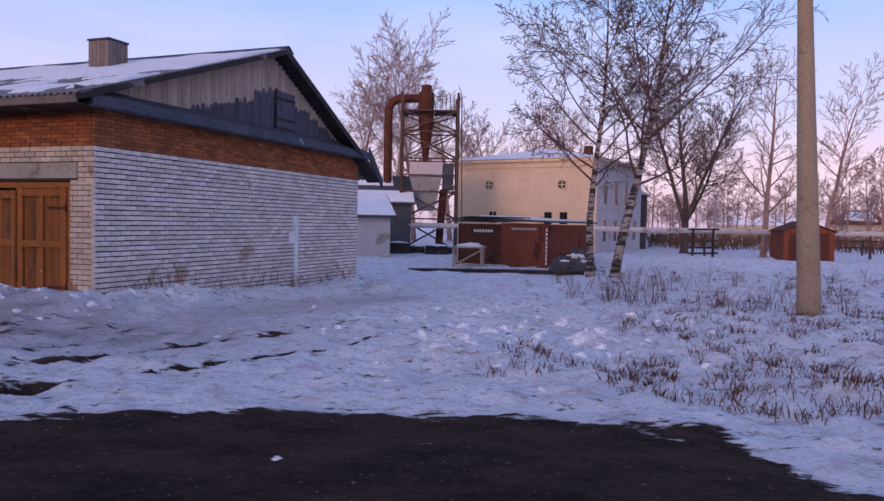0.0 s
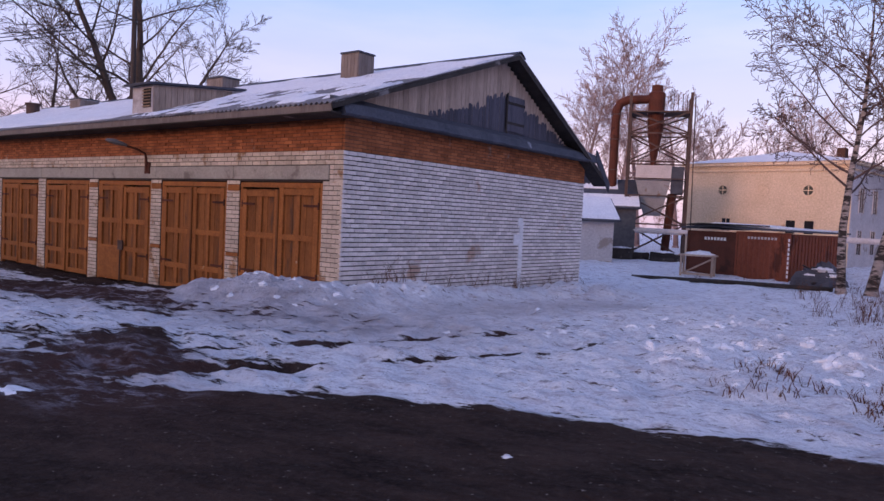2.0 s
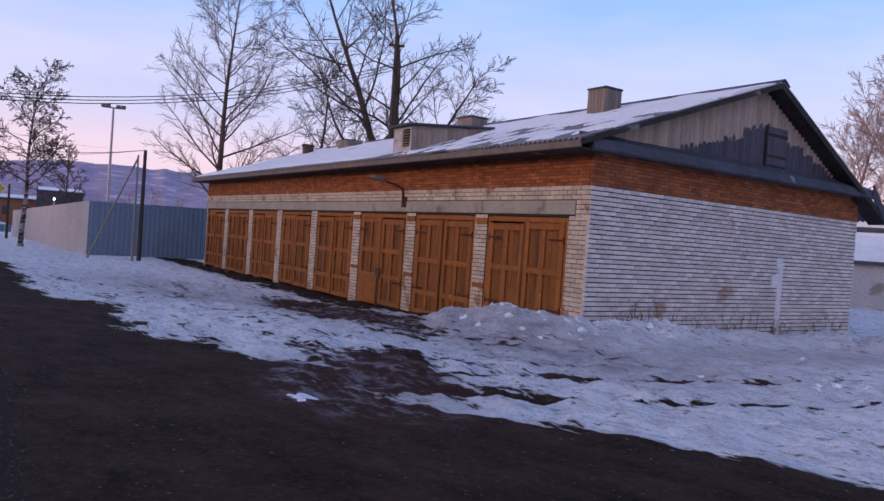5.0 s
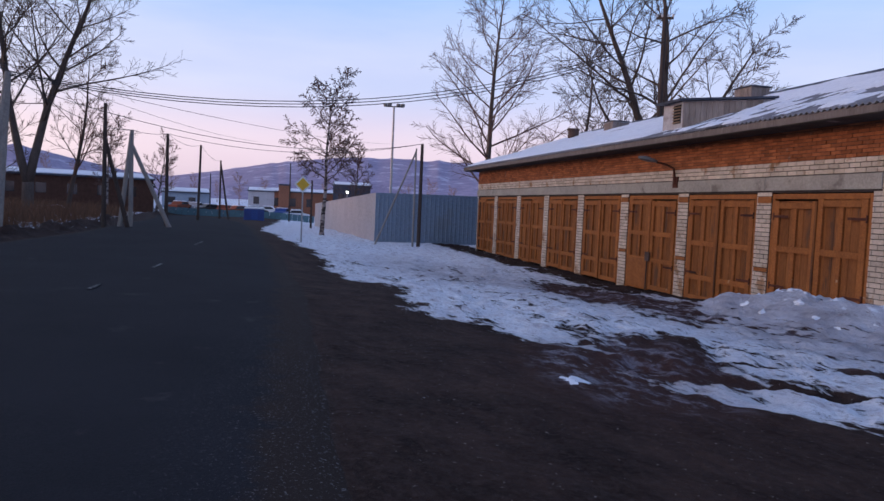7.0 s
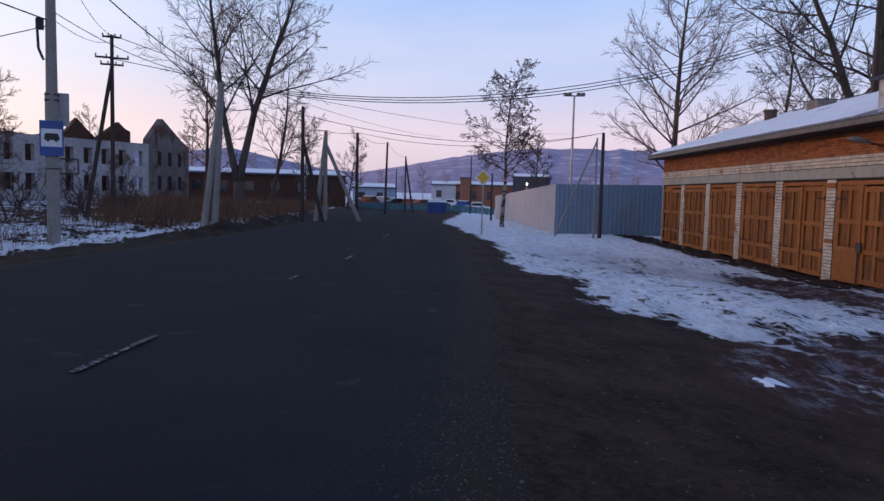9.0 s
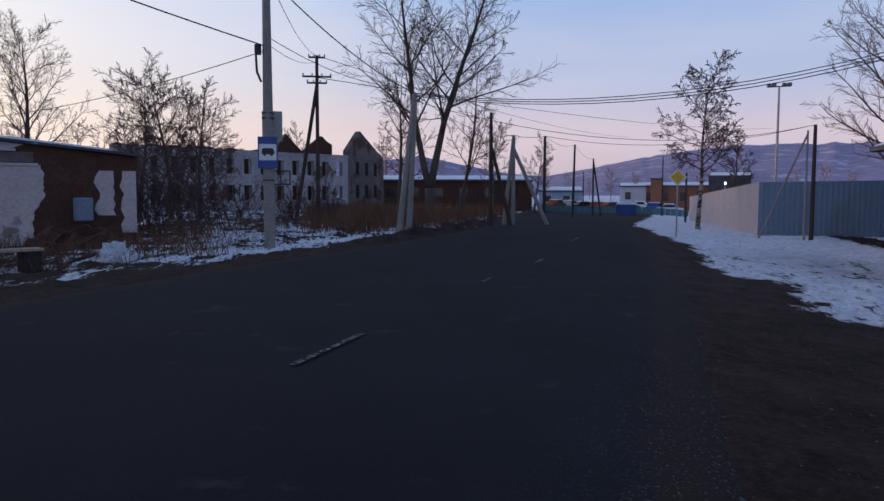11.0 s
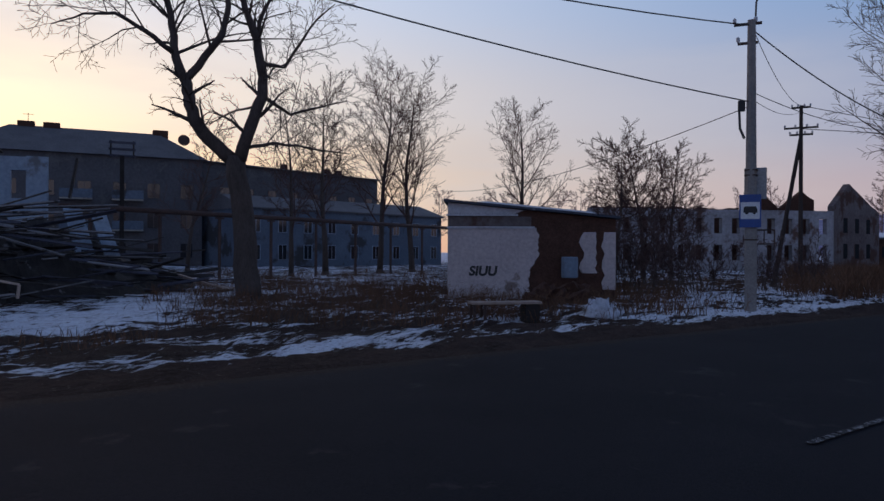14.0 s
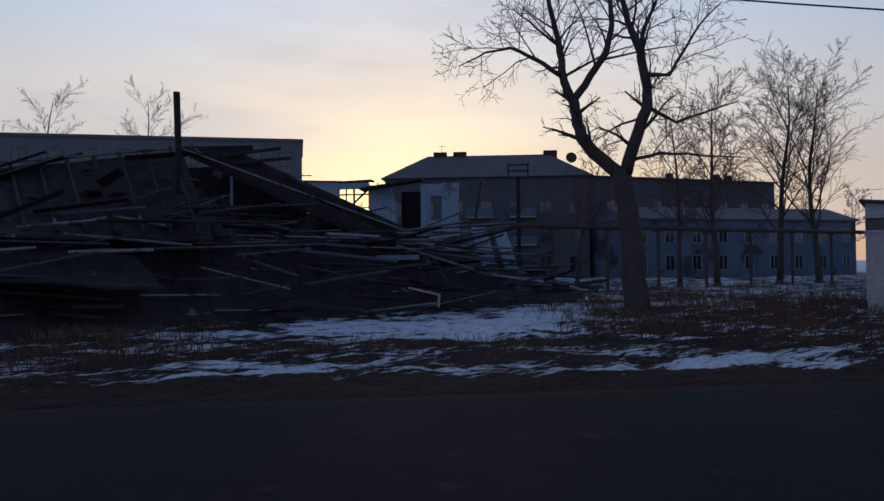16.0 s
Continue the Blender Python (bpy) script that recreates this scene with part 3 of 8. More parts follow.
    bp.inputs["Strength"].default_value, bp.inputs["Distance"].default_value = 1.0, 0.12
    nt.links.new(hgt, bp.inputs["Height"])
    nt.links.new(bp.outputs[0], b.inputs["Normal"])
    return m


ground_me = ground_mesh()
ground_me.materials.append(ground_material())
ground = tagged(new("ground", ground_me), "uneven ground with thin trodden snow, ice and brown soil", "ground", kind="structure")


def road_material():
    """Worn asphalt that crumbles into grit and soil along its edges."""
    m = mat("asphalt", (0.013, 0.013, 0.016), (0.026, 0.025, 0.029), 0.35, 0.85, 60, 0.5, stain=(0.040, 0.037, 0.038), stain_scale=1.1, stain_at=0.62)
    nt = m.node_tree
    b = nt.nodes["Principled BSDF"]
    b.inputs["Specular IOR Level"].default_value = 0.06
    src = b.inputs["Base Color"].links[0].from_socket
    tc = nt.nodes.new("ShaderNodeTexCoord")

    def nz(s, d):
        n = nt.nodes.new("ShaderNodeTexNoise")
        n.inputs["Scale"].default_value, n.inputs["Detail"].default_value, n.inputs["Roughness"].default_value = s, d, 0.7
        nt.links.new(tc.outputs["Object"], n.inputs["Vector"])
        return n.outputs[0]

    def mth(op, p, q):
        n = nt.nodes.new("ShaderNodeMath")
        n.operation, n.use_clamp = op, True
        for i, w in enumerate((p, q)):
            if isinstance(w, (int, float)):
                n.inputs[i].default_value = w
            else:
                nt.links.new(w, n.inputs[i])
        return n.outputs[0]

    def mx(f, p, q):
        n = nt.nodes.new("ShaderNodeMix")
        n.data_type = "RGBA"
        for i, w in ((0, f), (6, p), (7, q)):
            if isinstance(w, tuple):
                n.inputs[i].default_value = (*w, 1)
            else:
                nt.links.new(w, n.inputs[i])
        return n.outputs[2]

    at = nt.nodes.new("ShaderNodeAttribute")
    at.attribute_name = "crumble"
    spread = mth("ADD", at.outputs["Fac"], mth("MULTIPLY", mth("SUBTRACT", nz(2.2, 7), 0.36), 0.9))
    gate_ = nt.nodes.new("ShaderNodeMapRange")
    gate_.inputs[1].default_value, gate_.inputs[2].default_value = 0.62, 0.80
    nt.links.new(spread, gate_.inputs[0])
    grit = nt.nodes.new("ShaderNodeMapRange")
    grit.inputs[1].default_value, grit.inputs[2].default_value = 0.60, 0.68
    nt.links.new(nz(38, 3), grit.inputs[0])
    soil = mx(grit.outputs[0], (0.032, 0.022, 0.018), (0.14, 0.12, 0.11))
    col = mx(gate_.outputs[0], src, soil)
    flecks = mth("MULTIPLY", grit.outputs[0], mth("MULTIPLY", mth("ADD", at.outputs["Fac"], 0.08), 0.9))
    nt.links.new(mx(flecks, col, (0.16, 0.15, 0.15)), b.inputs["Base Color"])
    return m


CROSS = (0.0, 0.02, 0.05, 0.09, 0.14, 0.25, 0.5, 0.75, 0.86, 0.91, 0.95, 0.98, 1.0)


def road_mesh():
    vs, fs, crumble = [], [], []
    ss_ = [-90 + 0.5 * i for i in range(361)]
    n = len(CROSS)
    for s in ss_:
        lq, rq = np.interp(s, LEFT_S, LEFT_Q), np.interp(s, RIGHT_S, RIGHT_Q)
        for k, f in enumerate(CROSS):
            jag = 0.12 * fbm(s, k, 0.9, 3) if k in (0, n - 1) else 0.0
            q = lq - 0.05 + (rq - lq + 0.15) * f + jag
            x, y = xy(s, q)
            vs.append((x, y, base_z(x, y) + 0.02 + 0.06 * (1 - (2 * f - 1) ** 2) - (0.045 if k in (0, n - 1) else 0)))
            crumble.append(max(0.0, 1 - min(f, 1 - f) / 0.13))
    for i in range(len(ss_) - 1):
        fs += [(i * n + k, i * n + k + 1, i * n + n + 1 + k, i * n + n + k) for k in range(n - 1)]
    me = bpy.data.meshes.new("road")
    me.from_pydata(vs, [], fs)
    me.attributes.new("crumble", "FLOAT", "POINT").data.foreach_set("value", crumble)
    me.polygons.foreach_set("use_smooth", [True] * len(me.polygons))
    return me


road_me = road_mesh()
road_me.materials.append(road_material())
road = tagged(new("road", road_me), "dark worn asphalt road with faded markings", "road", kind="structure")
for s0, s1, q0 in ((6.1, 7.7, -3.65), (12.8, 13.5, -3.55), (17.2, 18.3, -3.35), (26.0, 28.0, -3.6), (0.2, 1.7, -3.75)):
    mb = MB()
    for i in range(6):
        sa, sb = s0 + (s1 - s0) * i / 6, s0 + (s1 - s0) * (i + 0.85) / 6
        w = 0.036 + 0.015 * noise.noise(Vector((sa, 0, 0)))
        pts = [(*xy(a, q0 + d), base_z(*xy(a, q0)) + 0.087) for a, d in ((sa, -w), (sb, -w), (sb, w), (sa, w))]
        mb.add([(p[0], p[1], p[2] + dz) for dz in (0, 0.004) for p in pts], [(0, 1, 2, 3), (4, 5, 6, 7), (0, 1, 5, 4), (1, 2, 6, 5), (2, 3, 7, 6), (3, 0, 4, 7)])
    part("dash", mb, M_PAINTW, road, "worn white centre dash")

# ---- the brick garage: local x into the depth along the gable, y along the gates, z up ----
GM = pose(G_C.x, G_C.y, 0, 0, 0, math.degrees(math.atan2(G_V.y, G_V.x)))
ZB, ZW, ZR, LEN, DEP = -0.6, 2.93, 3.58, 26.1, 10.5
garage = thing("garage_building", "long white and red brick garage with ochre wooden gates", "garage", GM)
GATES = [(0.58 + 3.235 * k, 3.33 + 3.235 * k) for k in range(8)]
# the mortar body, with real openings for the gates
BODY = [(0.012, DEP - 0.01, 0.012, 0.40, ZB, ZR), (0.012, DEP - 0.01, LEN - 0.40, LEN - 0.012, ZB, ZR), (DEP - 0.4, DEP, 0.40, LEN - 0.4, ZB, ZR), (0.012, 0.40, 0.40, GATES[0][0], ZB, ZR), (0.012, 0.40, GATES[-1][1], LEN - 0.40, ZB, ZR)]
BODY += [(0.012, 0.40, a1, b0, ZB, ZR) for (a0, a1), (b0, b1) in zip(GATES, GATES[1:])]
BODY += [(0.012, 0.40, a0, a1, 2.28, ZR) for a0, a1 in GATES]
for piece in BODY:
    part("wall", MB().box(*piece), M_MORTAR, garage, "mortar body of the brick wall")
floor_mb = MB().box(0.4, DEP - 0.4, 0.4, LEN - 0.4, ZB, ZB + 0.1)
part("floor", floor_mb, M_CONC, garage)

rnd = random.Random(4)


def brick_mesh(name, lx, ly, lz, material):
    return MB().cbox(-lx / 2, lx / 2, -ly / 2, ly / 2, -lz / 2, lz / 2, 0.006).data(name, material)


COURSE, STEP = 0.098, 0.262
SIDE_BRICK = brick_mesh("brick", 0.248, 0.068, 0.074, M_WHITE)
FRONT_BRICK = brick_mesh("brick", 0.06, 0.248, 0.082, M_WHITE)
HEAD_BRICK = brick_mesh("brick", 0.06, 0.118, 0.082, M_WHITE)
rest = MB()
count = 0
ncourse = int((ZW - ZB) / COURSE)
for j in range(ncourse):
    z = ZW - COURSE * (j + 0.5)
    x = 0.0 + (0.0 if j % 2 else -STEP / 2)
    while x < DEP - 0.02:
        x0, x1 = max(x, 0.0), min(x + STEP - 0.008, DEP)
        if x1 - x0 > 0.05:
            dy = rnd.uniform(-0.004, 0.004)
            if -0.1 < z and x < 3.4 and x1 - x0 > 0.24 and count < 300:
                ob = part("brick", SIDE_BRICK, None, garage)
                ob.matrix_basis = pose(x0 + 0.127, 0.024 + dy, z + rnd.uniform(-0.003, 0.003), 0, rnd.uniform(-0.5, 0.5), 0)
                count += 1
            else:
                rest.box(x0, x1 - 0.006, -0.010 + dy, 0.05, z - 0.037, z + 0.037 + rnd.uniform(-0.003, 0.003))
        x += STEP
part("brickwork", rest, M_WHITE, garage, "white silicate brick courses", kind="stuff")
# front: pilasters between the gates, the two courses over the lintels
front = MB()
spans = [(0.0, GATES[0][0])] + [(a1, b0) for (a0, a1), (b0, b1) in zip(GATES, GATES[1:])] + [(GATES[-1][1], LEN)]
for n_, (p0, p1) in enumerate(spans):
    for j in range(int((2.32 - ZB) / COURSE)):
        z = 2.30 - COURSE * (j + 0.5)
        y = p0 + (0.0 if j % 2 else -STEP / 2)
        while y < p1 - 0.03:
            y0, y1 = max(y, p0) + 0.004, min(y + STEP, p1) - 0.010
            if y1 - y0 > 0.04:
                dx = rnd.uniform(-0.004, 0.004)
                front.box(-0.004 + dx, 0.05, y0, y1, z - 0.041, z + 0.041)
            y += STEP
for j in range(3):
    z = ZW - COURSE * (j + 0.5)
    y = -STEP / 2 * (j % 2)
    while y < LEN:
        front.box(-0.010 - 0.012 * (j < 2) + rnd.uniform(-0.004, 0.004), 0.05, max(0, y) + 0.004, min(LEN, y + STEP) - 0.01, z - 0.041, z + 0.041)
        y += STEP
for j in range(3, 7):
    z = ZW - COURSE * (j + 0.5)
    for y0 in (0.0, 0.26):
        front.box(-0.004, 0.05, y0 + 0.004, y0 + (0.25 if y0 == 0 else 0.12), z - 0.041, z + 0.041)
part("brickwork", front, M_WARMLIT, garage, "white brick pilasters and top courses, warm light in their colour", kind="stuff")
red = MB()
for j in range(9):
    z = ZW + 0.075 * (j + 0.5)
    x = -STEP / 2 * (j % 2)
    while x < DEP:
        red.box(max(x, 0) + 0.004, min(x + STEP, DEP) - 0.008, -0.004 + rnd.uniform(-0.006, 0.006), 0.05, z - 0.032, z + 0.032)
        x += STEP
    y = -STEP / 2 * (j % 2)
    while y < LEN:
        red.box(-0.004 + rnd.uniform(-0.007, 0.007), 0.05, max(0.06, y) + 0.004, min(LEN, y + STEP) - 0.008, z - 0.032, z + 0.032)
        y += STEP
part("brickwork", red, M_RED, garage, "rough red brick band under the eaves", kind="stuff")
# concrete lintels, one to a gate
for k, (a0, a1) in enumerate(GATES):
    y0 = 0.40 if k == 0 else a0 - 0.24
    part("lintel", MB().cbox(-0.022, 0.10, y0, a1 + 0.235, 2.33, 2.625, 0.012), M_CONC, garage, "grey concrete lintel")
part("patch", MB().box(6.78, 6.98, -0.018, 0.0, -0.3, 1.62).box(6.52, 6.80, -0.017, 0.0, 1.0, 1.30).box(6.70, 6.95, -0.016, 0.0, 1.55, 1.75), M_WASH, garage, "whitewashed repair strip")


def gate(k, a0, a1):
    g = part("gate", MB().cbox(0.02, 0.12, a0, a0 + 0.09, ZB, 2.26, 0.01).cbox(0.02, 0.12, a1 - 0.09, a1, ZB, 2.26, 0.01).cbox(0.02, 0.12, a0 + 0.09, a1 - 0.09, 2.15, 2.26, 0.01), M_OCHRE2, garage, "ochre wooden gate frame")
    mid = (a0 + a1) / 2
    sag = 0.012 * ((k * 7) % 5 - 2)
    for h, (y0, y1) in enumerate(((a0 + 0.10, mid - 0.008), (mid + 0.008, a1 - 0.10))):
        z0, z1 = -0.46 + 0.02 * ((k + h) % 3), 2.13 + sag * (1 if h else -1)
        w = 0.15
        xf = 0.005 + 0.012 * ((k + h) % 2)
        cy = (y0 + y1) / 2
        lf = MB()
        nb = 6
        for b_ in range(nb):
            ya, yb = y0 + 0.01 + (y1 - y0 - 0.02) * b_ / nb, y0 + 0.01 + (y1 - y0 - 0.02) * (b_ + 1) / nb
            lf.box(xf + 0.046 + 0.003 * (b_ % 2), xf + 0.07, ya + 0.004, yb - 0.004, z0, z1)
        part("leaf", lf, M_OCHRE, g, "ochre painted boards of a gate leaf, toned darker for recess shade")
        # Dark backing sheet, so that the board gaps look shaded.
        part("leaf_back", MB().box(xf + 0.071, xf + 0.08, y0 + 0.01, y1 - 0.01, z0, z1), M_DARKWOOD, g)
        fr = MB()
        fr.cbox(xf - 0.01, xf + 0.045, y0, y0 + w, z0, z1, 0.008).cbox(xf - 0.01, xf + 0.045, y1 - w, y1, z0, z1, 0.008)
        rails = (z1 - 0.16, 1.02 - 0.05 * (k % 2), z0 + 0.0) if k != 2 else (z1 - 0.16, 1.1, 0.35, z0)
        rails = rails if k in (0, 2) else (*rails, 0.10)
        for zr in rails:
            fr.cbox(xf - 0.007, xf + 0.044, y0 + w, y1 - w, zr, zr + 0.13, 0.006)
        for za, zb in zip(sorted(rails), sorted(rails)[1:]):
            fr.cbox(xf - 0.004, xf + 0.043, cy - 0.05, cy + 0.05, za + 0.13, zb, 0.006)
        part("leaf_frame", fr, M_OCHRE2, g, "ochre stiles and rails of a gate leaf")
        hy = y0 if h == 0 else y1
        for zh in (0.25, 1.75):
            hg = MB()
            hg.box(xf - 0.022, xf - 0.012, min(hy, hy + (0.45 if h == 0 else -0.45)), max(hy, hy + (0.45 if h == 0 else -0.45)), zh, zh + 0.05)
            hg.tube([(xf - 0.01, hy, zh - 0.05), (xf - 0.01, hy, zh + 0.10)], [0.018, 0.018], 8)
            part("hinge", hg, M_RUST, g, "rusty strap hinge")
    cover = MB().cbox(-0.035, -0.006, mid - 0.03, mid + 0.03, -0.45, 2.1, 0.008)
    part("cover_strip", cover, M_OCHRE2 if k > 2 else M_OCHRE, g)
    if k == 2:
        part("low_panel", MB().cbox(-0.02, 0.004, mid + 0.10, a1 - 0.12, -0.42, 0.42, 0.006), M_OCHRE2, g, "ochre plywood sheet")
        part("lock", MB().cbox(-0.07, -0.026, mid - 0.12, mid + 0.12, 0.38, 0.64, 0.01).tube([(-0.05, mid, 0.4), (-0.05, mid + 0.02, -0.5)], [0.018, 0.018], 8), M_STEEL, g, "dark lock box with a hanging bar")
    if k < 3:
        for zb, hb_ in ((0.55, 0.08), (2.06, 0.14)):
            part("bracket", MB().cbox(-0.03, -0.006, a1 - 0.02, a1 + 0.42, zb, zb + hb_, 0.006), M_OCHRE2, g, "ochre steel bracket across the pilaster")
    return g


for k, (a0, a1) in enumerate(GATES):
    gate(k, a0, a1)

# roof: ridge off the middle, the front slope flatter
RX, RZ, EX, EZ, BX, BZ = 5.75, 5.88, -0.75, 3.70, 11.35, 2.95
Y0, Y1 = -0.42, LEN + 0.4


def slope_z(x):
    return EZ + (RZ - EZ) * (x - EX) / (RX - EX) if x < RX else RZ + (BZ - RZ) * (x - RX) / (BX - RX)


def corrugated(x0, x1, y0, y1, lift, thick=0.02, wave=0.15, amp=0.022):
    n = int((y1 - y0) / wave * 6)
    mb = MB()
    vs, fs = [], []
    xs = [x0, (x0 + x1) / 2, x1]
    for side in (0, 1):
        for i in range(n + 1):
            y = y0 + (y1 - y0) * i / n
            for x in xs:
                vs.append((x, y, slope_z(x) + lift + amp * math.sin(2 * math.pi * y / wave) - thick * side))
    off = (n + 1) * 3
    for i in range(n):
        for j in range(2):
            a = i * 3 + j
            fs += [(a, a + 1, a + 4, a + 3), (off + a, off + a + 3, off + a + 4, off + a + 1)]
    for i in range(n):
        fs += [(i * 3, i * 3 + 3, off + i * 3 + 3, off + i * 3), (i * 3 + 2, off + i * 3 + 2, off + i * 3 + 5, i * 3 + 5)]
    for e in (0, n):
        for j in range(2):
            a = e * 3 + j
            fs.append((a, a + 1, off + a + 1, off + a))
    return mb.add(vs, fs)


part("roof", corrugated(EX, RX, Y0, Y1, 0.06), M_SLATE, garage, "corrugated fibre cement front slope")
part("roof", corrugated(RX, BX, Y0, Y1, 0.06), M_SLATE, garage, "corrugated fibre cement back slope")
part("ridge", MB().prism([(RX - 0.28, slope_z(RX - 0.28) + 0.09), (RX, RZ + 0.12), (RX + 0.22, slope_z(RX + 0.22) + 0.09), (RX + 0.22, slope_z(RX + 0.22) + 0.11), (RX, RZ + 0.15), (RX - 0.28, slope_z(RX - 0.28) + 0.11)], Y0 - 0.03, Y1), M_TAR, garage, "dark ridge capping")


def roof_snow():
    """A thin uneven blanket on the front slope with bare streaks near the gable."""
    nx, ny = 44, 190
    hs = {}
    vs, fs = [], []
    for j in range(ny + 1):
        y = Y0 + 0.05 + (Y1 - Y0 - 0.1) * j / ny
        for i in range(nx + 1):
            x = EX + 0.12 + (RX - EX - 0.15) * i / nx
            h = 0.085 + 0.05 * fbm(x * 0.8, y * 0.5, 0.9, 3, 3.0)
            bare = ss(0.0, 1.2, 2.5 - x + 0.06 * y + 0.5 * fbm(x, y * 0.6, 0.9, 3, 5.0)) * (1 - ss(5.5, 10, y + 1.0 * fbm(x, y, 0.6)))
            bare = max(bare, 0.8 * ss(0.35, 0.0, abs(x - 3.6 - 0.1 * y)) * (1 - ss(3, 6, y)))
            h -= 0.13 * bare * ss(0.42, 0.6, 0.5 + 0.5 * fbm(x * 0.7, y * 2.2, 1.1, 3, 9.0))
            h *= ss(0, 0.25, x - EX - 0.05) * 0.7 + 0.3
            vs.append((x, y, slope_z(x) + 0.03 + h))
    for j in range(ny):
        fs += [(j * (nx + 1) + i, j * (nx + 1) + i + 1, (j + 1) * (nx + 1) + i + 1, (j + 1) * (nx + 1) + i) for i in range(nx)]
    n = len(vs)
    vs += [(x, y, slope_z(x) + 0.0) for x, y, z in vs]
    rim = [i for i in range(nx + 1)] + [j * (nx + 1) + nx for j in range(1, ny + 1)] + [ny * (nx + 1) + i for i in range(nx - 1, -1, -1)] + [j * (nx + 1) for j in range(ny - 1, 0, -1)]
    fs += [(a, b, b + n, a + n) for a, b in zip(rim, rim[1:] + rim[:1])]
    return MB().add(vs, fs)


part("roof_snow", roof_snow(), M_SNOW, garage, "thin wind-packed snow on the front slope", smooth=True)
# eaves, fascia, rafters
part("fascia", MB().cbox(EX + 0.02, EX + 0.05, Y0 + 0.05, Y1, EZ - 0.11, EZ + 0.03, 0.006), M_VENT, garage, "bare weathered eaves board")
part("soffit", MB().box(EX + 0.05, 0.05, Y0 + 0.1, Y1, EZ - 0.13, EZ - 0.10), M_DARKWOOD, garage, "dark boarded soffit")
for sgn in (0, 1):
    rb = MB()
    if sgn == 0:
        rb.beam((EX - 0.02, Y0 + 0.01, slope_z(EX) - 0.03), (RX, Y0 + 0.01, RZ - 0.01), 0.03, 0.10)
    else:
        rb.beam((RX, Y0 + 0.014, RZ - 0.04), (BX, Y0 + 0.014, BZ - 0.03), 0.03, 0.13)
    part("bargeboard", rb, M_DARKWOOD, garage, "dark bargeboard on the gable edge")
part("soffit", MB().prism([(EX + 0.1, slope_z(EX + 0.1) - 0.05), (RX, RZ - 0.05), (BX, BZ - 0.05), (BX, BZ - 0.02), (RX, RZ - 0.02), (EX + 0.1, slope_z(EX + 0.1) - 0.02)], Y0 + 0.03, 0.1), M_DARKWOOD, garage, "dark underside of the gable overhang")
# gable boards, each with its own ragged dark foot
x = 0.02
while x < DEP - 0.15:
    w = rnd.uniform(0.13, 0.17)
    top = min(slope_z(x), slope_z(x + w)) - 0.07
    if top > ZR + 0.15:
        y = rnd.uniform(-0.004, 0.004)
        bot = ZR + 0.02
        dark = bot + max(0.0, 0.42 + 0.95 * math.exp(-((x - 5.9) / 2.2) ** 2) * rnd.uniform(0.70, 1.08)) if 2.5 < x < 9.6 else bot
        dark = min(dark, top - 0.05)
        if dark > bot + 0.06:
            part("board", MB().prism([(x, bot), (x + w - 0.008, bot), (x + w - 0.008, dark - rnd.uniform(0, 0.12)), (x + w / 2, dark), (x, dark - rnd.uniform(0, 0.12))], y - 0.004, y + 0.016), M_BOARDDARK, garage, "blackened foot of a gable board")
        part("board", MB().box(x, x + w - 0.008, y, y + 0.022, bot, top), M_BOARD, garage)
    x += w
hat = part("hatch", MB().cbox(5.82, 6.68, -0.05, -0.012, 4.02, 4.95, 0.008), M_BOARDDARK, garage, "dark wooden loft hatch")
part("hatch_trim", MB().box(5.78, 5.84, -0.062, -0.052, 3.95, 5.0).box(5.84, 6.68, -0.06, -0.052, 4.2, 4.27).box(5.84, 6.68, -0.06, -0.052, 4.72, 4.79), M_DARKWOOD, hat)
# felt-covered ledge along the foot of the gable
led = MB()
n = 30
vs, fs = [], []
for i in range(n + 1):
    xx = -0.42 + (DEP + 0.42) * i / n
    w1, w2 = 0.02 * noise.noise(Vector((xx * 1.3, 0, 0))), 0.03 * noise.noise(Vector((xx * 1.9, 5, 0)))
    vs += [(xx, 0.02, 3.98 + w1), (xx, -0.36 + w2, 3.80 + w1), (xx, -0.44 + w2, 3.60 + w2), (xx, -0.40 + w2, 3.56 + w2), (xx, 0.02, 3.60)]
for i in range(n):
    fs += [(i * 5 + j, i * 5 + (j + 1) % 5, i * 5 + 5 + (j + 1) % 5, i * 5 + 5 + j) for j in range(5)]
fs += [(0, 1, 2, 3, 4), tuple(n * 5 + j for j in (4, 3, 2, 1, 0))]
part("ledge", led.add(vs, fs), M_TAR, garage, "ledge covered with dark torn roofing felt")
part("eaves_end", MB().prism([(DEP - 0.1, 3.62), (BX + 0.02, BZ - 0.22), (BX + 0.04, BZ + 0.04), (DEP - 0.1, 3.95)], -0.45, -0.40), M_TAR, garage, "dark felt over the eaves end")


def vent(name, cx, cy, w, d, z0, z1, material, label, cap):
    v = part(name, MB().cbox(cx - d / 2, cx + d / 2, cy - w / 2, cy + w / 2, z0, z1, 0.01), material, garage, label)
    bd = MB()
    for i in range(5):
        yy = cy - w / 2 + w * (i + 0.5) / 5
        bd.box(cx - d / 2 - 0.012, cx - d / 2 - 0.002, yy - w / 11, yy + w / 11, z0, z1 - 0.03)
        xx = cx - d / 2 + d * (i + 0.5) / 5
        bd.box(xx - d / 11, xx + d / 11, cy - w / 2 - 0.012, cy - w / 2 - 0.002, z0, z1 - 0.03)
    part("cladding", bd, M_VENT, v, "weathered upright cladding")
    part("cap", MB().cbox(cx - d / 2 - cap, cx + d / 2 + cap, cy - w / 2 - cap, cy + w / 2 + cap, z1, z1 + 0.05, 0.008), M_TAR, v, "dark sheet cap")


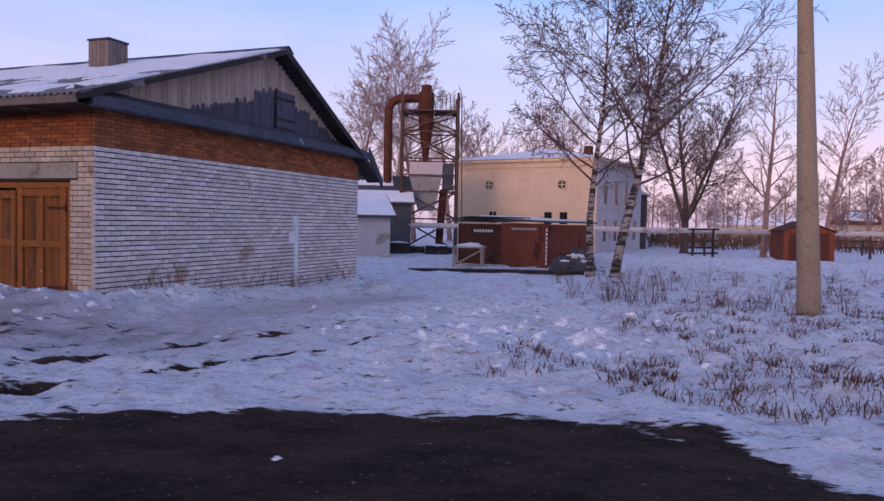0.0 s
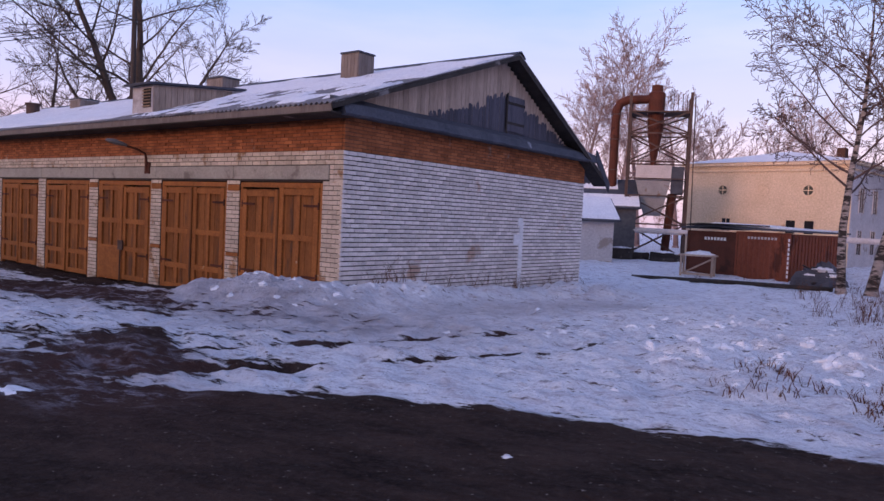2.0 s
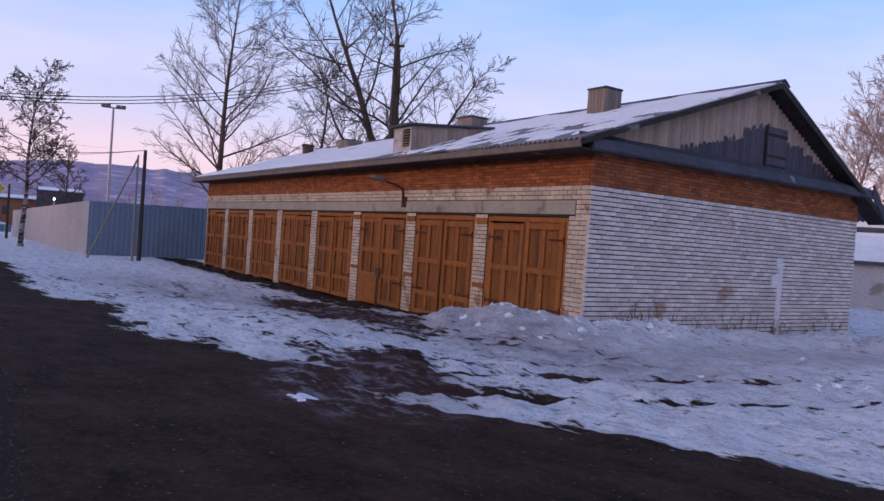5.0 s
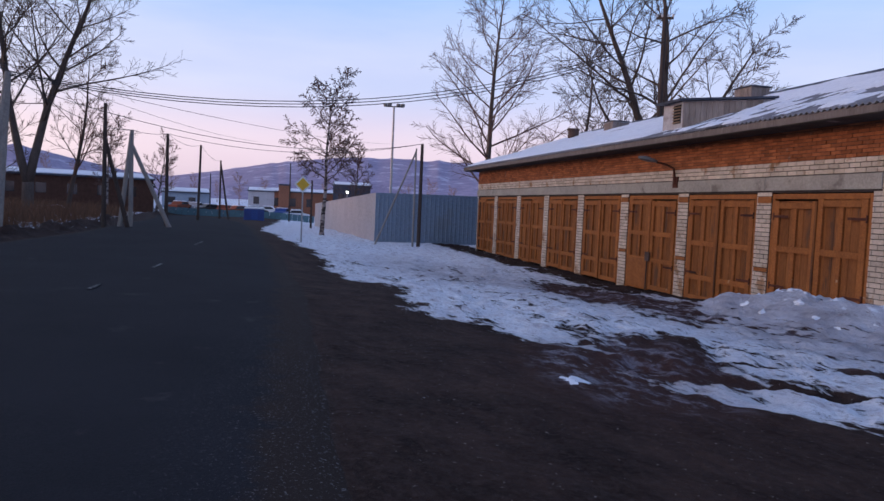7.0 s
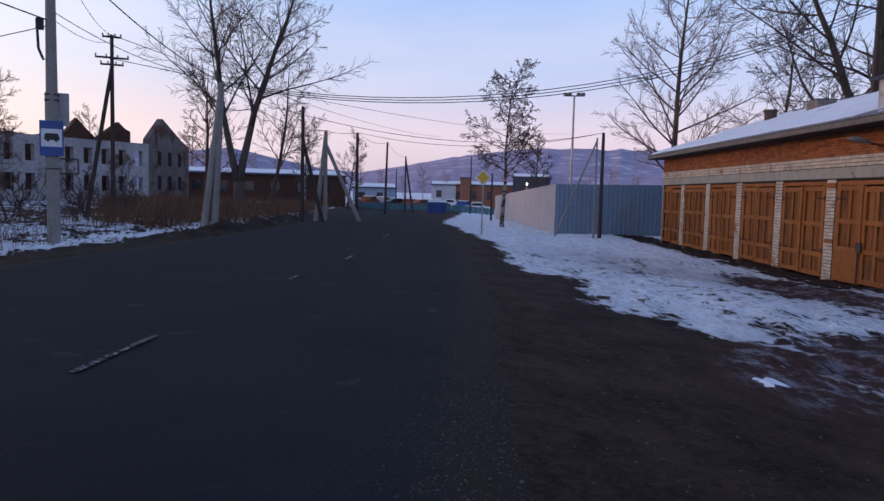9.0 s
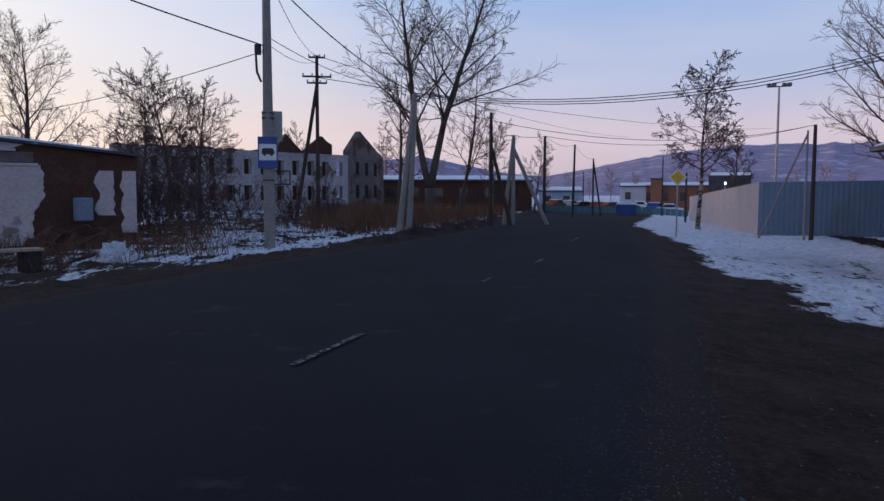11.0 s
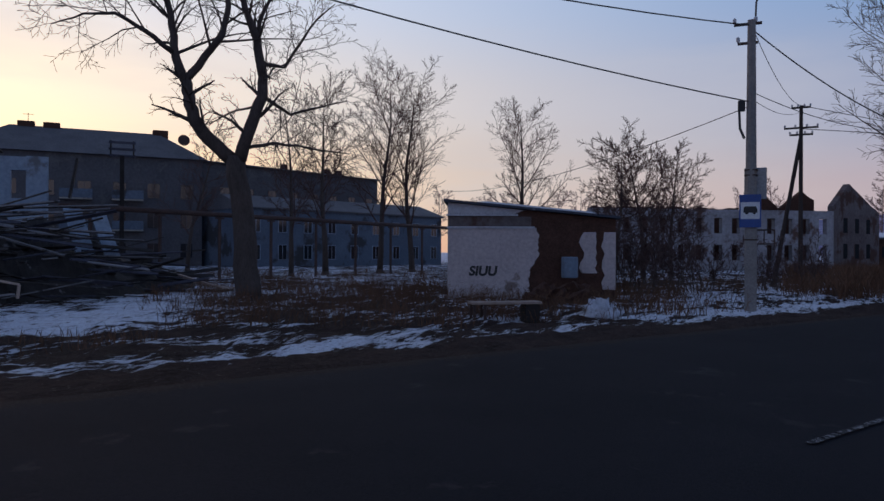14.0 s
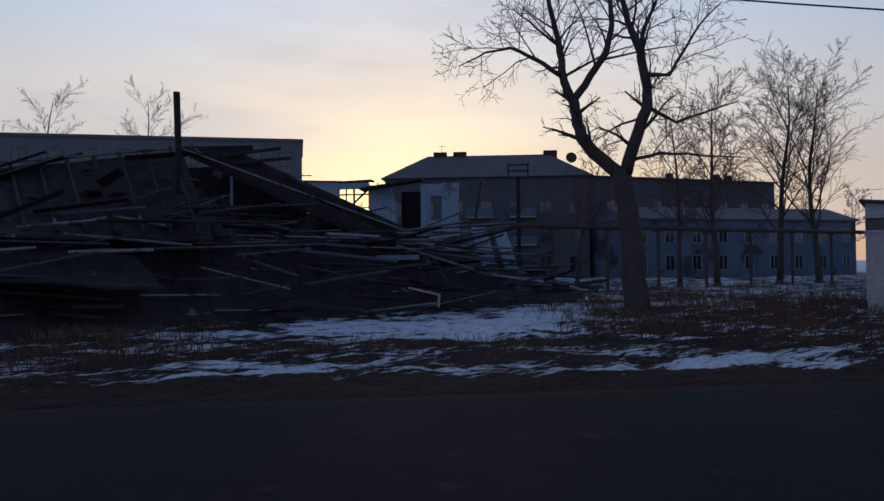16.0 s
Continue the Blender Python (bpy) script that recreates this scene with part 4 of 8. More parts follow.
vent("chimney", 4.3, 4.0, 0.66, 0.62, 5.0, 6.06, M_VENT, "boarded roof vent", 0.03)
vent("chimney", 5.2, 11.45, 0.9, 0.7, 5.3, 6.12, M_VENT, "low boarded roof vent", 0.05)
vent("chimney", 4.6, 20.1, 0.85, 0.8, 4.9, 5.82, M_GALV, "grey box vent", 0.02)
part("pipe", MB().lathe([(0.27, 4.7), (0.27, 5.72), (0.32, 5.72), (0.32, 5.82)], 14, 4.0, 23.5), M_STEEL, garage, "short dark roof pipe", smooth=False)
# dormer
dm = MB()
dx0, dx1, dy0, dy1, dz, dz1 = 0.10, 2.95, 7.28, 8.25, 4.78, 5.06
dm.prism([(dx0, slope_z(dx0)), (dx1, slope_z(dx1)), (dx1, dz1), (dx0, dz)], dy0, dy1)
dorm = part("dormer", dm, M_LIME, garage, "whitewashed dormer with a louvre")
sd = MB()
for i in range(14):
    xa = dx0 + 0.02 + (dx1 - dx0 - 0.4) * i / 14
    xb = xa + (dx1 - dx0 - 0.4) / 14 - 0.012
    sd.prism([(xa, slope_z(xa) + 0.02), (xb, slope_z(xb) + 0.02), (xb, dz + (dz1 - dz) * (xb - dx0) / (dx1 - dx0) - 0.02), (xa, dz + (dz1 - dz) * (xa - dx0) / (dx1 - dx0) - 0.02)], dy0 - 0.022, dy0 - 0.002)
part("cladding", sd, M_BOARD, dorm, "grey weathered dormer cheek boards")
part("dormer_roof", MB().prism([(dx0 - 0.18, dz - 0.01), (dx1, dz1 + 0.01), (dx1, dz1 + 0.07), (dx0 - 0.18, dz + 0.05)], dy0 - 0.15, dy1 + 0.15), M_TAR, dorm, "dark flat dormer roof")
lv = MB().box(dx0 - 0.012, dx0 - 0.003, dy0 + 0.06, dy0 + 0.42, 4.2, 4.7)
part("louvre_back", lv, M_VOID, dorm)
for i in range(6):
    part("slat", MB().box(dx0 - 0.05, dx0 - 0.014, dy0 + 0.06, dy0 + 0.42, 4.22 + 0.08 * i, 4.25 + 0.08 * i), M_WOOD, dorm)
# wall lamp on a bent arm
wl = part("wall_lamp", MB().tube([(-0.03, 7.2, 2.52), (-0.10, 7.2, 2.95), (-0.28, 7.28, 3.06), (-0.5, 7.4, 3.12)], [0.035, 0.03, 0.03, 0.03], 8).cbox(-0.05, 0.0, 7.08, 7.32, 2.45, 2.75, 0.01), M_RUST, garage, "rusty bracket of the wall lamp")
hd = MB()
hm = Matrix.Translation((-0.5, 7.4, 3.12)) @ Matrix.Rotation(radians(160), 4, "Z") @ Matrix.Rotation(radians(-12), 4, "Y")
vs = []
for xk, hw, hh in ((0.0, 0.05, 0.05), (0.10, 0.09, 0.07), (0.32, 0.13, 0.10), (0.48, 0.09, 0.06), (0.52, 0.03, 0.03)):
    vs += [tuple(hm @ Vector((xk, hw * math.cos(a), hh * max(-0.35, math.sin(a))))) for a in [2 * math.pi * q / 10 for q in range(10)]]
fs = [(i * 10 + q, i * 10 + (q + 1) % 10, i * 10 + 10 + (q + 1) % 10, i * 10 + 10 + q) for i in range(4) for q in range(10)] + [tuple(range(10)), tuple(range(49, 39, -1))]
part("lamp_head", hd.add(vs, fs), M_LAMP, wl, "grey street-lamp head", smooth=True)

# ---- bare trees ----
def grow(mb, rg, p, d, length, r0, lvl, spec):
    """One branch and all that springs from it."""
    steps = spec["steps"][lvl]
    pts, rad = [Vector(p)], [r0]
    d = Vector(d).normalized()
    tip = spec["tip"] if lvl else spec["trunk_tip"]
    wob = spec["wobble"][lvl]
    for i in range(steps):
        d = (d + Vector((rg.gauss(0, wob), rg.gauss(0, wob), rg.gauss(0, wob) * 0.6 + spec["rise"][lvl]))).normalized()
        pts.append(pts[-1] + d * (length / steps))
        f = (i + 1) / steps
        rad.append(max(spec["thin"], r0 * (1 - f * (1 - tip))))
    sides = (8, 5, 4, 3, 3)[lvl]
    mb[0 if lvl == 0 else 1].tube(pts, rad, sides, cap=lvl < 2)
    if lvl >= len(spec["kids"]):
        return
    sprout(mb, rg, pts, rad, length, lvl, spec, spec["kids"][lvl])


def sprout(mb, rg, pts, rad, length, lvl, spec, n):
    """Side branches along a limb, spread round it, the upper ones shorter."""
    steps = len(pts) - 1
    turn = rg.uniform(0, 6.28)
    for k in range(n):
        f = spec["from"][lvl] + (0.995 - spec["from"][lvl]) * (k + rg.uniform(0.1, 0.9)) / n
        i = min(int(f * steps), steps - 1)
        u = f * steps - i
        q = pts[i].lerp(pts[i + 1], u)
        r = rad[i] + (rad[i + 1] - rad[i]) * u
        ax = (pts[i + 1] - pts[i]).normalized()
        turn += 2.4 + rg.uniform(-0.6, 0.6)
        o = Matrix.Rotation(turn, 3, ax) @ ax.orthogonal().normalized()
        a = radians(spec["angle"][lvl] * rg.uniform(0.65, 1.25))
        L = length * spec["ratio"][lvl] * (1 - spec["short"][lvl] * f) * rg.uniform(0.55, 1.2)
        grow(mb, rg, q, ax * math.cos(a) + o * math.sin(a), L, max(spec["thin"], r * spec["girth"][lvl]), lvl + 1, spec)


SPEC = dict(steps=(10, 7, 4, 3, 2), wobble=(0.045, 0.085, 0.10, 0.11, 0.12), rise=(0.03, 0.055, 0.035, 0.02, 0.0), tip=0.22, trunk_tip=0.10, thin=0.006,
            kids=(21, 10, 6, 4), angle=(54, 42, 38, 34), ratio=(0.48, 0.48, 0.52, 0.55), short=(0.55, 0.55, 0.5, 0.4), girth=(0.42, 0.52, 0.58, 0.7))
SPEC["from"] = (0.22, 0.18, 0.12, 0.1)


def tree(x, y, h, r, seed, label, bark=None, twig=None, lean=(0, 0), forks=(), limbs=(), sub=0.12, name="tree", group="", **over):
    spec = dict(SPEC)
    spec.update({k: v for k, v in over.items() if k != "start"})
    if "start" in over:
        spec["from"] = over["start"]
    rg = random.Random(seed)
    t = thing(name, label, "tree", Matrix.Translation((x, y, ground_z(x, y) - sub)), group)
    mb = [MB(), MB()]
    if forks:
        fz = forks[0]
        bend = [(0, 0, 0), (lean[0] * fz * 0.1, lean[1] * fz * 0.1, 0.35), (lean[0] * fz * 0.3, lean[1] * fz * 0.3, fz * 0.45), (lean[0] * fz, lean[1] * fz, fz)]
        mb[0].tube([Vector(q) for q in bend], [r * 1.45, r * 1.08, r * 0.98, r * 0.95], 12)
        for dx, dy, dz, L, rr in forks[1]:
            grow(mb, rg, Vector(bend[-1]) - Vector((0, 0, 0.15)), (dx, dy, dz), L, rr, 0, spec)
    else:
        mb[0].tube([(0, 0, 0), (0, 0, 0.35)], [r * 1.5, r], 8)
        if not limbs:
            grow(mb, rg, (0, 0, 0.3), (lean[0], lean[1], 1), h, r, 0, spec)
    for r0, r1, path, n in limbs:
        pts = []
        for a, b in zip(path, path[1:]):
            a, b = Vector(a), Vector(b)
            pts += [a.lerp(b, i / 3) + Vector((rg.gauss(0, 0.03), rg.gauss(0, 0.03), rg.gauss(0, 0.02))) * (1 if i else 0) for i in range(3)]
        pts.append(Vector(path[-1]))
        rad = [r0 + (r1 - r0) * i / (len(pts) - 1) for i in range(len(pts))]
        mb[0].tube(pts, rad, 9)
        if n:
            sprout(mb, rg, pts, rad, sum((b - a).length for a, b in zip(pts, pts[1:])) * 0.75 + 1.2, 1, spec, n)
    part("trunk", mb[0], bark or M_BARK, t, smooth=True)
    part("crown", mb[1], twig or M_TWIG, t, smooth=True)
    return t


FAR = dict(kids=(18, 9, 8), thin=0.016)
MID = dict(kids=(19, 9, 9), thin=0.011)

# ---- the yard north of the road ----
def at_xy(az, d, eye=(0.0, 0.0), up=0.0):
    x, y = polar(az, d, eye)
    return Vector((x, y, base_z(x, y) + up))


def facing(p, q):
    """A pose at p on the plan whose x runs towards q."""
    a = math.degrees(math.atan2(q[1] - p[1], q[0] - p[0]))
    return pose(p[0], p[1], base_z(p[0], p[1]), 0, 0, a), math.hypot(q[0] - p[0], q[1] - p[1])


def window(parent, x, z, w, h, y=0.0, frame_mat=None, bars=1, pane=None, depth=0.10):
    """A window in a wall that faces -y: dark pane set back, frame with glazing bars, sill."""
    wi = part("window", MB().box(x - w / 2, x + w / 2, y - 0.012, y - 0.004, z, z + h), pane or M_PANE, parent)
    fr = MB()
    t = 0.06
    fr.box(x - w / 2 - t, x - w / 2, y - 0.05, y - 0.002, z - t, z + h + t).box(x + w / 2, x + w / 2 + t, y - 0.05, y - 0.002, z - t, z + h + t)
    fr.box(x - w / 2, x + w / 2, y - 0.05, y - 0.002, z + h, z + h + t).box(x - w / 2, x + w / 2, y - 0.07, y - 0.002, z - t, z)
    for b in range(bars):
        xb = x - w / 2 + w * (b + 1) / (bars + 1)
        fr.box(xb - 0.025, xb + 0.025, y - 0.035, y - 0.014, z, z + h)
    part("window_frame", fr, frame_mat or M_LIME, wi)
    return wi


# cream two-storey house
YC, YL = (11.9, 56.8), (1.1, 63.0)
ym, yw = facing(YL, YC)
yel = thing("plaster_building", "cream plastered two-storey building with a snowy hipped roof", "building", ym)
ywall = part("wall", MB().box(0, yw, 0, 13, -0.4, 7.2), M_YELLOW, yel, "cream plaster with damp stains")
part("side_wall", MB().box(yw + 0.004, yw + 0.03, 0.02, 12.98, -0.4, 7.18), M_LIME, yel, "pale grey plaster side")
part("cornice", MB().cbox(-0.3, yw + 0.3, -0.3, 13.3, 7.2, 7.45, 0.05).cbox(-0.12, yw + 0.12, -0.12, 13.1, 6.75, 6.9, 0.03), M_YELLOW, yel)
hip = MB().add([(-0.4, -0.4, 7.45), (yw + 0.4, -0.4, 7.45), (yw + 0.4, 13.4, 7.45), (-0.4, 13.4, 7.45), (yw / 2, 4.6, 8.7), (yw / 2, 8.6, 8.7)], [(0, 1, 4), (1, 2, 5, 4), (2, 3, 5), (3, 0, 4, 5), (3, 2, 1, 0)])
part("roof", hip, M_SNOW, yel, "snow-covered hipped roof")
part("chimney", MB().cbox(9.6, 10.2, 5, 5.7, 7.8, 8.9, 0.03), M_OLDBRICK, yel, "old brick chimney")
for xr in (3.2, 6.3, 9.6):
    ring = [(0.36 * math.cos(2 * math.pi * k / 18), 0.36 * math.sin(2 * math.pi * k / 18)) for k in range(18)]
    wi = part("round_window", MB().prism([(xr + a, 5.35 + b) for a, b in ring], -0.012, -0.004), M_PANE if xr != 6.3 else M_YELLOW, yel)
    fr = MB()
    for k in range(18):
        a, b = 2 * math.pi * k / 18, 2 * math.pi * (k + 1) / 18
        fr.prism([(xr + 0.36 * math.cos(a), 5.35 + 0.36 * math.sin(a)), (xr + 0.50 * math.cos(a), 5.35 + 0.50 * math.sin(a)), (xr + 0.50 * math.cos(b), 5.35 + 0.50 * math.sin(b)), (xr + 0.36 * math.cos(b), 5.35 + 0.36 * math.sin(b))], -0.07, -0.002)
    fr.box(xr - 0.03, xr + 0.03, -0.03, -0.014, 5.0, 5.7).box(xr - 0.36, xr + 0.36, -0.03, -0.014, 5.32, 5.38)
    part("window_frame", fr, M_YELLOW, wi)
for xr, pm in ((2.4, M_YELLOW), (3.6, None), (6.0, M_YELLOW), (8.5, M_VOID), (9.8, M_VOID)):
    window(yel, xr, 2.2, 0.65, 0.95, 0.0, M_YELLOW, 1 if pm is None else 0, pm)
for k in range(4):
    yy = 2.0 + 2.9 * k
    for zz in (0.9, 3.9):
        part("window", MB().box(yw + 0.032, yw + 0.04, yy - 0.45, yy + 0.45, zz, zz + 1.7), M_PANE, yel)
        part("window_frame", MB().box(yw + 0.03, yw + 0.09, yy - 0.53, yy - 0.45, zz - 0.1, zz + 1.8).box(yw + 0.03, yw + 0.09, yy + 0.45, yy + 0.53, zz - 0.1, zz + 1.8).box(yw + 0.03, yw + 0.09, yy - 0.45, yy + 0.45, zz + 1.7, zz + 1.8).box(yw + 0.042, yw + 0.06, yy - 0.02, yy + 0.02, zz, zz + 1.7), M_LIME, yel)

# long grey building beyond it
gm, gw = facing((19.5, 70.0), (25.0, 92.0))
gb = thing("grey_building", "long low grey plastered building behind bare trees", "building", gm)
part("wall", MB().box(0, gw, 0, 8, -0.3, 5.2), M_GREYWALL, gb)
part("roof", MB().prism([(-0.3, 5.2), (8.3, 5.2), (4, 7.2)], -0.3, gw + 0.3, "x"), M_SNOW, gb)
for k in range(7):
    window(gb, 1.8 + 3.0 * k, 1.2, 1.0, 1.6)

# white workshop behind the garage
wm, ww = facing(polar(13, 44), polar(4.05, 44.5))
wsh = thing("workshop", "low whitewashed workshop with snow on its roof", "shed", wm)
part("wall", MB().box(0, ww, 0, 7, -0.4, 2.35), M_LIME, wsh)
part("plinth", MB().box(-0.02, ww + 0.02, -0.03, 7, -0.4, 0.05), M_CONC, wsh)
part("roof", MB().prism([(-0.5, 2.38), (-0.5, 2.5), (4.0, 3.9), (7.3, 2.9), (7.3, 2.78)], -0.2, ww + 0.35, "x"), M_TAR, wsh)
part("roof_snow", MB().prism([(-0.42, 2.52), (-0.3, 2.64), (3.9, 4.0), (4.0, 3.9)], -0.1, ww + 0.25, "x"), M_SNOW, wsh, "snow cover")
w2m, w2w = facing(polar(13, 53), polar(2.45, 53))
ws2 = thing("workshop", "dark sheet-metal workshop hall with a snowy roof", "shed", w2m)
part("wall", MB().box(0, w2w, 0, 6, -0.4, 3.4), M_GREYWALL, ws2)
part("roof", MB().prism([(-0.4, 3.4), (-0.4, 3.5), (3.0, 5.6), (6.4, 3.5), (6.4, 3.4)], -0.2, w2w + 0.3, "x"), M_TAR, ws2)
part("roof_snow", MB().prism([(-0.3, 3.6), (1.0, 4.42), (1.0, 4.32), (-0.3, 3.5)], 1.0, w2w + 0.2, "x"), M_SNOW, ws2, "snow left along the eaves")
part("roof_snow", MB().prism([(1.7, 4.86), (2.8, 5.58), (2.8, 5.48), (1.7, 4.76)], 1.0, w2w - 1.2, "x"), M_SNOW, ws2)

# sawdust cyclone on its steel tower
tc_ = at_xy(1.2, 55)
TM = pose(tc_.x, tc_.y, tc_.z, 0, 0, 1.2)
tow = thing("dust_cyclone", "rusty sawdust cyclone and hopper on a steel lattice tower", "cyclone", TM)
cyx, hopx = -0.2, -0.15
part("cyclone", MB().lathe([(0.40, 12.3), (0.40, 11.9), (0.58, 11.75), (0.58, 9.6), (0.52, 9.0), (0.20, 6.9), (0.20, 6.4)], 20, cyx, 0), M_RUST, tow, "rust-red conical cyclone", smooth=False)
part("duct", MB().tube([(cyx - 0.5, 0, 11.35), (-2.2, 0, 11.3), (-2.75, 0, 11.05), (-2.98, 0, 10.5), (-3.0, 0, 9.5), (-3.02, 0, 2.6)], [0.32] * 6, 14), M_RUST, tow, "rust-red bent air duct")
for zz in (4.2, 6.2, 8.4, 10.2):
    part("duct_collar", MB().lathe([(0.36, zz), (0.36, zz + 0.08)], 14, -3.01, 0), M_STEEL, tow)
part("hopper", MB().box(-1.35, 1.05, -1.0, 1.0, 5.55, 6.55), M_LAG, tow, "pale sheet hopper box")
part("hopper_cone", MB().add([(-1.35, -1, 5.5), (1.05, -1, 5.5), (1.05, 1, 5.5), (-1.35, 1, 5.5), (-0.7, -0.4, 3.0), (0.5, -0.4, 3.0), (0.5, 0.4, 3.0), (-0.7, 0.4, 3.0)], [(0, 1, 5, 4), (1, 2, 6, 5), (2, 3, 7, 6), (3, 0, 4, 7), (4, 5, 6, 7), (3, 2, 1, 0)]), M_GALV, tow, "grey tapering hopper")
part("chute", MB().tube([(1.2, 0, 4.6), (0.9, 0, 0.2)], [0.3, 0.3], 10), M_RUST, tow)
part("screen", MB().box(1.1, 1.9, -1.0, 1.0, 4.6, 6.5), M_TAR, tow, "dark sheet box")
X0, X1, D0 = -1.95, 2.15, 1.25
for lx in (X0, X1):
    for ly in (-D0, D0):
        part("leg", MB().beam((lx, ly, -0.2), (lx, ly, 11.6), 0.19, 0.19), M_STEEL, tow)
for zz in (2.4, 4.4, 5.6, 6.8, 8.8, 10.3):
    for ly in (-D0, D0):
        part("girt", MB().beam((X0, ly, zz), (X1, ly, zz), 0.09, 0.09), M_STEEL, tow)
    for lx in (X0, X1):
        part("girt", MB().beam((lx, -D0, zz), (lx, D0, zz), 0.09, 0.09), M_STEEL, tow)
for za, zb in ((0.1, 2.4), (2.4, 4.4), (6.8, 8.8), (8.8, 10.3)):
    for ly in (-D0, D0):
        part("brace", MB().beam((X0, ly, za), (X1, ly, zb), 0.09, 0.09), M_STEEL, tow)
        part("brace", MB().beam((X1, ly, za), (X0, ly, zb), 0.09, 0.09), M_STEEL, tow)
    for lx in (X0, X1):
        part("brace", MB().beam((lx, -D0, za), (lx, D0, zb), 0.09, 0.09), M_STEEL, tow)
part("platform", MB().box(X0 - 0.1, cyx - 0.62, -D0, D0, 10.25, 10.33).box(cyx + 0.62, X1 + 0.1, -D0, D0, 10.25, 10.33).box(cyx - 0.62, cyx + 0.62, 0.62, D0, 10.25, 10.33).box(cyx - 0.62, cyx + 0.62, -D0, -0.62, 10.25, 10.33), M_STEEL, tow, "steel service platform")
for k in range(5):
    part("rail_post", MB().beam((X1 - 0.3 * k, -D0, 10.3), (X1 - 0.3 * k, -D0, 11.5), 0.04, 0.04), M_STEEL, tow)
lad = MB().beam((2.6, -1.0, 0), (2.4, -1.0, 11.4), 0.05, 0.05).beam((2.6, -0.55, 0), (2.4, -0.55, 11.4), 0.05, 0.05)
for k in range(30):
    lad.beam((2.59 - 0.006 * k, -1.0, 0.4 + 0.36 * k), (2.59 - 0.006 * k, -0.55, 0.4 + 0.36 * k), 0.03, 0.03)
part("ladder", lad, M_STEEL, tow, "steel ladder")
part("low_pipe", MB().tube([(-1.7, -1.3, 1.9), (3.4, -1.3, 1.9)], [0.14, 0.14], 8), M_LAG, tow)

# two rusty steel containers with a tarred roof
c1, c2 = Vector(polar(-8.2, 35.5)), Vector(polar(-1.26, 38.2))
split = c1.lerp(c2, 0.50)


def container(pa, pb, depth, h, material, label, rib):
    m_, w_ = facing(pa, pb)
    c = thing("steel_container", label, "container", m_, "rusty yard containers")
    part("body", MB().box(0.05, w_ - 0.05, 0.05, depth - 0.05, -0.1, h - 0.03), material, c)
    if rib:
        for k in range(int((w_ - 0.1) / 0.26)):
            xx = 0.10 + 0.26 * k
            part("rib", MB().prism([(xx, 0.05), (xx + 0.05, 0.0), (xx + 0.13, 0.0), (xx + 0.18, 0.05)], 0.06, h - 0.1, "z"), material, c)
    ed = MB()
    for ex in (0, w_ - 0.1):
        for ey in (0, depth - 0.1):
            ed.cbox(ex, ex + 0.1, ey, ey + 0.1, -0.1, h, 0.01)
    part("edge_post", ed, material, c)
    part("rail", MB().cbox(0.1, w_ - 0.1, 0.0, 0.09, h - 0.12, h, 0.01), material, c)
    for k in range(int(depth / 0.3)):
        yy = 0.2 + 0.3 * k
        part("rib", MB().box(w_ - 0.052, w_ - 0.01, yy, yy + 0.14, 0.05, h - 0.1), material, c)
    return c, w_


cl_, wl_ = container(c2, split, 5.0, 2.12, M_RUST, "dark rust-brown steel container with a faded caption", False)
cr_, wr_ = container(split, c1, 5.0, 2.18, M_RUSTLIGHT, "rust-red ribbed steel container with white marks", True)
for k in range(7):
    part("caption_bar", MB().box(0.95 + 0.17 * k, 1.06 + 0.17 * k, 0.030, 0.046, 1.70, 1.84), M_SIGNWHITE, cl_, "faded white lettering")
for k in range(9):
    part("caption_bar", MB().box(0.6 + 0.16 * k, 0.70 + 0.16 * k, -0.012, -0.002, 1.85, 1.96), M_LAG, cr_, "faded pale lettering")
for k in range(9):
    part("caption_bar", MB().box(wr_ - 0.10, wr_ - 0.02, -0.012, -0.002, 0.2 + 0.2 * k, 0.34 + 0.2 * k), M_SIGNWHITE, cr_, "white marks on the corner post")
flat = thing("tarred_roofing", "sagging tarred boards with snow over two containers", "roof", facing(c2, c1)[0])
tw_ = (c1 - c2).length
part("deck", MB().prism([(-0.2, 2.22), (1.5, 2.34), (3.2, 2.26), (tw_ + 0.2, 2.24), (tw_ + 0.2, 2.32), (3.2, 2.37), (1.5, 2.46), (-0.2, 2.30)], -0.25, 5.2), M_TAR, flat)
part("snow_cover", MB().prism([(1.0, 2.45), (1.6, 2.56), (3.2, 2.46), (tw_, 2.40), (tw_, 2.33), (3.2, 2.38), (1.5, 2.47)], -0.15, 4.9), M_SNOW, flat)
for k in range(6):
    part("plank", MB().beam((-0.1 + 0.2 * k, -0.3 - 0.05 * k, 2.38 + 0.02 * k), (2.8 + 0.3 * k, -0.2, 2.46), 0.14, 0.04), M_DARKWOOD, flat)
# trestle with a snowy top in front
tm = at_xy(-2.1, 35.6)
tr = thing("trestle_table", "weathered timber trestle with snow on its top", "table", pose(tm.x, tm.y, tm.z, 0, 0, -12))
for lx in (-0.68, 0.68):
    for ly in (-0.35, 0.35):
        part("leg", MB().beam((lx, ly, -0.1), (lx, ly, 0.95), 0.09, 0.09), M_BOARD, tr)
for ly in (-0.40, 0.40):
    part("brace", MB().beam((-0.62, ly, 0.15), (0.62, ly, 0.85), 0.07, 0.04), M_BOARD, tr)
    part("rail", MB().beam((-0.72, ly, 0.12), (0.72, ly, 0.12), 0.07, 0.06), M_BOARD, tr)
part("top", MB().cbox(-0.8, 0.8, -0.48, 0.48, 0.95, 1.02, 0.01), M_BOARD, tr)


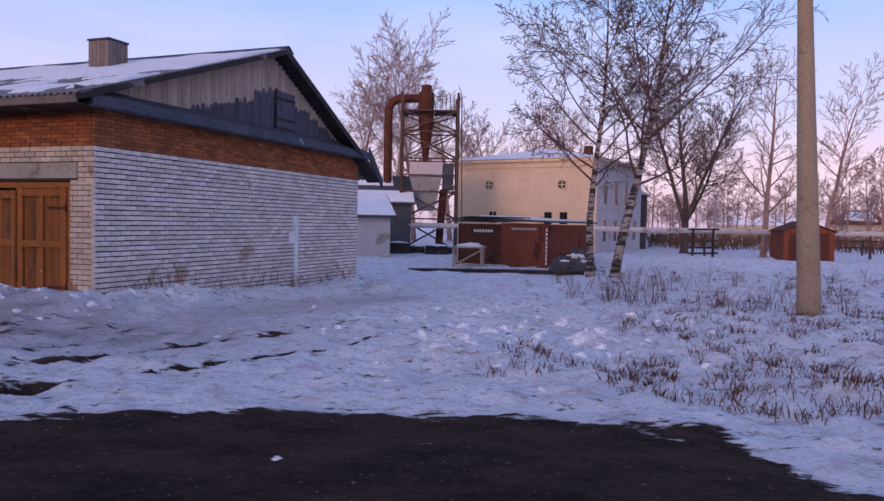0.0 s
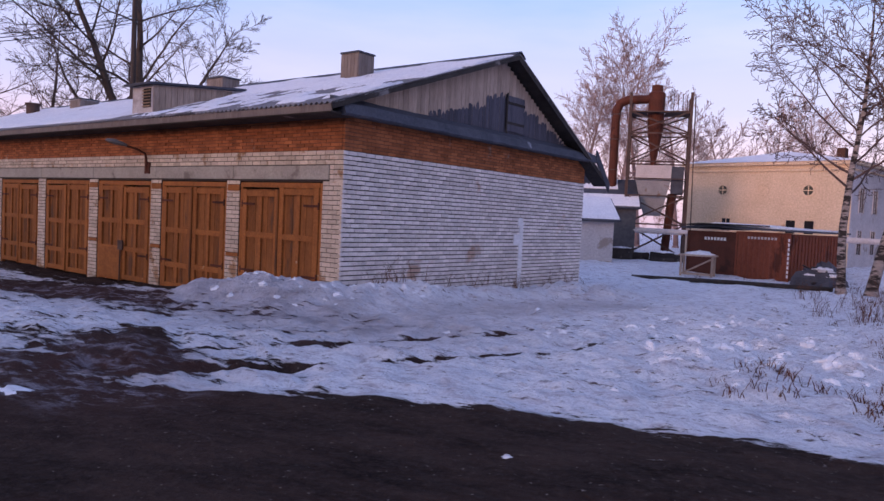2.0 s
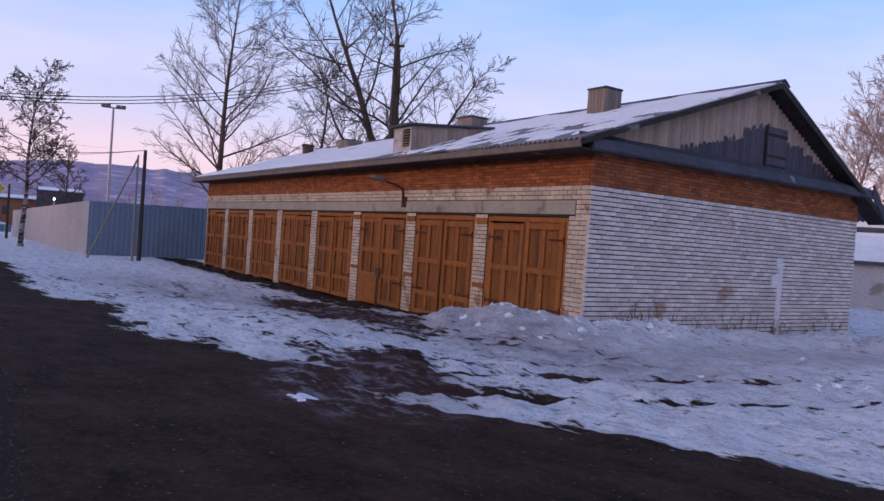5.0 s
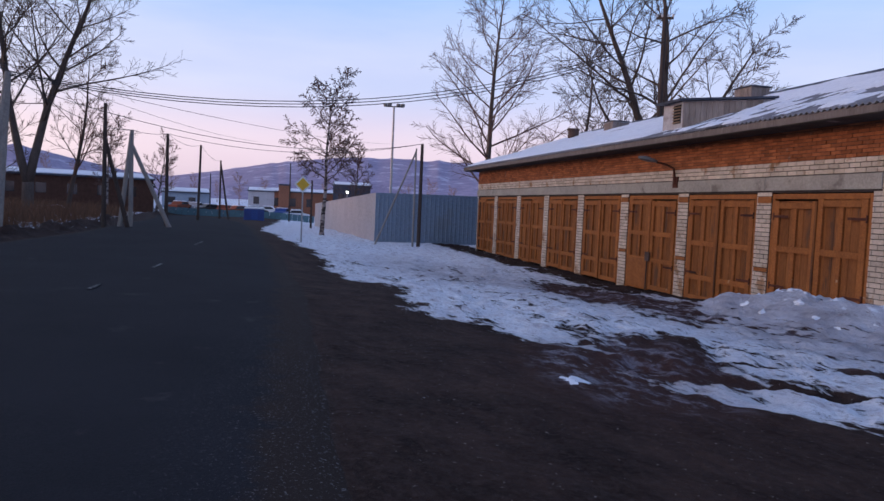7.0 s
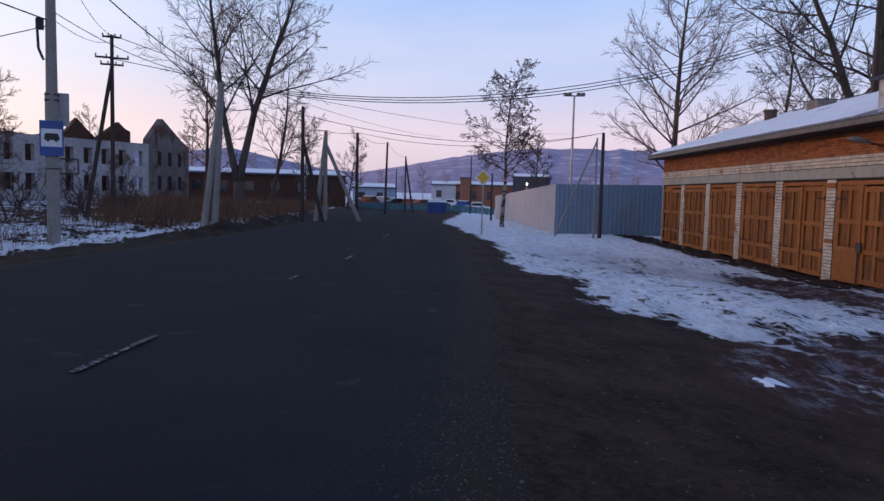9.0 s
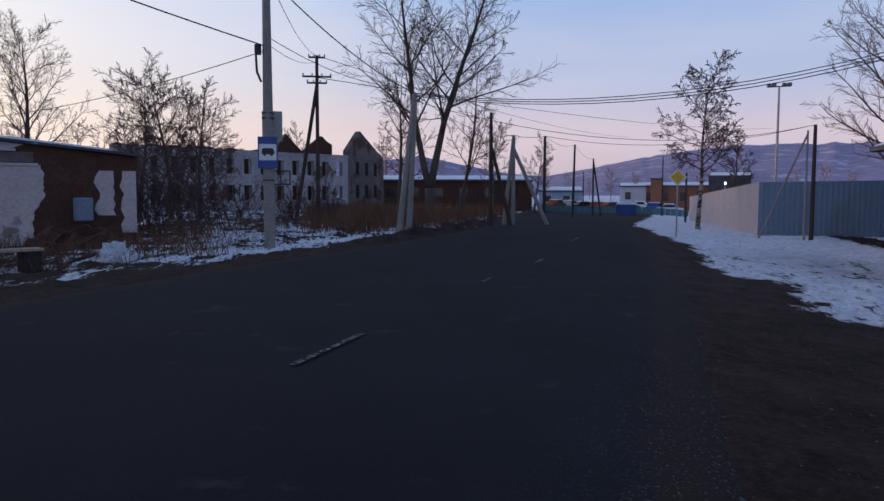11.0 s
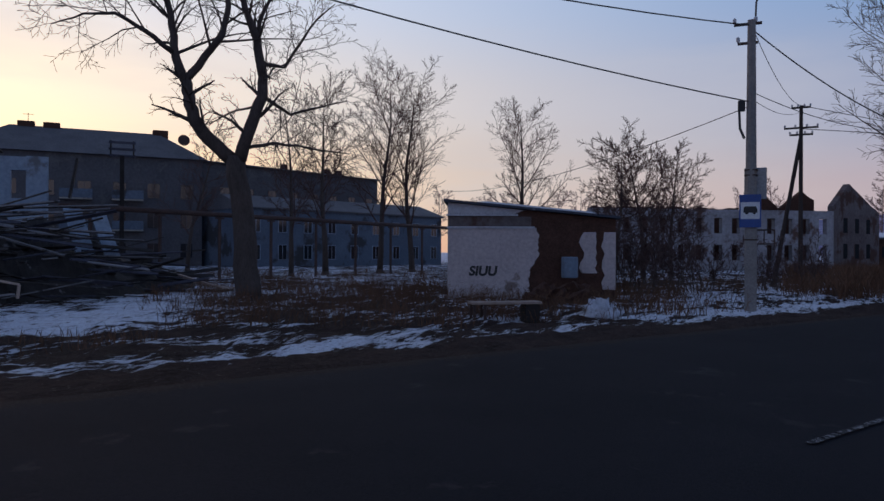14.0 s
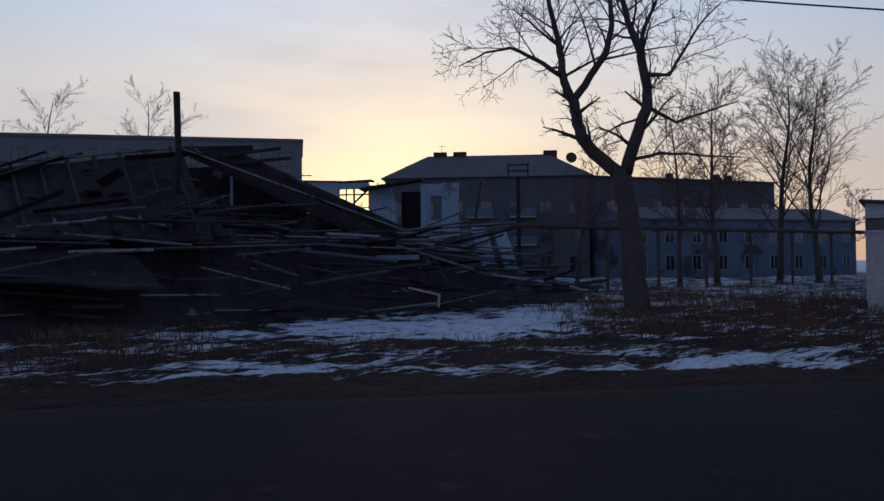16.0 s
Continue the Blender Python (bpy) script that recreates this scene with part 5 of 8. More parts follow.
def lump(rg, sx, sy, sz, n=9, m=5):
    """A rough rounded lump standing on z = 0."""
    vs, fs = [], []
    o = rg.uniform(0, 50)
    for j in range(m + 1):
        el = (math.pi / 2) * j / m
        for k in range(n):
            a = 2 * math.pi * k / n
            q = 1 + 0.62 * noise.noise(Vector((math.cos(a) * 1.5 + o, math.sin(a) * 1.5, j * 0.9)))
            vs.append((sx * q * math.cos(a) * math.cos(el), sy * q * math.sin(a) * math.cos(el), sz * q * math.sin(el) - 0.04))
    for j in range(m):
        fs += [(j * n + k, j * n + (k + 1) % n, (j + 1) * n + (k + 1) % n, (j + 1) * n + k) for k in range(n)]
    return MB().add(vs, fs + [tuple(range(n - 1, -1, -1))])


rl = random.Random(12)
part("snow_cap", MB().add([(v[0] * 0.75 + 0.1, v[1], v[2] + 1.05) for v in lump(rl, 0.85, 0.45, 0.16).v], lump(rl, 1, 1, 1).f), M_SNOW, tr, smooth=True)
jm = at_xy(-10.2, 35)
junk = thing("scrap_heap", "heap of black scrap and boards under snow", "heap", Matrix.Translation(jm))
part("pile", lump(rl, 1.0, 0.8, 0.85), M_TAR, junk, smooth=False)
for k in range(7):
    a = rl.uniform(0, 3.1)
    part("plank", MB().beam((-0.9 * math.cos(a), -0.7 * math.sin(a), 0.1), (0.8 * math.cos(a), 0.5 * math.sin(a), 0.5 + 0.5 * rl.random()), 0.16, 0.04), M_DARKWOOD, junk)
for k in range(5):
    q = lump(rl, 0.4, 0.3, 0.12)
    ox, oy, oz = rl.uniform(-0.5, 0.5), rl.uniform(-0.5, 0.3), rl.uniform(0.45, 0.75)
    part("snow_cap", MB().add([(a + ox, b + oy, c + oz) for a, b, c in q.v], q.f), M_SNOW, junk, smooth=True)
# low crates at the tower's foot
for az, d, w, h in ((3.4, 50, 1.5, 0.75), (2.1, 50.5, 1.3, 0.5), (0.4, 49.5, 1.5, 0.6), (-0.6, 50, 0.9, 0.5)):
    p = at_xy(az, d)
    cr = thing("crate", "dark timber crate with snow on top", "crate", pose(p.x, p.y, p.z, 0, 0, rl.uniform(-10, 10)), "crates by the tower")
    for zz in (0.0, 0.5):
        part("slats", MB().cbox(-w / 2, w / 2, -0.5, 0.5, h * zz - 0.05, h * (zz + 0.46), 0.02), M_DARKWOOD, cr)
    q = lump(rl, w * 0.5, 0.45, 0.13)
    part("snow_cap", MB().add([(a, b, c + h * 0.96) for a, b, c in q.v], q.f), M_SNOW, cr, smooth=True)
# a long steel pipe lying in the yard
pa, pb = Vector(polar(2.6, 32)), Vector(polar(-11.0, 31.5))
solid("ground_pipe", MB().tube([(pa.x, pa.y, base_z(*pa) + 0.05), ((pa.x + pb.x) / 2, (pa.y + pb.y) / 2, base_z(*pa) + 0.11), (pb.x, pb.y, base_z(*pb) + 0.12)], [0.09] * 3, 8), M_DARKWOOD, "long dark pole lying on the snow", "pole", smooth=True)

# stout concrete pole
px, py = polar(-26.7, 18.3)
pl = thing("concrete_pole", "stout tapering round concrete pole with a worn base", "pole", pose(px, py, ground_z(px, py) - 0.2, 0, -2.9, 0))
part("shaft", MB().lathe([(0.262 - 0.0145 * z, z) for z in [0.7 * k for k in range(15)]], 18), M_POLEWARM, pl, smooth=True)
part("band", MB().lathe([(0.17, 8.6), (0.17, 8.75)], 14), M_STEEL, pl)

# heating main on low posts
hm_ = thing("heating_main", "lagged heating pipe on low steel posts", "pipeline")
part("pipe", MB().tube([(-7 + 4.5 * k, 53.0 + 0.15 * math.sin(k), 1.42 + 0.03 * math.sin(2.3 * k)) for k in range(15)], [0.2] * 15, 10), M_LAG, hm_, smooth=True)
for k in range(10):
    part("post", MB().beam((-5 + 6 * k, 53, -0.6), (-5 + 6 * k, 53, 1.3), 0.14, 0.14), M_STEEL, hm_)
# red-brown garden garage
rm, rw = facing(polar(-25.0, 55), polar(-28.2, 56))
rgar = thing("metal_garage", "rust-red sheet-metal garage with a low gable", "garage", rm)
part("body", MB().prism([(0, -0.1), (rw, -0.1), (rw, 2.0), (rw * 0.45, 2.6), (0, 2.0)], 0, 3.2), M_RUSTLIGHT, rgar)
for k in range(2):
    part("door_leaf", MB().cbox(0.35 + k * 1.3, 1.6 + k * 1.3, -0.05, -0.004, 0.0, 1.9, 0.01), M_RUST, rgar)
part("roof", MB().prism([(-0.15, 1.98), (rw * 0.45, 2.66), (rw + 0.15, 1.98), (rw + 0.15, 2.04), (rw * 0.45, 2.74), (-0.15, 2.04)], -0.15, 3.3), M_RUST, rgar)
# timber stand with stacked boards
sm = at_xy(-19.6, 54)
st = thing("timber_stand", "dark timber stand with stacked boards", "stand", Matrix.Translation(sm))
for lx in (-0.7, 0.7):
    part("post", MB().beam((lx, 0, -0.1), (lx, 0, 2.1), 0.14, 0.14), M_DARKWOOD, st)
for zz in (0.35, 0.75, 1.2, 2.0):
    part("board", MB().beam((-1.0, -0.1, zz), (1.0, -0.1, zz + 0.05), 0.3, 0.12), M_DARKWOOD, st)
lp = at_xy(-20.4, 78)
slp = thing("street_lamp", "thin grey street lamp on a curved arm", "lamp", Matrix.Translation(lp))
part("post", MB().tube([(0, 0, 0), (0, 0, 5.2), (-0.3, 0, 5.8), (-1.2, 0, 6.0)], [0.11, 0.09, 0.07, 0.05], 8), M_GALV, slp)
part("lamp_head", MB().cbox(-1.8, -1.1, -0.12, 0.12, 5.92, 6.06, 0.03), M_LAMP, slp)
# small far houses
for az, d, w, h, roofm, lab in ((-29.6, 150, 9.5, 3.2, M_RUSTLIGHT, "cream house with a red snowy roof"), (-24.5, 190, 12, 3.0, M_SNOW, "far low house with a snowy roof"), (-21.5, 210, 10, 3.0, M_SNOW, "far low house with a snowy roof"), (-33.5, 170, 10, 3.0, M_SNOW, "far low house with a snowy roof")):
    p = at_xy(az, d)
    ho = thing("house", lab, "house", pose(p.x, p.y, p.z, 0, 0, az))
    part("wall", MB().box(-w / 2, w / 2, 0, 7, -0.5, h), M_YELLOW, ho)
    part("roof", MB().add([(-w / 2 - 0.4, -0.4, h), (w / 2 + 0.4, -0.4, h), (w / 2 + 0.4, 7.4, h), (-w / 2 - 0.4, 7.4, h), (-w / 5, 3.5, h + 2.6), (w / 5, 3.5, h + 2.6)], [(0, 1, 5, 4), (1, 2, 5), (2, 3, 4, 5), (3, 0, 4), (3, 2, 1, 0)]), roofm, ho)
    part("roof_snow", MB().add([(-w / 4, 0.9, h + 1.02), (w / 3.2, 0.4, h + 0.75), (w / 5.5, 3.0, h + 2.42), (-w / 5.5, 3.0, h + 2.42), (-w / 4, 0.9, h + 0.7), (w / 3.2, 0.4, h + 0.4), (w / 5.5, 3.0, h + 2.1), (-w / 5.5, 3.0, h + 2.1)], [(0, 1, 2, 3), (7, 6, 5, 4), (0, 4, 5, 1), (1, 5, 6, 2), (2, 6, 7, 3), (3, 7, 4, 0)]), M_SNOW, ho)
    for k in range(3):
        window(ho, -w / 2 + w * (k + 0.5) / 3, 0.9, 1.1, 1.3)
# low wire fence by the houses
fn = thing("field_fence", "grey timber field fence along the far yard", "fence")
for k in range(8):
    xx = 33 + 2.6 * k
    part("post", MB().beam((xx, 62, -0.7), (xx, 62, 0.9), 0.12, 0.12), M_POLEWOOD, fn)
for zz in (0.2, 0.75):
    part("rail", MB().beam((32.5, 62, zz), (52, 62, zz), 0.06, 0.12), M_POLEWOOD, fn)

# trees
tree(*polar(-11.5, 31.2), 11.5, 0.17, 3, "white birch with dark scars and fine bare twigs", M_BIRCH, lean=(-0.05, 0.02), group="birches", name="birch", thin=0.010, start=(0.28, 0.25, 0.2, 0.1), rise=(0.04, 0.02, -0.03, -0.07, -0.05), angle=(58, 45, 42, 40), kids=(25, 10, 7, 4), ratio=(0.64, 0.5, 0.5, 0.5))
tree(*polar(-13.3, 30.8), 13.6, 0.21, 8, "leaning birch with dark scars and fine bare twigs", M_BIRCH, lean=(0.22, 0.03), group="birches", name="birch", thin=0.010, start=(0.26, 0.25, 0.2, 0.1), rise=(0.05, 0.04, 0.0, -0.04, -0.05), angle=(50, 45, 42, 40), kids=(26, 10, 7, 4), ratio=(0.60, 0.5, 0.5, 0.5))
tree(*polar(-18.3, 62), 15.5, 0.3, 21, "tall bare many-stemmed tree", M_BARK, M_TWIG, forks=(2.6, [(-0.35, 0, 1, 12, 0.2), (0.05, 0.1, 1, 13, 0.22), (0.32, -0.1, 1, 12, 0.2), (0.6, 0.1, 1, 9.5, 0.15)]), kids=(23, 11, 9), thin=0.012)
tree(*polar(-23.7, 60), 13.5, 0.26, 23, "bare reddish tree with a leaning trunk", M_GLOWBARK, M_GLOWBARK, lean=(-0.08, 0), **MID)
tree(*polar(-27.6, 72), 14, 0.24, 24, "tall slender bare tree", M_GLOWBARK, M_GLOWBARK, **FAR)
for az, d, h, sd in ((6.6, 82, 17, 31), (4.0, 80, 20.5, 32), (2.2, 84, 19.5, 33), (-0.6, 86, 16.5, 34), (-4.5, 92, 14, 35), (-7.5, 95, 14, 36), (-10.0, 90, 15, 37)):
    tree(*polar(az, d), h, 0.3, sd, "tall bare poplar with rosy bark", M_GLOWBARK, M_GLOWBARK, group="poplars behind the yard", kids=(24, 11, 9), thin=0.018, start=(0.25, 0.2, 0.15), angle=(54, 42, 40), ratio=(0.60, 0.48, 0.5))
far_tree = tree(*polar(-31, 120), 12, 0.2, 41, "distant bare tree with rosy twigs", M_GLOWBARK, M_GLOWBARK, group="distant bare trees", kids=(16, 8, 7), thin=0.026, start=(0.3, 0.2, 0.15))
far_tree2 = tree(*polar(-28.9, 135), 11, 0.2, 42, "distant bare tree with rosy twigs", M_GLOWBARK, M_GLOWBARK, group="distant bare trees", kids=(16, 8, 7), thin=0.026, start=(0.25, 0.2, 0.15), angle=(56, 45, 40))
rf = random.Random(5)
for k in range(120):
    az, d = (-40 + 0.72 * k + rf.uniform(-0.4, 0.4) if k < 72 else rf.uniform(-38, -13)), rf.uniform(105, 240)
    if -15 < az < -1:
        d += 40
    x, y = polar(az, d)
    copy_thing(rf.choice((far_tree, far_tree2)), Matrix.Translation((x, y, base_z(x, y) - 0.1)) @ Matrix.Rotation(rf.uniform(0, 6.3), 4, "Z") @ Matrix.Scale(rf.uniform(0.5, 0.95), 4))

# ---- along the road to the west ----
WE = (-0.33, -0.21)


def ribbed_fence(name, a, b, h0, h1, z0, z1, material, label):
    """Profiled sheet fence from a to b, its height and foot changing evenly, with posts behind."""
    m_, w_ = facing(a, b)
    m_ = Matrix.Translation((a[0], a[1], 0)) @ m_.to_3x3().to_4x4()
    f_ = thing(name, label, "fence", m_)
    n = max(2, int(w_ / 1.15))
    for k in range(n):
        xa, xb = w_ * k / n, w_ * (k + 1) / n
        mb, prof = MB(), []
        ribs = 5
        for j in range(ribs):
            u0, st_ = xa + (xb - xa) * j / ribs, (xb - xa) / ribs
            prof += [(u0, 0.0), (u0 + st_ * 0.55, 0.0), (u0 + st_ * 0.65, -0.025), (u0 + st_ * 0.9, -0.025)]
        prof.append((xb - 0.003, 0.0))
        vs = []
        for x_, y_ in prof:
            f = x_ / w_
            zb, zt = z0 + (z1 - z0) * f, z0 + h0 + (z1 + h1 - z0 - h0) * f
            vs += [(x_, y_, zb), (x_, y_, zt), (x_, y_ + 0.012, zb), (x_, y_ + 0.012, zt)]
        fs = []
        for j in range(len(prof) - 1):
            o = 4 * j
            fs += [(o, o + 4, o + 5, o + 1), (o + 2, o + 3, o + 7, o + 6), (o + 1, o + 5, o + 7, o + 3), (o, o + 2, o + 6, o + 4)]
        part("sheet", mb.add(vs, fs), material, f_)
    return f_


fc = polar(60.94, 42.5, WE)
fr_ = polar(48.0, 45.0, WE)
fl_ = polar(65.55, 84, WE)
ribbed_fence("sheet_fence", fc, fr_, 2.85, 2.95, -0.52, -0.5, M_FENCEB, "tall blue-grey profiled sheet fence")
ribbed_fence("sheet_fence", fl_, fc, 2.6, 2.85, -1.15, -0.52, M_FENCEW, "tall pale profiled sheet fence")


def pole(az, d, top, r, material, label, eye=WE, lean=(0, 0), name="utility_pole", arms=(), legs=(), sides=8, base=None):
    x, y = polar(az, d, eye)
    z = ground_z(x, y)
    p = thing(name, label, "pole", Matrix.Translation((x, y, z)), "utility poles")
    hgt = top - z
    part("shaft", MB().tube([(0, 0, -0.2), (lean[0] * hgt, lean[1] * hgt, hgt)], [r, r * 0.72], sides), material, p)
    for lx, ly, f in legs:
        part("brace", MB().tube([(lx, ly, -0.2), (lean[0] * hgt * f, lean[1] * hgt * f, hgt * f)], [r * 0.95, r * 0.8], sides), material, p)
    for zz, w, ang in arms:
        c, s = math.cos(radians(ang)), math.sin(radians(ang))
        q = Vector((lean[0] * (hgt + zz), lean[1] * (hgt + zz), hgt + zz))
        part("crossarm", MB().beam(q - Vector((c, s, 0)) * w / 2, q + Vector((c, s, 0)) * w / 2, 0.09, 0.09), M_POLEWOOD, p)
        for e in (-1, -0.35, 0.35, 1):
            t_ = q + Vector((c, s, 0)) * (w / 2 * 0.95 * e)
            part("insulator", MB().lathe([(0.02, t_.z + 0.04), (0.045, t_.z + 0.08), (0.045, t_.z + 0.15), (0.02, t_.z + 0.18)], 8, t_.x, t_.y), M_LIME, p)
    return Vector((x + lean[0] * hgt, y + lean[1] * hgt, top))


def offs(az, side, back=0.0):
    """Sideways (to the right as seen from the road) and away, as x, y."""
    a = radians(az)
    return math.cos(a) * side - math.sin(a) * back, math.sin(a) * side + math.cos(a) * back


# A-frame of concrete posts by the fence
P2 = pole(57.5, 39.0, 4.95, 0.11, M_POLEWOOD, "dark wooden pole by the sheet fence", arms=())
pole(57.95, 39.1, 4.7, 0.06, M_POLECONC, "thin grey pole with a raking strut", legs=[(*offs(58, -2.1), 0.97)])
PG = pole(39.7, 33.0, 10.6, 0.13, M_POLEWOOD, "tall dark pole behind the garage roof", arms=[(-0.5, 0.7, 40)])
PC = pole(86.95, 29.3, 5.6, 0.14, M_POLECONC, "pair of concrete posts by the roadside", legs=[(*offs(87, -0.38), 0.99)], lean=offs(87, 0.05))
PD = pole(80.5, 37.5, 5.75, 0.11, M_POLEWOOD, "thin tarred wooden pole with a strut", legs=[(*offs(80, 1.1), 0.72)])
PA = pole(78.75, 38.5, 4.7, 0.12, M_POLECONC, "concrete pole with two raking struts", legs=[(*offs(79, -0.5), 0.98), (*offs(79, 1.9), 0.85)])
PB = pole(76.35, 40.5, 4.8, 0.10, M_POLEWOOD, "dark wooden roadside pole")
PE = pole(74.15, 55, 5.3, 0.10, M_POLEWOOD, "dark wooden roadside pole", lean=offs(74, 0.02))
PF = pole(72.6, 78, 5.4, 0.11, M_POLEWOOD, "distant wooden roadside pole", legs=[(*offs(72, 0.9), 0.95)])
pole(73.3, 110, 5.0, 0.10, M_POLEWOOD, "distant wooden roadside pole")
pole(67.5, 95, 6.4, 0.10, M_POLEWOOD, "distant wooden roadside pole")
pole(65.85, 62, 3.4, 0.10, M_POLEWOOD, "distant wooden roadside pole")

# floodlight mast
x, y = polar(59.8, 78, WE)
fm = thing("floodlight_mast", "slim steel mast with a bar of floodlights", "mast", Matrix.Translation((x, y, -0.6)))
part("shaft", MB().tube([(0, 0, 0), (0, 0, 12.6)], [0.16, 0.10], 10), M_GALV, fm)
part("bar", MB().beam((*offs(59.8, -1.05), 12.6), (*offs(59.8, 1.05), 12.6), 0.1, 0.1), M_STEEL, fm)
for k in (-0.9, -0.45, 0.45, 0.9):
    ox, oy = offs(59.8, k)
    part("floodlight", MB().cbox(ox - 0.17, ox + 0.17, oy - 0.17, oy + 0.17, 12.62, 12.92, 0.03), M_LAMP, fm)
# diamond priority sign
x, y = polar(66.55, 34.5, WE)
sgn = thing("road_sign", "yellow diamond priority sign with a white rim", "sign", pose(x, y, base_z(x, y), 0, 0, 66.6))
zc = 2.42 - base_z(x, y)
part("post", MB().tube([(0, 0, -0.1), (0, 0, zc + 0.3)], [0.035, 0.035], 8), M_GALV, sgn)
part("plate", MB().prism([(-0.40, zc), (0, zc - 0.40), (0.40, zc), (0, zc + 0.40)], -0.055, -0.038), M_SIGNWHITE, sgn, "white rim")
part("face", MB().prism([(-0.30, zc), (0, zc - 0.30), (0.30, zc), (0, zc + 0.30)], -0.063, -0.056), M_SIGNYEL, sgn, "yellow face")
# a small lit lamp over the pale fence
x, y = polar(63.15, 66, WE)
yl = thing("yard_lamp", "small lit yard lamp behind the pale fence", "lamp", Matrix.Translation((x, y, -0.7)))
part("post", MB().tube([(0, 0, 0), (0, 0, 3.25)], [0.06, 0.05], 8), M_GALV, yl)
lit = bpy.data.materials.new("lit_glass")
lit.use_nodes = True
lit.node_tree.nodes["Principled BSDF"].inputs["Emission Color"].default_value = (1, 0.92, 0.75, 1)
lit.node_tree.nodes["Principled BSDF"].inputs["Emission Strength"].default_value = 6.0
part("bulb", MB().lathe([(0.03, 3.22), (0.07, 3.27), (0.07, 3.36), (0.03, 3.42)], 10), lit, yl, "glowing lamp glass")

# blue cabin and low works at the end of the road
x, y = polar(70.1, 84, WE)
bx = thing("cabin", "small blue cabin with a snowy flat roof", "cabin", pose(x, y, base_z(x, y), 0, 0, 70))
part("body", MB().cbox(-1.1, 1.1, 0, 2.5, -0.1, 1.25, 0.03), M_BLUE, bx)
part("roof_snow", MB().cbox(-1.05, 1.15, -0.05, 2.6, 1.26, 1.45, 0.06), M_SNOW, bx)
part("door", MB().box(-0.3, 0.4, -0.02, -0.004, 0, 1.1), M_SIGNBLUE, bx)
rw_ = random.Random(9)
tf = thing("yard_fence", "teal board fence across the end of the road", "fence")
for k in range(26):
    az = 76.5 - 0.42 * k
    p = at_xy(az, 104, WE)
    q = at_xy(az - 0.40, 104, WE)
    part("panel", MB().beam((p.x, p.y, p.z + 0.45), (q.x, q.y, q.z + 0.45), 0.05, 0.95 + rw_.uniform(-0.06, 0.06)), M_TEAL, tf)
for az, w, h, d, mt, lab in ((83.2, 20, 3.4, 96, M_OLDBRICK, "long dark brick shed with a flat snowy roof"), (79.4, 8, 2.9, 104, M_GREYWALL, "low grey shed with a snowy roof"), (69.6, 5.0, 4.1, 150, M_LIME, "far white hut with a snowy roof"), (66.0, 16, 4.6, 150, M_BRICKFAR, "far low orange brick works"), (75.0, 7.5, 2.8, 130, M_BLUEWALL, "far blue shed with a snowy roof"), (62.8, 7, 6.3, 140, M_TAR, "far dark gabled shed")):
    p = at_xy(az, d, WE)
    s_ = thing("far_shed", lab, "shed", pose(p.x, p.y, p.z, 0, 0, az))
    part("wall", MB().box(-w / 2, w / 2, 0, 8, -0.5, h), mt, s_)
    part("roof", MB().prism([(-0.3, h), (-0.3, h + 0.2), (8.3, h + 0.9), (8.3, h)], -w / 2 - 0.2, w / 2 + 0.2, "x"), M_TAR, s_)
    part("roof_snow", MB().prism([(-0.2, h + 0.21), (-0.2, h + 0.33), (8, h + 0.98), (8, h + 0.88)], -w / 2, w / 2, "x"), M_SNOW, s_)
    for k in range(int(w / 3.2)):
        part("window", MB().box(-w / 2 + 1.0 + 3.2 * k, -w / 2 + 2.1 + 3.2 * k, -0.02, -0.004, h * 0.4, h * 0.75), M_PANE, s_)
p = at_xy(67.9, 149, WE)
ts = thing("brick_stack", "far orange brick tower of the works", "tower", pose(p.x, p.y, p.z, 0, 0, 68))
part("shaft", MB().cbox(-1.1, 1.1, 0, 2.2, -0.5, 5.6, 0.05), M_BRICKFAR, ts)
part("cap", MB().cbox(-1.2, 1.2, -0.1, 2.3, 5.6, 5.9, 0.05), M_TAR, ts)


def car(x, y, rot, body, label):
    c = thing("parked_car", label, "car", pose(x, y, base_z(x, y), 0, 0, rot), "far parked cars")
    prof = [(-2.1, 0.35), (-2.1, 0.75), (-1.95, 0.92), (-1.1, 0.98), (-0.65, 1.42), (0.7, 1.45), (1.25, 1.0), (2.0, 0.88), (2.12, 0.6), (2.1, 0.35)]
    part("body", MB().prism(prof, -0.85, 0.85), body, c)
    part("glazing", MB().prism([(-1.0, 1.0), (-0.62, 1.36), (0.65, 1.39), (1.1, 1.02)], -0.865, 0.865), M_PANE, c)
    part("snow_cover", MB().cbox(-0.7, 0.7, -0.7, 0.7, 1.46, 1.56, 0.05), M_SNOW, c)
    for wx in (-1.3, 1.3):
        for wy in (-0.8, 0.8):
            part("tyre", MB().tube([(wx, wy - 0.1, 0.32), (wx, wy + 0.1, 0.32)], [0.32, 0.32], 12), M_RUBBER, c)


for k in range(9):
    x, y = polar(75.4 - 1.05 * k, 118 + rw_.uniform(-6, 8), WE)
    car(x, y, rw_.uniform(60, 160), rw_.choice((M_SIGNBLACK, M_GALV, M_BLUE, M_RUSTLIGHT, M_SIGNWHITE)), "far parked car dusted with snow")


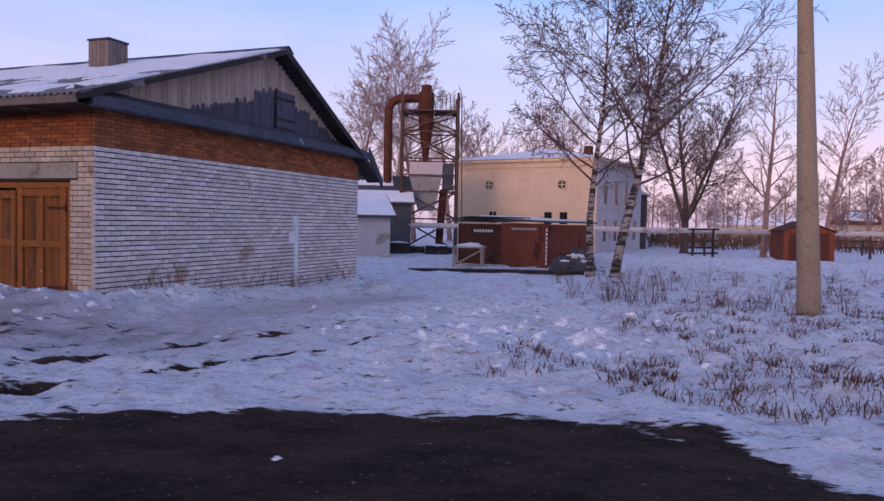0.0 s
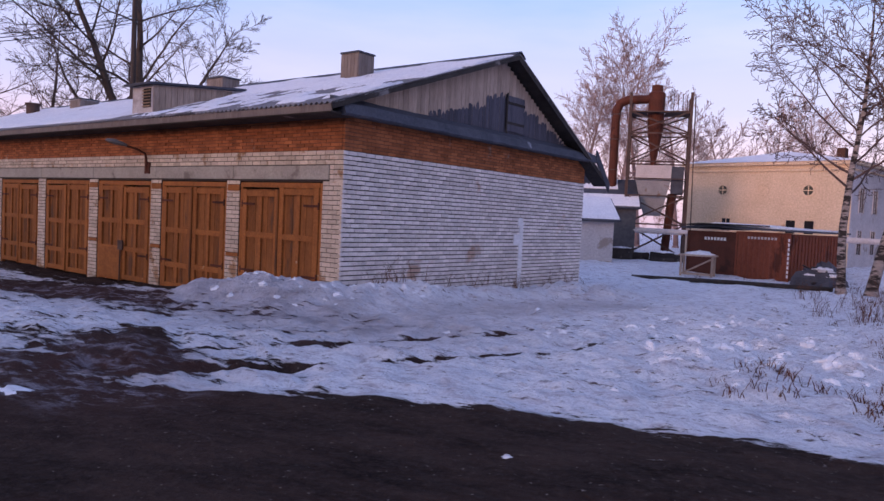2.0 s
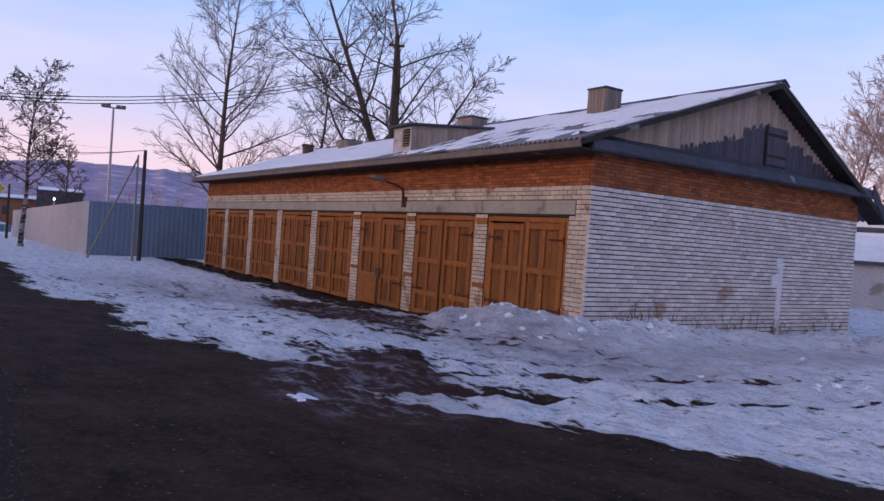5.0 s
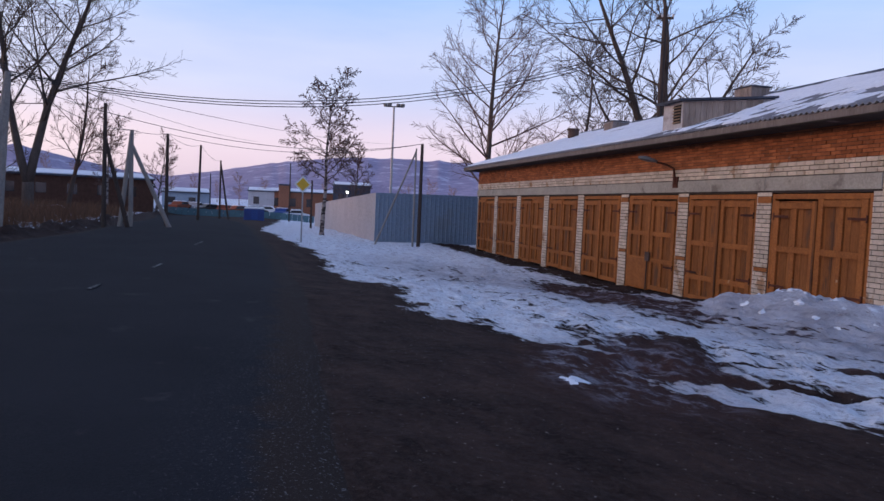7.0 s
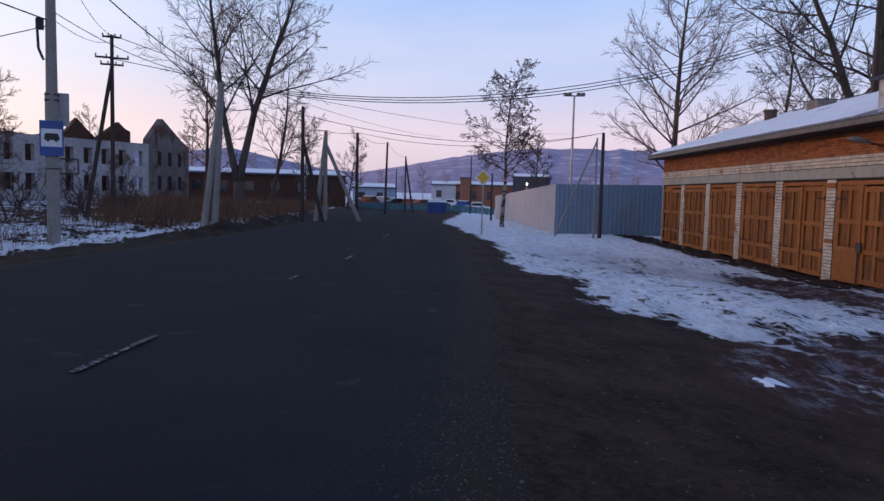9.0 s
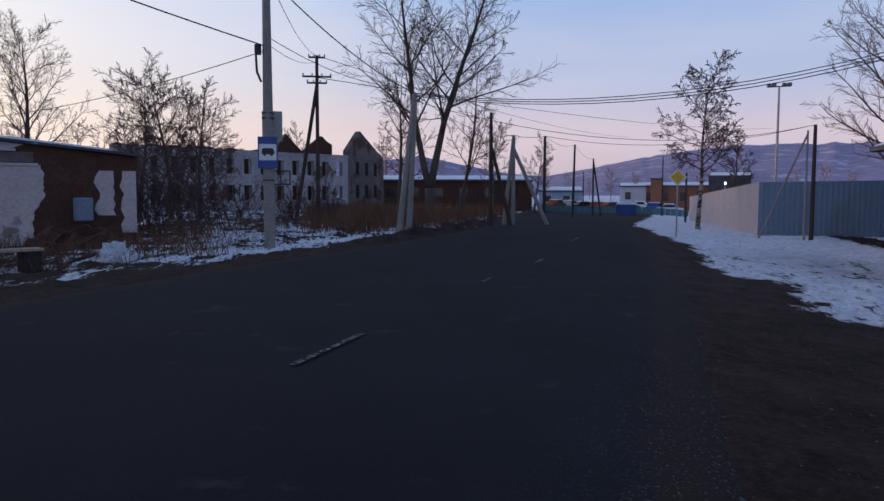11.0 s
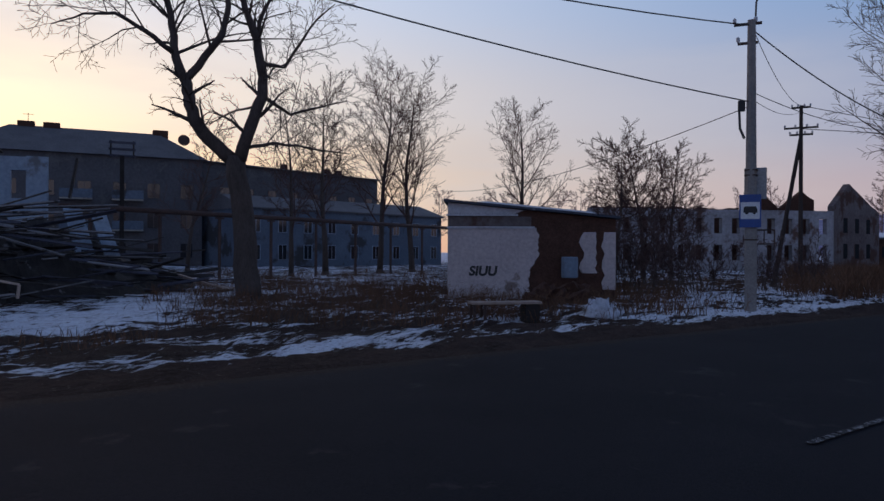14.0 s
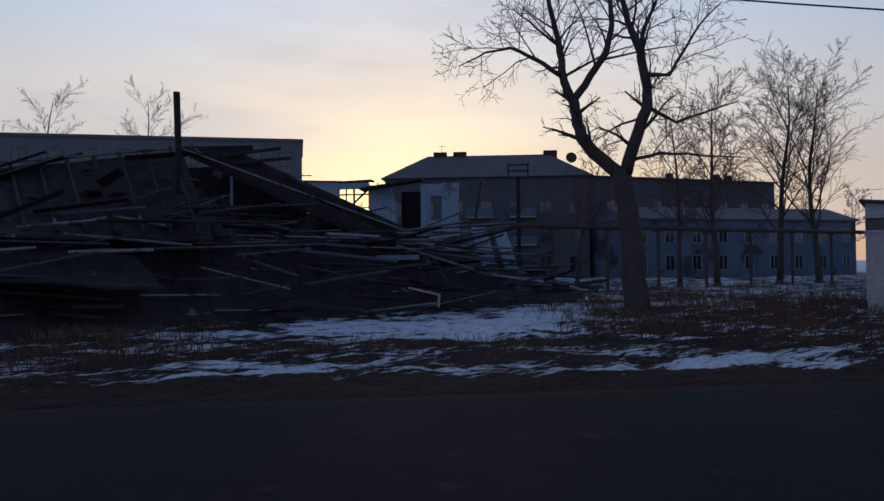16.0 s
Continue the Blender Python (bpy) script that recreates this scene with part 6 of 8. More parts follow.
# hills and the frozen bay
def hills(name, az0, az1, d, prof, label, n=160, deep=900):
    vs, fs = [], []
    for i in range(n + 1):
        az = az0 + (az1 - az0) * i / n
        el = float(np.interp(az, [q[0] for q in prof], [q[1] for q in prof]))
        el *= 1 + 0.035 * fbm(az, 0, 0.9, 4)
        for j in range(9):
            f = j / 8
            dd = d + deep * f
            x_, y_ = polar(az, dd, WE)
            top = 1.65 + math.tan(radians(el)) * (d + deep)
            vs.append((x_, y_, -3 + (top + 3) * (f ** 0.75) * (1 + 0.10 * fbm(x_, y_, 0.006, 3) * (1 - f))))
    for i in range(n):
        fs += [(i * 9 + j, i * 9 + j + 1, i * 9 + 10 + j, i * 9 + 9 + j) for j in range(8)]
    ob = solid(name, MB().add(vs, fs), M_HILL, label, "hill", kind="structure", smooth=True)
    return ob


hills("backdrop_hill", 36, 80, 1500, [(36, 1.6), (45, 2.9), (52, 3.5), (60, 3.62), (64, 3.45), (68, 2.95), (72, 2.15), (75, 1.6), (80, 0.9)], "low wooded hill, distance haze painted into its colour")
hills("backdrop_hill", 70, 106, 2300, [(70, 0.6), (74, 1.3), (79, 1.6), (83, 2.4), (86, 3.0), (88, 2.7), (91, 2.3), (94, 2.6), (98, 1.8), (106, 0.6)], "distant snowy mountain ridge, haze painted into its colour")

# trees in the west
tree(*polar(65.0, 46, WE), 8.9, 0.15, 51, "roadside birch with drooping bare twigs", M_BIRCH, lean=(-0.03, 0.0), group="birches", name="birch", thin=0.012, start=(0.3, 0.25, 0.2, 0.1), rise=(0.03, 0.0, -0.04, -0.08, 0), kids=(24, 10, 7, 4), angle=(58, 45, 42, 38), ratio=(0.50, 0.5, 0.5, 0.5))
tree(*polar(52.4, 60, WE), 21, 0.3, 52, "tall bare poplar with many fine side branches", M_BARK, M_TWIG, kids=(36, 12, 10), thin=0.012, start=(0.16, 0.2, 0.15), angle=(66, 42, 40), ratio=(0.46, 0.45, 0.5))
tree(*polar(39.0, 46, WE), 22, 0.42, 53, "large dark bare tree with spreading limbs", M_BARK, M_BARK, forks=(4.5, [(*offs(39, -0.25), 1, 15, 0.3), (*offs(39, 0.35), 1, 14.5, 0.3), (*offs(39, 0.75), 1, 10, 0.2), (*offs(39, -0.8), 1, 9, 0.18)]), kids=(16, 11, 9), thin=0.012, angle=(62, 46, 40), ratio=(0.56, 0.5, 0.5), wobble=(0.10, 0.13, 0.14, 0.14, 0.14))
tree(*polar(45.3, 64, WE), 15, 0.26, 56, "bare tree behind the garage", M_BARK, M_TWIG, **MID)
tree(*polar(85.2, 48, WE), 17.5, 0.32, 54, "large bare twin-stemmed roadside tree", M_BARK, M_BARK, forks=(2.2, [(*offs(85, -0.24), 1, 14.5, 0.24), (*offs(85, 0.22), 1, 15.5, 0.26)]), kids=(21, 11, 10), thin=0.011, angle=(58, 44, 40), ratio=(0.52, 0.5, 0.5))
tree(*polar(82.8, 54, WE), 10.5, 0.16, 55, "slender bare roadside tree", M_BARK, M_TWIG, lean=(0.05, 0.05), **MID)
tree(*polar(87.6, 52, WE), 9.5, 0.15, 57, "bushy bare roadside tree", M_BARK, M_TWIG, **MID)
tree(*polar(80.3, 85, WE), 9.5, 0.16, 58, "bare birch beyond the road", M_BIRCH, M_TWIG, **FAR)
tree(*polar(77.0, 100, WE), 8.5, 0.16, 59, "bare birch beyond the road", M_BIRCH, M_TWIG, **FAR)
tree(*polar(62.6, 70, WE), 7.0, 0.14, 60, "low bare tree behind the fence", M_BARK, M_TWIG, **FAR)
for k in range(30):
    az, d = 44 + 1.6 * k, rf.uniform(130, 300)
    x, y = polar(az, d, WE)
    copy_thing(rf.choice((far_tree, far_tree2)), Matrix.Translation((x, y, base_z(x, y) - 0.1)) @ Matrix.Rotation(rf.uniform(0, 6.3), 4, "Z") @ Matrix.Scale(rf.uniform(0.5, 0.8), 4))

# ---- south of the road ----
SE = (-0.30, -0.60)

# bus-stop pole
bpx, bpy_ = polar(96.62, 22.8, SE)
bz = ground_z(bpx, bpy_)
bus = thing("bus_stop_pole", "tall concrete pole with a blue bus-stop sign", "pole", pose(bpx, bpy_, bz, 0, 0, 96.75))
BT = 8.35 - bz
part("shaft", MB().cbox(-0.165, 0.165, -0.13, 0.13, -0.3, 2.5, 0.03).tube([(0, 0, 2.4), (0, 0, BT)], [0.17, 0.115], 10), M_POLECONC, bus)
sg = part("sign", MB().cbox(-0.31, 0.27, -0.19, -0.165, 2.42, 3.36, 0.01), M_SIGNBLUE, bus, "blue bus-stop sign")
part("sign_field", MB().box(-0.27, 0.23, -0.196, -0.191, 2.66, 3.14), M_SIGNWHITE, sg, "white field")
part("bus_symbol", MB().prism([(-0.20, 2.84), (-0.19, 2.99), (-0.15, 3.02), (0.13, 3.02), (0.17, 2.93), (0.17, 2.84)], -0.202, -0.197), M_SIGNBLACK, sg, "black bus symbol")
for wx in (-0.11, 0.09):
    part("wheel_symbol", MB().tube([(wx, -0.205, 2.83), (wx, -0.197, 2.83)], [0.04, 0.04], 10), M_SIGNBLACK, sg)
part("back_plate", MB().cbox(-0.18, 0.42, 0.135, 0.17, 3.25, 4.15, 0.02), M_GALV, bus, "grey sign seen from behind")
part("bracket", MB().beam((0.15, 0, 2.35), (0.62, 0, 2.35), 0.04, 0.04).beam((0.15, 0, 1.95), (0.62, 0, 1.95), 0.04, 0.04).beam((0.62, 0, 1.93), (0.62, 0, 2.37), 0.04, 0.04).beam((0.35, 0, 1.95), (0.35, 0, 2.35), 0.03, 0.03), M_STEEL, bus, "empty steel timetable frame")
for zz in (2.05, 3.9, 4.05):
    part("strap", MB().cbox(-0.18, 0.18, -0.145, 0.145, zz, zz + 0.04, 0.01), M_STEEL, bus)
for zz, w in ((BT - 0.1, 0.75), (BT - 0.65, 0.55)):
    part("crossarm", MB().beam((-w / 2 - 0.1, 0, zz), (w / 2 - 0.1, 0, zz), 0.07, 0.07), M_STEEL, bus)
    for e in (-0.95, 0.55):
        part("insulator", MB().lathe([(0.02, zz + 0.03), (0.05, zz + 0.08), (0.05, zz + 0.17), (0.02, zz + 0.2)], 8, w / 2 * e - 0.1, 0), M_LIME, bus)
part("cable_loop", MB().tube([(-0.2, -0.05, BT - 2.35), (-0.32, -0.05, BT - 2.6), (-0.3, -0.05, BT - 3.1), (-0.18, -0.05, BT - 3.4)], [0.04] * 4, 6).cbox(-0.36, -0.16, -0.1, 0.05, BT - 2.6, BT - 2.3, 0.02), M_CABLE, bus, "black cable clamp and loop")
part("lamp_arm", MB().tube([(0.1, 0, BT), (0.12, 0, BT + 0.5), (0.25, 0, BT + 0.95)], [0.03] * 3, 6), M_STEEL, bus)
BUS_TOP = Vector((bpx, bpy_, 8.2))

PX = pole(93.3, 42, 9.3, 0.12, M_POLEWOOD, "dark wooden pole with crossarms and a raking strut", eye=SE, arms=[(-0.1, 0.9, 93), (-1.15, 1.6, 93), (-1.5, 1.1, 93)], legs=[(*offs(93, -1.3), 0.83)])

# plastered hut with fallen plaster
hl, hr = polar(119.0, 27, SE), polar(106.1, 27.4, SE)
hm2, hw = facing(hl, hr)
hut = thing("plastered_hut", "small pale hut with fallen plaster and bare brick", "hut", hm2)


def top_z(x):
    return 3.62 - 0.62 * x / hw


part("wall", MB().prism([(0, -0.3), (hw, -0.3), (hw, top_z(hw) - 0.13), (0, top_z(0) - 0.13)], 0.02, 4.5), M_OLDBRICK, hut, "bare brick core")


def plaster_sheet(poly, label, mt=None):
    part("plaster", MB().prism(poly, -0.012, 0.018), mt or M_PINKWALL, hut, label)


def ragged(x0, x1, z0, z1, seed, sides="r"):
    rg = random.Random(seed)
    pts = []
    n = 26
    for i in range(n + 1):
        z_ = z0 + (z1 - z0) * i / n
        pts.append((x1 + 0.34 * fbm(z_, 3.0 * seed, 1.1, 4), z_))
    for i in range(n + 1):
        dx = rg.uniform(-0.12, 0.12) if sides == "both" else 0.0
        pts.append((x0 + dx, z1 - (z1 - z0) * i / n))
    return pts


plaster_sheet(ragged(0.0, hw * 0.545, 0.95, 2.55, 2), "pale pinkish plaster")
plaster_sheet(ragged(0.0, hw * 0.50, -0.2, 0.95, 3), "pale pinkish plaster")
plaster_sheet([(hw * 0.80 + 0.1 * math.sin(5 * k), 0.9 + 1.5 * k / 8) for k in range(9)] + [(hw * 0.885 - 0.05 * math.sin(3 * k), 2.4 - 1.5 * k / 8) for k in range(9)], "pale plaster left beside a crack")
plaster_sheet([(hw * 0.925 + 0.07 * math.sin(4 * k), 0.3 + 2.1 * k / 8) for k in range(9)] + [(hw, 2.4), (hw, 0.3)], "pale plaster at the corner")
part("band", MB().cbox(-0.04, hw * 0.52, -0.05, 0.019, 2.52, 2.60, 0.01), M_LIME, hut, "limewashed string course")
part("band", MB().cbox(-0.06, hw * 0.42, -0.08, 0.019, 2.98, 3.05, 0.01), M_LIME, hut, "limewashed cornice")
part("frieze", MB().box(0.0, hw * 0.50, -0.008, 0.018, 2.62, 2.96), M_ENDWALL, hut, "peeling dark frieze")
plaster_sheet([(0.0, 3.06), (hw * 0.40, 3.06), (hw * 0.46, top_z(hw * 0.46) - 0.14), (0.0, top_z(0) - 0.14)], "grey plaster above the cornice", M_LIME)
part("roof", MB().prism([(-0.15, top_z(0) - 0.11), (hw + 0.15, top_z(hw) - 0.11), (hw + 0.15, top_z(hw) - 0.02), (-0.15, top_z(0) - 0.02)], -0.18, 4.8), M_TAR, hut, "dark felt roof edge")
part("roof_snow", MB().prism([(1.0, top_z(1.0) - 0.02), (hw * 0.9, top_z(hw * 0.9) - 0.02), (hw * 0.85, top_z(hw * 0.85) + 0.06), (1.4, top_z(1.4) + 0.05)], 0.0, 4.4), M_SNOW, hut)
part("barrel", MB().lathe([(0.28, 0.75), (0.30, 0.8), (0.30, 1.45), (0.27, 1.5)], 14, hw * 0.72, -0.45), M_FENCEB, hut, "blue drum hung on the wall")
gf = bpy.data.curves.new("graffiti", "FONT")
gf.body, gf.size, gf.extrude, gf.offset, gf.shear = "SIUU", 0.48, 0.004, 0.02, 0.15
gob = tagged(new("graffiti", gf), "black sprayed letters")
gob.parent, gob.matrix_basis = hut, pose(0.78, -0.02, 0.80, 90, 0, 0)
gf.materials.append(M_SIGNBLACK)
# rubble mound before the hut
for az, d, a, b, c in ((109.3, 24.5, 0.9, 0.7, 0.6), (111.2, 24.0, 1.2, 0.7, 0.55)):
    p = at_xy(az, d, SE)
    solid("rubble_mound", lump(rl, a, b, c, 14, 7), M_OLDBRICK, "mound of fallen brick rubble", "mound", Matrix.Translation(p), smooth=False)
p = at_xy(107.3, 19.6, SE)
solid("snow_mound", lump(rl, 0.75, 0.5, 0.42, 16, 7), M_DSNOW, "small mound of grey old snow", "mound", Matrix.Translation(p), smooth=True)

# bench
b1, b2 = polar(117.35, 17.6, SE), polar(111.95, 18.1, SE)
bm2, bw = facing(b1, b2)
bn = thing("bench", "low bench with a dark frame and a snowy seat", "bench", bm2)
part("seat", MB().cbox(0, bw, -0.22, 0.22, 0.40, 0.46, 0.01), M_BOARD, bn, "weathered grey seat plank")
for lx in (0.08, 0.34):
    for ly in (-0.17, 0.17):
        part("leg", MB().beam((lx, ly, -0.1), (lx, ly, 0.40), 0.06, 0.06), M_STEEL, bn)
part("block", MB().cbox(bw - 0.42, bw - 0.04, -0.2, 0.2, -0.05, 0.40, 0.02), M_DARKWOOD, bn, "dark block under the seat")

# long ruined brick school
ra, rb_, rc = polar(108, 70, SE), polar(91.2, 82, SE), polar(88.5, 92, SE)
rm2, rw2 = facing(ra, rb_)
ruin = thing("ruined_building", "ruined two-storey brick building with bare gables and empty windows", "ruin", rm2)
RH = 5.9
wm_ = MB()
xs = [0.0]
nwin = 13
wp = [(rw2 * 0.04 + rw2 * 0.95 * (k + 0.5) / nwin) for k in range(nwin)]
for k, xc in enumerate(wp):
    a0 = xs[-1]
    wm_.box(a0, xc - 0.42, 0, 0.6, -0.3, RH)
    wm_.box(xc - 0.42, xc + 0.42, 0, 0.6, -0.3, 1.0).box(xc - 0.42, xc + 0.42, 0, 0.6, 2.5, 3.6).box(xc - 0.42, xc + 0.42, 0, 0.6, 5.1, RH)
    xs.append(xc + 0.42)
wm_.box(xs[-1], rw2, 0, 0.6, -0.3, RH)
part("wall", wm_, M_RUIN, ruin, "peeling plaster over dark brick with empty windows")
part("back_wall", MB().box(0, rw2, 9.0, 9.6, -0.3, RH).box(0.6, rw2 - 0.6, 3.0, 3.3, -0.3, RH - 0.2), M_OLDBRICK, ruin)
top = MB()
rg = random.Random(77)
pr = [(0, RH)]
for k in range(30):
    pr.append((rw2 * 0.6 * (k + 1) / 30, RH + rg.uniform(0.0, 0.3)))
top.prism(pr + [(rw2 * 0.6, RH - 0.1), (0, RH - 0.1)], 0.05, 0.55)
part("broken_top", top, M_OLDBRICK, ruin)
part("gable", MB().prism([(rw2 * 0.70, RH), (rw2 * 0.75, RH + 1.0), (rw2 * 0.79, RH + 2.3), (rw2 * 0.83, RH + 1.3), (rw2 * 0.89, RH)], 4.0, 4.5), M_OLDBRICK, ruin, "standing dark brick gable")
part("gable", MB().prism([(rw2 * 0.83, RH), (rw2 * 0.88, RH + 1.0), (rw2 * 0.945, RH + 2.2), (rw2 * 0.975, RH + 1.6), (rw2 * 1.0, RH + 1.3), (rw2 * 1.0, RH)], 3.0, 3.5), M_OLDBRICK, ruin, "standing dark brick gable")
rm3, rw3 = facing(rb_, rc)
ruin2 = thing("ruined_wing", "dark brick gable end of a ruined building", "ruin", rm3)
part("wall", MB().prism([(0, -0.3), (rw3, -0.3), (rw3, RH + 0.2), (rw3 * 0.8, RH + 0.9), (rw3 * 0.32, RH + 2.9), (0, RH + 0.5)], 0, 0.6), M_ENDWALL, ruin2, "stained plaster over old brick")
for zz in (1.2, 3.8):
    for k in range(3):
        part("window", MB().box(rw3 * (0.2 + 0.25 * k), rw3 * (0.2 + 0.25 * k) + 0.9, -0.02, -0.004, zz, zz + 1.5), M_VOID, ruin2)

# overhead pipeline on posts
pl2 = thing("overhead_pipeline", "dark overhead pipeline on steel posts", "pipeline")
pa2, pb2 = Vector((*polar(147, 39, SE), 3.75)), Vector((*polar(117.5, 62, SE), 3.6))
part("pipe", MB().tube([pa2, pa2.lerp(pb2, 0.5), pb2], [0.14] * 3, 10), M_STEEL, pl2, smooth=True)
for k in range(9):
    q = pa2.lerp(pb2, (k + 0.4) / 9)
    part("post", MB().beam((q.x, q.y, -0.2), (q.x, q.y, q.z - 0.1), 0.13, 0.13), M_STEEL, pl2)
    part("saddle", MB().beam((q.x - 0.3, q.y, q.z - 0.2), (q.x + 0.3, q.y, q.z - 0.2), 0.1, 0.1), M_STEEL, pl2)

# three-storey building with a hipped roof
k1, k2 = polar(153.3, 84, SE), polar(137.5, 84, SE)
km, kw = facing(k1, k2)
b3 = thing("apartment_house", "grey three-storey apartment house with a hipped metal roof", "building", km)
EH = 11.5
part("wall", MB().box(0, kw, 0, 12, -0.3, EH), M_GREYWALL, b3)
part("roof", MB().add([(-0.5, -0.5, EH), (kw + 0.5, -0.5, EH), (kw + 0.5, 12.5, EH), (-0.5, 12.5, EH), (4.5, 5.5, EH + 3.3), (kw - 4.0, 5.5, EH + 3.3), (4.5, 6.5, EH + 3.3), (kw - 4.0, 6.5, EH + 3.3)], [(0, 1, 5, 4), (1, 2, 7, 5), (2, 3, 6, 7), (3, 0, 4, 6), (4, 5, 7, 6), (3, 2, 1, 0)]), M_DARKROOF, b3, "dull grey hipped roof")
for cx in (5.2, 7.6, kw - 4.6):
    part("chimney", MB().cbox(cx, cx + 1.6, 5.2, 6.2, EH + 2.4, EH + 3.75, 0.03), M_OLDBRICK, b3)
part("aerial", MB().beam((6.2, 5.6, EH + 3.0), (6.2, 5.6, EH + 4.6), 0.05, 0.05).beam((5.7, 5.6, EH + 4.5), (6.7, 5.6, EH + 4.5), 0.04, 0.04), M_STEEL, b3)
part("dish", MB().lathe([(0.05, 0), (0.4, 0.1), (0.62, 0.3), (0.64, 0.3)], 14), M_STEEL, b3).matrix_basis = pose(kw - 1.6, 3.0, EH + 2.4, 80, 0, 0)
for fl in range(3):
    for k in range(7):
        xx = 1.6 + (kw - 3.2) * k / 6
        window(b3, xx, 0.9 + 3.15 * fl, 1.2, 1.5, frame_mat=M_GREYWALL)
for fl in (1, 2):
    for xx in (10.8, 15.6):
        bal = part("balcony", MB().cbox(xx - 1.5, xx + 1.5, -1.1, -0.002, 0.5 + 3.15 * fl, 0.65 + 3.15 * fl, 0.02), M_CONC, b3)
        part("balustrade", MB().cbox(xx - 1.5, xx + 1.5, -1.12, -1.06, 0.66 + 3.15 * fl, 1.55 + 3.15 * fl, 0.01), M_ANNEX, bal, "balcony front with backlit shade in its colour")
# its receding wing and blue annex, backlit shade in the wall colours
w1, w2 = polar(138.6, 86, SE), polar(124.4, 104, SE)
wm3, ww3 = facing(w1, w2)
wing = thing("building_wing", "long dark flat-roofed wing with rows of windows", "building", wm3)
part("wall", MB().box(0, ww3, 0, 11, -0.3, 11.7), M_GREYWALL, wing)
part("roof", MB().prism([(-0.4, 11.7), (-0.4, 11.85), (5, 12.6), (11.4, 11.85), (11.4, 11.7)], -0.3, ww3 + 0.4, "x"), M_DARKROOF, wing)
for cx in (ww3 * 0.55, ww3 * 0.8, ww3 * 0.87):
    part("vent", MB().cbox(cx, cx + 0.7, 4, 4.8, 12.2, 13.1, 0.03), M_OLDBRICK, wing)
for fl in range(3):
    for k in range(9):
        window(wing, 1.6 + (ww3 - 3.2) * k / 8, 1.0 + 3.2 * fl, 1.2, 1.6, frame_mat=M_GREYWALL)
a1, a2 = polar(134.5, 78, SE), polar(119.4, 96, SE)
am, aw = facing(a1, a2)
ann = thing("blue_annex", "blue plastered two-storey annex with backlit shade in its colour, dark windows", "building", am)
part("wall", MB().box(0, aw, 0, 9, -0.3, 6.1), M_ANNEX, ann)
part("roof", MB().prism([(-0.3, 6.1), (-0.3, 6.25), (4.5, 7.8), (9.3, 6.25), (9.3, 6.1)], -0.2, aw + 0.3, "x"), M_DARKROOF, ann)
for fl in range(2):
    for k in range(9):
        window(ann, 1.4 + (aw - 2.8) * k / 8, 0.8 + 2.9 * fl, 1.0, 1.5, frame_mat=M_BLUEWALL)
# five-storey block
f1, f2 = polar(184, 92, SE), polar(159.7, 84, SE)
fm2, fw = facing(f1, f2)
blk = thing("apartment_block", "grey five-storey panel apartment block with a flat roof", "building", fm2)
FH = 15.6
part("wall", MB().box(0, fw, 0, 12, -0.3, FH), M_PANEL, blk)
part("parapet", MB().cbox(-0.15, fw + 0.15, -0.15, 12.2, FH, FH + 0.35, 0.03), M_DARKROOF, blk)
part("vent", MB().cbox(fw * 0.68, fw * 0.68 + 2.2, 4, 6, FH + 0.3, FH + 0.9, 0.03), M_GREYWALL, blk)
for fl in range(5):
    for k in range(11):
        window(blk, 1.7 + (fw - 3.4) * k / 10, 0.9 + 3.0 * fl, 1.4, 1.5, frame_mat=M_GREYWALL)
for zz in (9.2, 12.2):
    part("balcony_rail", MB().beam((fw, 3, zz), (fw + 1.1, 3, zz), 0.1, 0.1), M_STEEL, blk)

# standing walls of a demolished house
d1, d2 = polar(163.0, 47, SE), polar(147.6, 44, SE)
dm2, dw = facing(d1, d2)
dem = thing("demolished_house", "last standing white walls of a demolished house", "ruin", dm2)
WT = 6.75
o0, o1 = dw * 0.405, dw * 0.555
part("wall", MB().prism([(0, -0.2), (0, WT + 0.35), (dw * 0.2, WT + 0.1), (o0, WT), (o0, -0.2)], 0, 0.35), M_BLUEWALL, dem, "pale plaster wall")
part("wall", MB().box(o0, o1, 0, 0.35, -0.2, 4.6).box(o0, o1, 0, 0.35, 6.35, WT - 0.05), M_BLUEWALL, dem, "pale plaster around an empty window")
part("window_bars", MB().beam((o0, 0.2, 4.6), (o1, 0.2, 6.35), 0.1, 0.1).beam(((o0 + o1) / 2, 0.2, 4.6), ((o0 + o1) / 2, 0.2, 6.35), 0.1, 0.1).beam((o0 + 0.45, 0.2, 4.6), (o0 + 0.45, 0.2, 6.35), 0.07, 0.07).beam((o0, 0.2, 6.0), (o1, 0.2, 6.0), 0.08, 0.08).beam((o0, 0.2, 5.2), (o1, 0.2, 5.2), 0.06, 0.06), M_DARKWOOD, dem, "dark bars of the empty window")
part("wall", MB().prism([(o1, -0.2), (o1, WT - 0.2), (dw * 0.66, WT - 0.35), (dw * 0.69, 5.4), (dw * 0.70, -0.2)], 0, 0.35), M_BLUEWALL, dem, "broken pale wall end")
part("wall", MB().box(dw * 0.82, dw * 0.865, -0.6, -0.25, 0, 6.45).box(dw * 0.865, dw * 0.92, -0.6, -0.25, 5.75, 6.45).box(dw * 0.92, dw * 1.0, -0.6, -0.25, 0, 6.5).box(dw * 0.865, dw * 0.92, -0.6, -0.25, 0, 4.3), M_BLUEWALL, dem, "pale wall with a tall opening")
# A flat black sheet stands in for the unlit room behind.
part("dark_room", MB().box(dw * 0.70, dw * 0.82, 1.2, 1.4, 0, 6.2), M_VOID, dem)
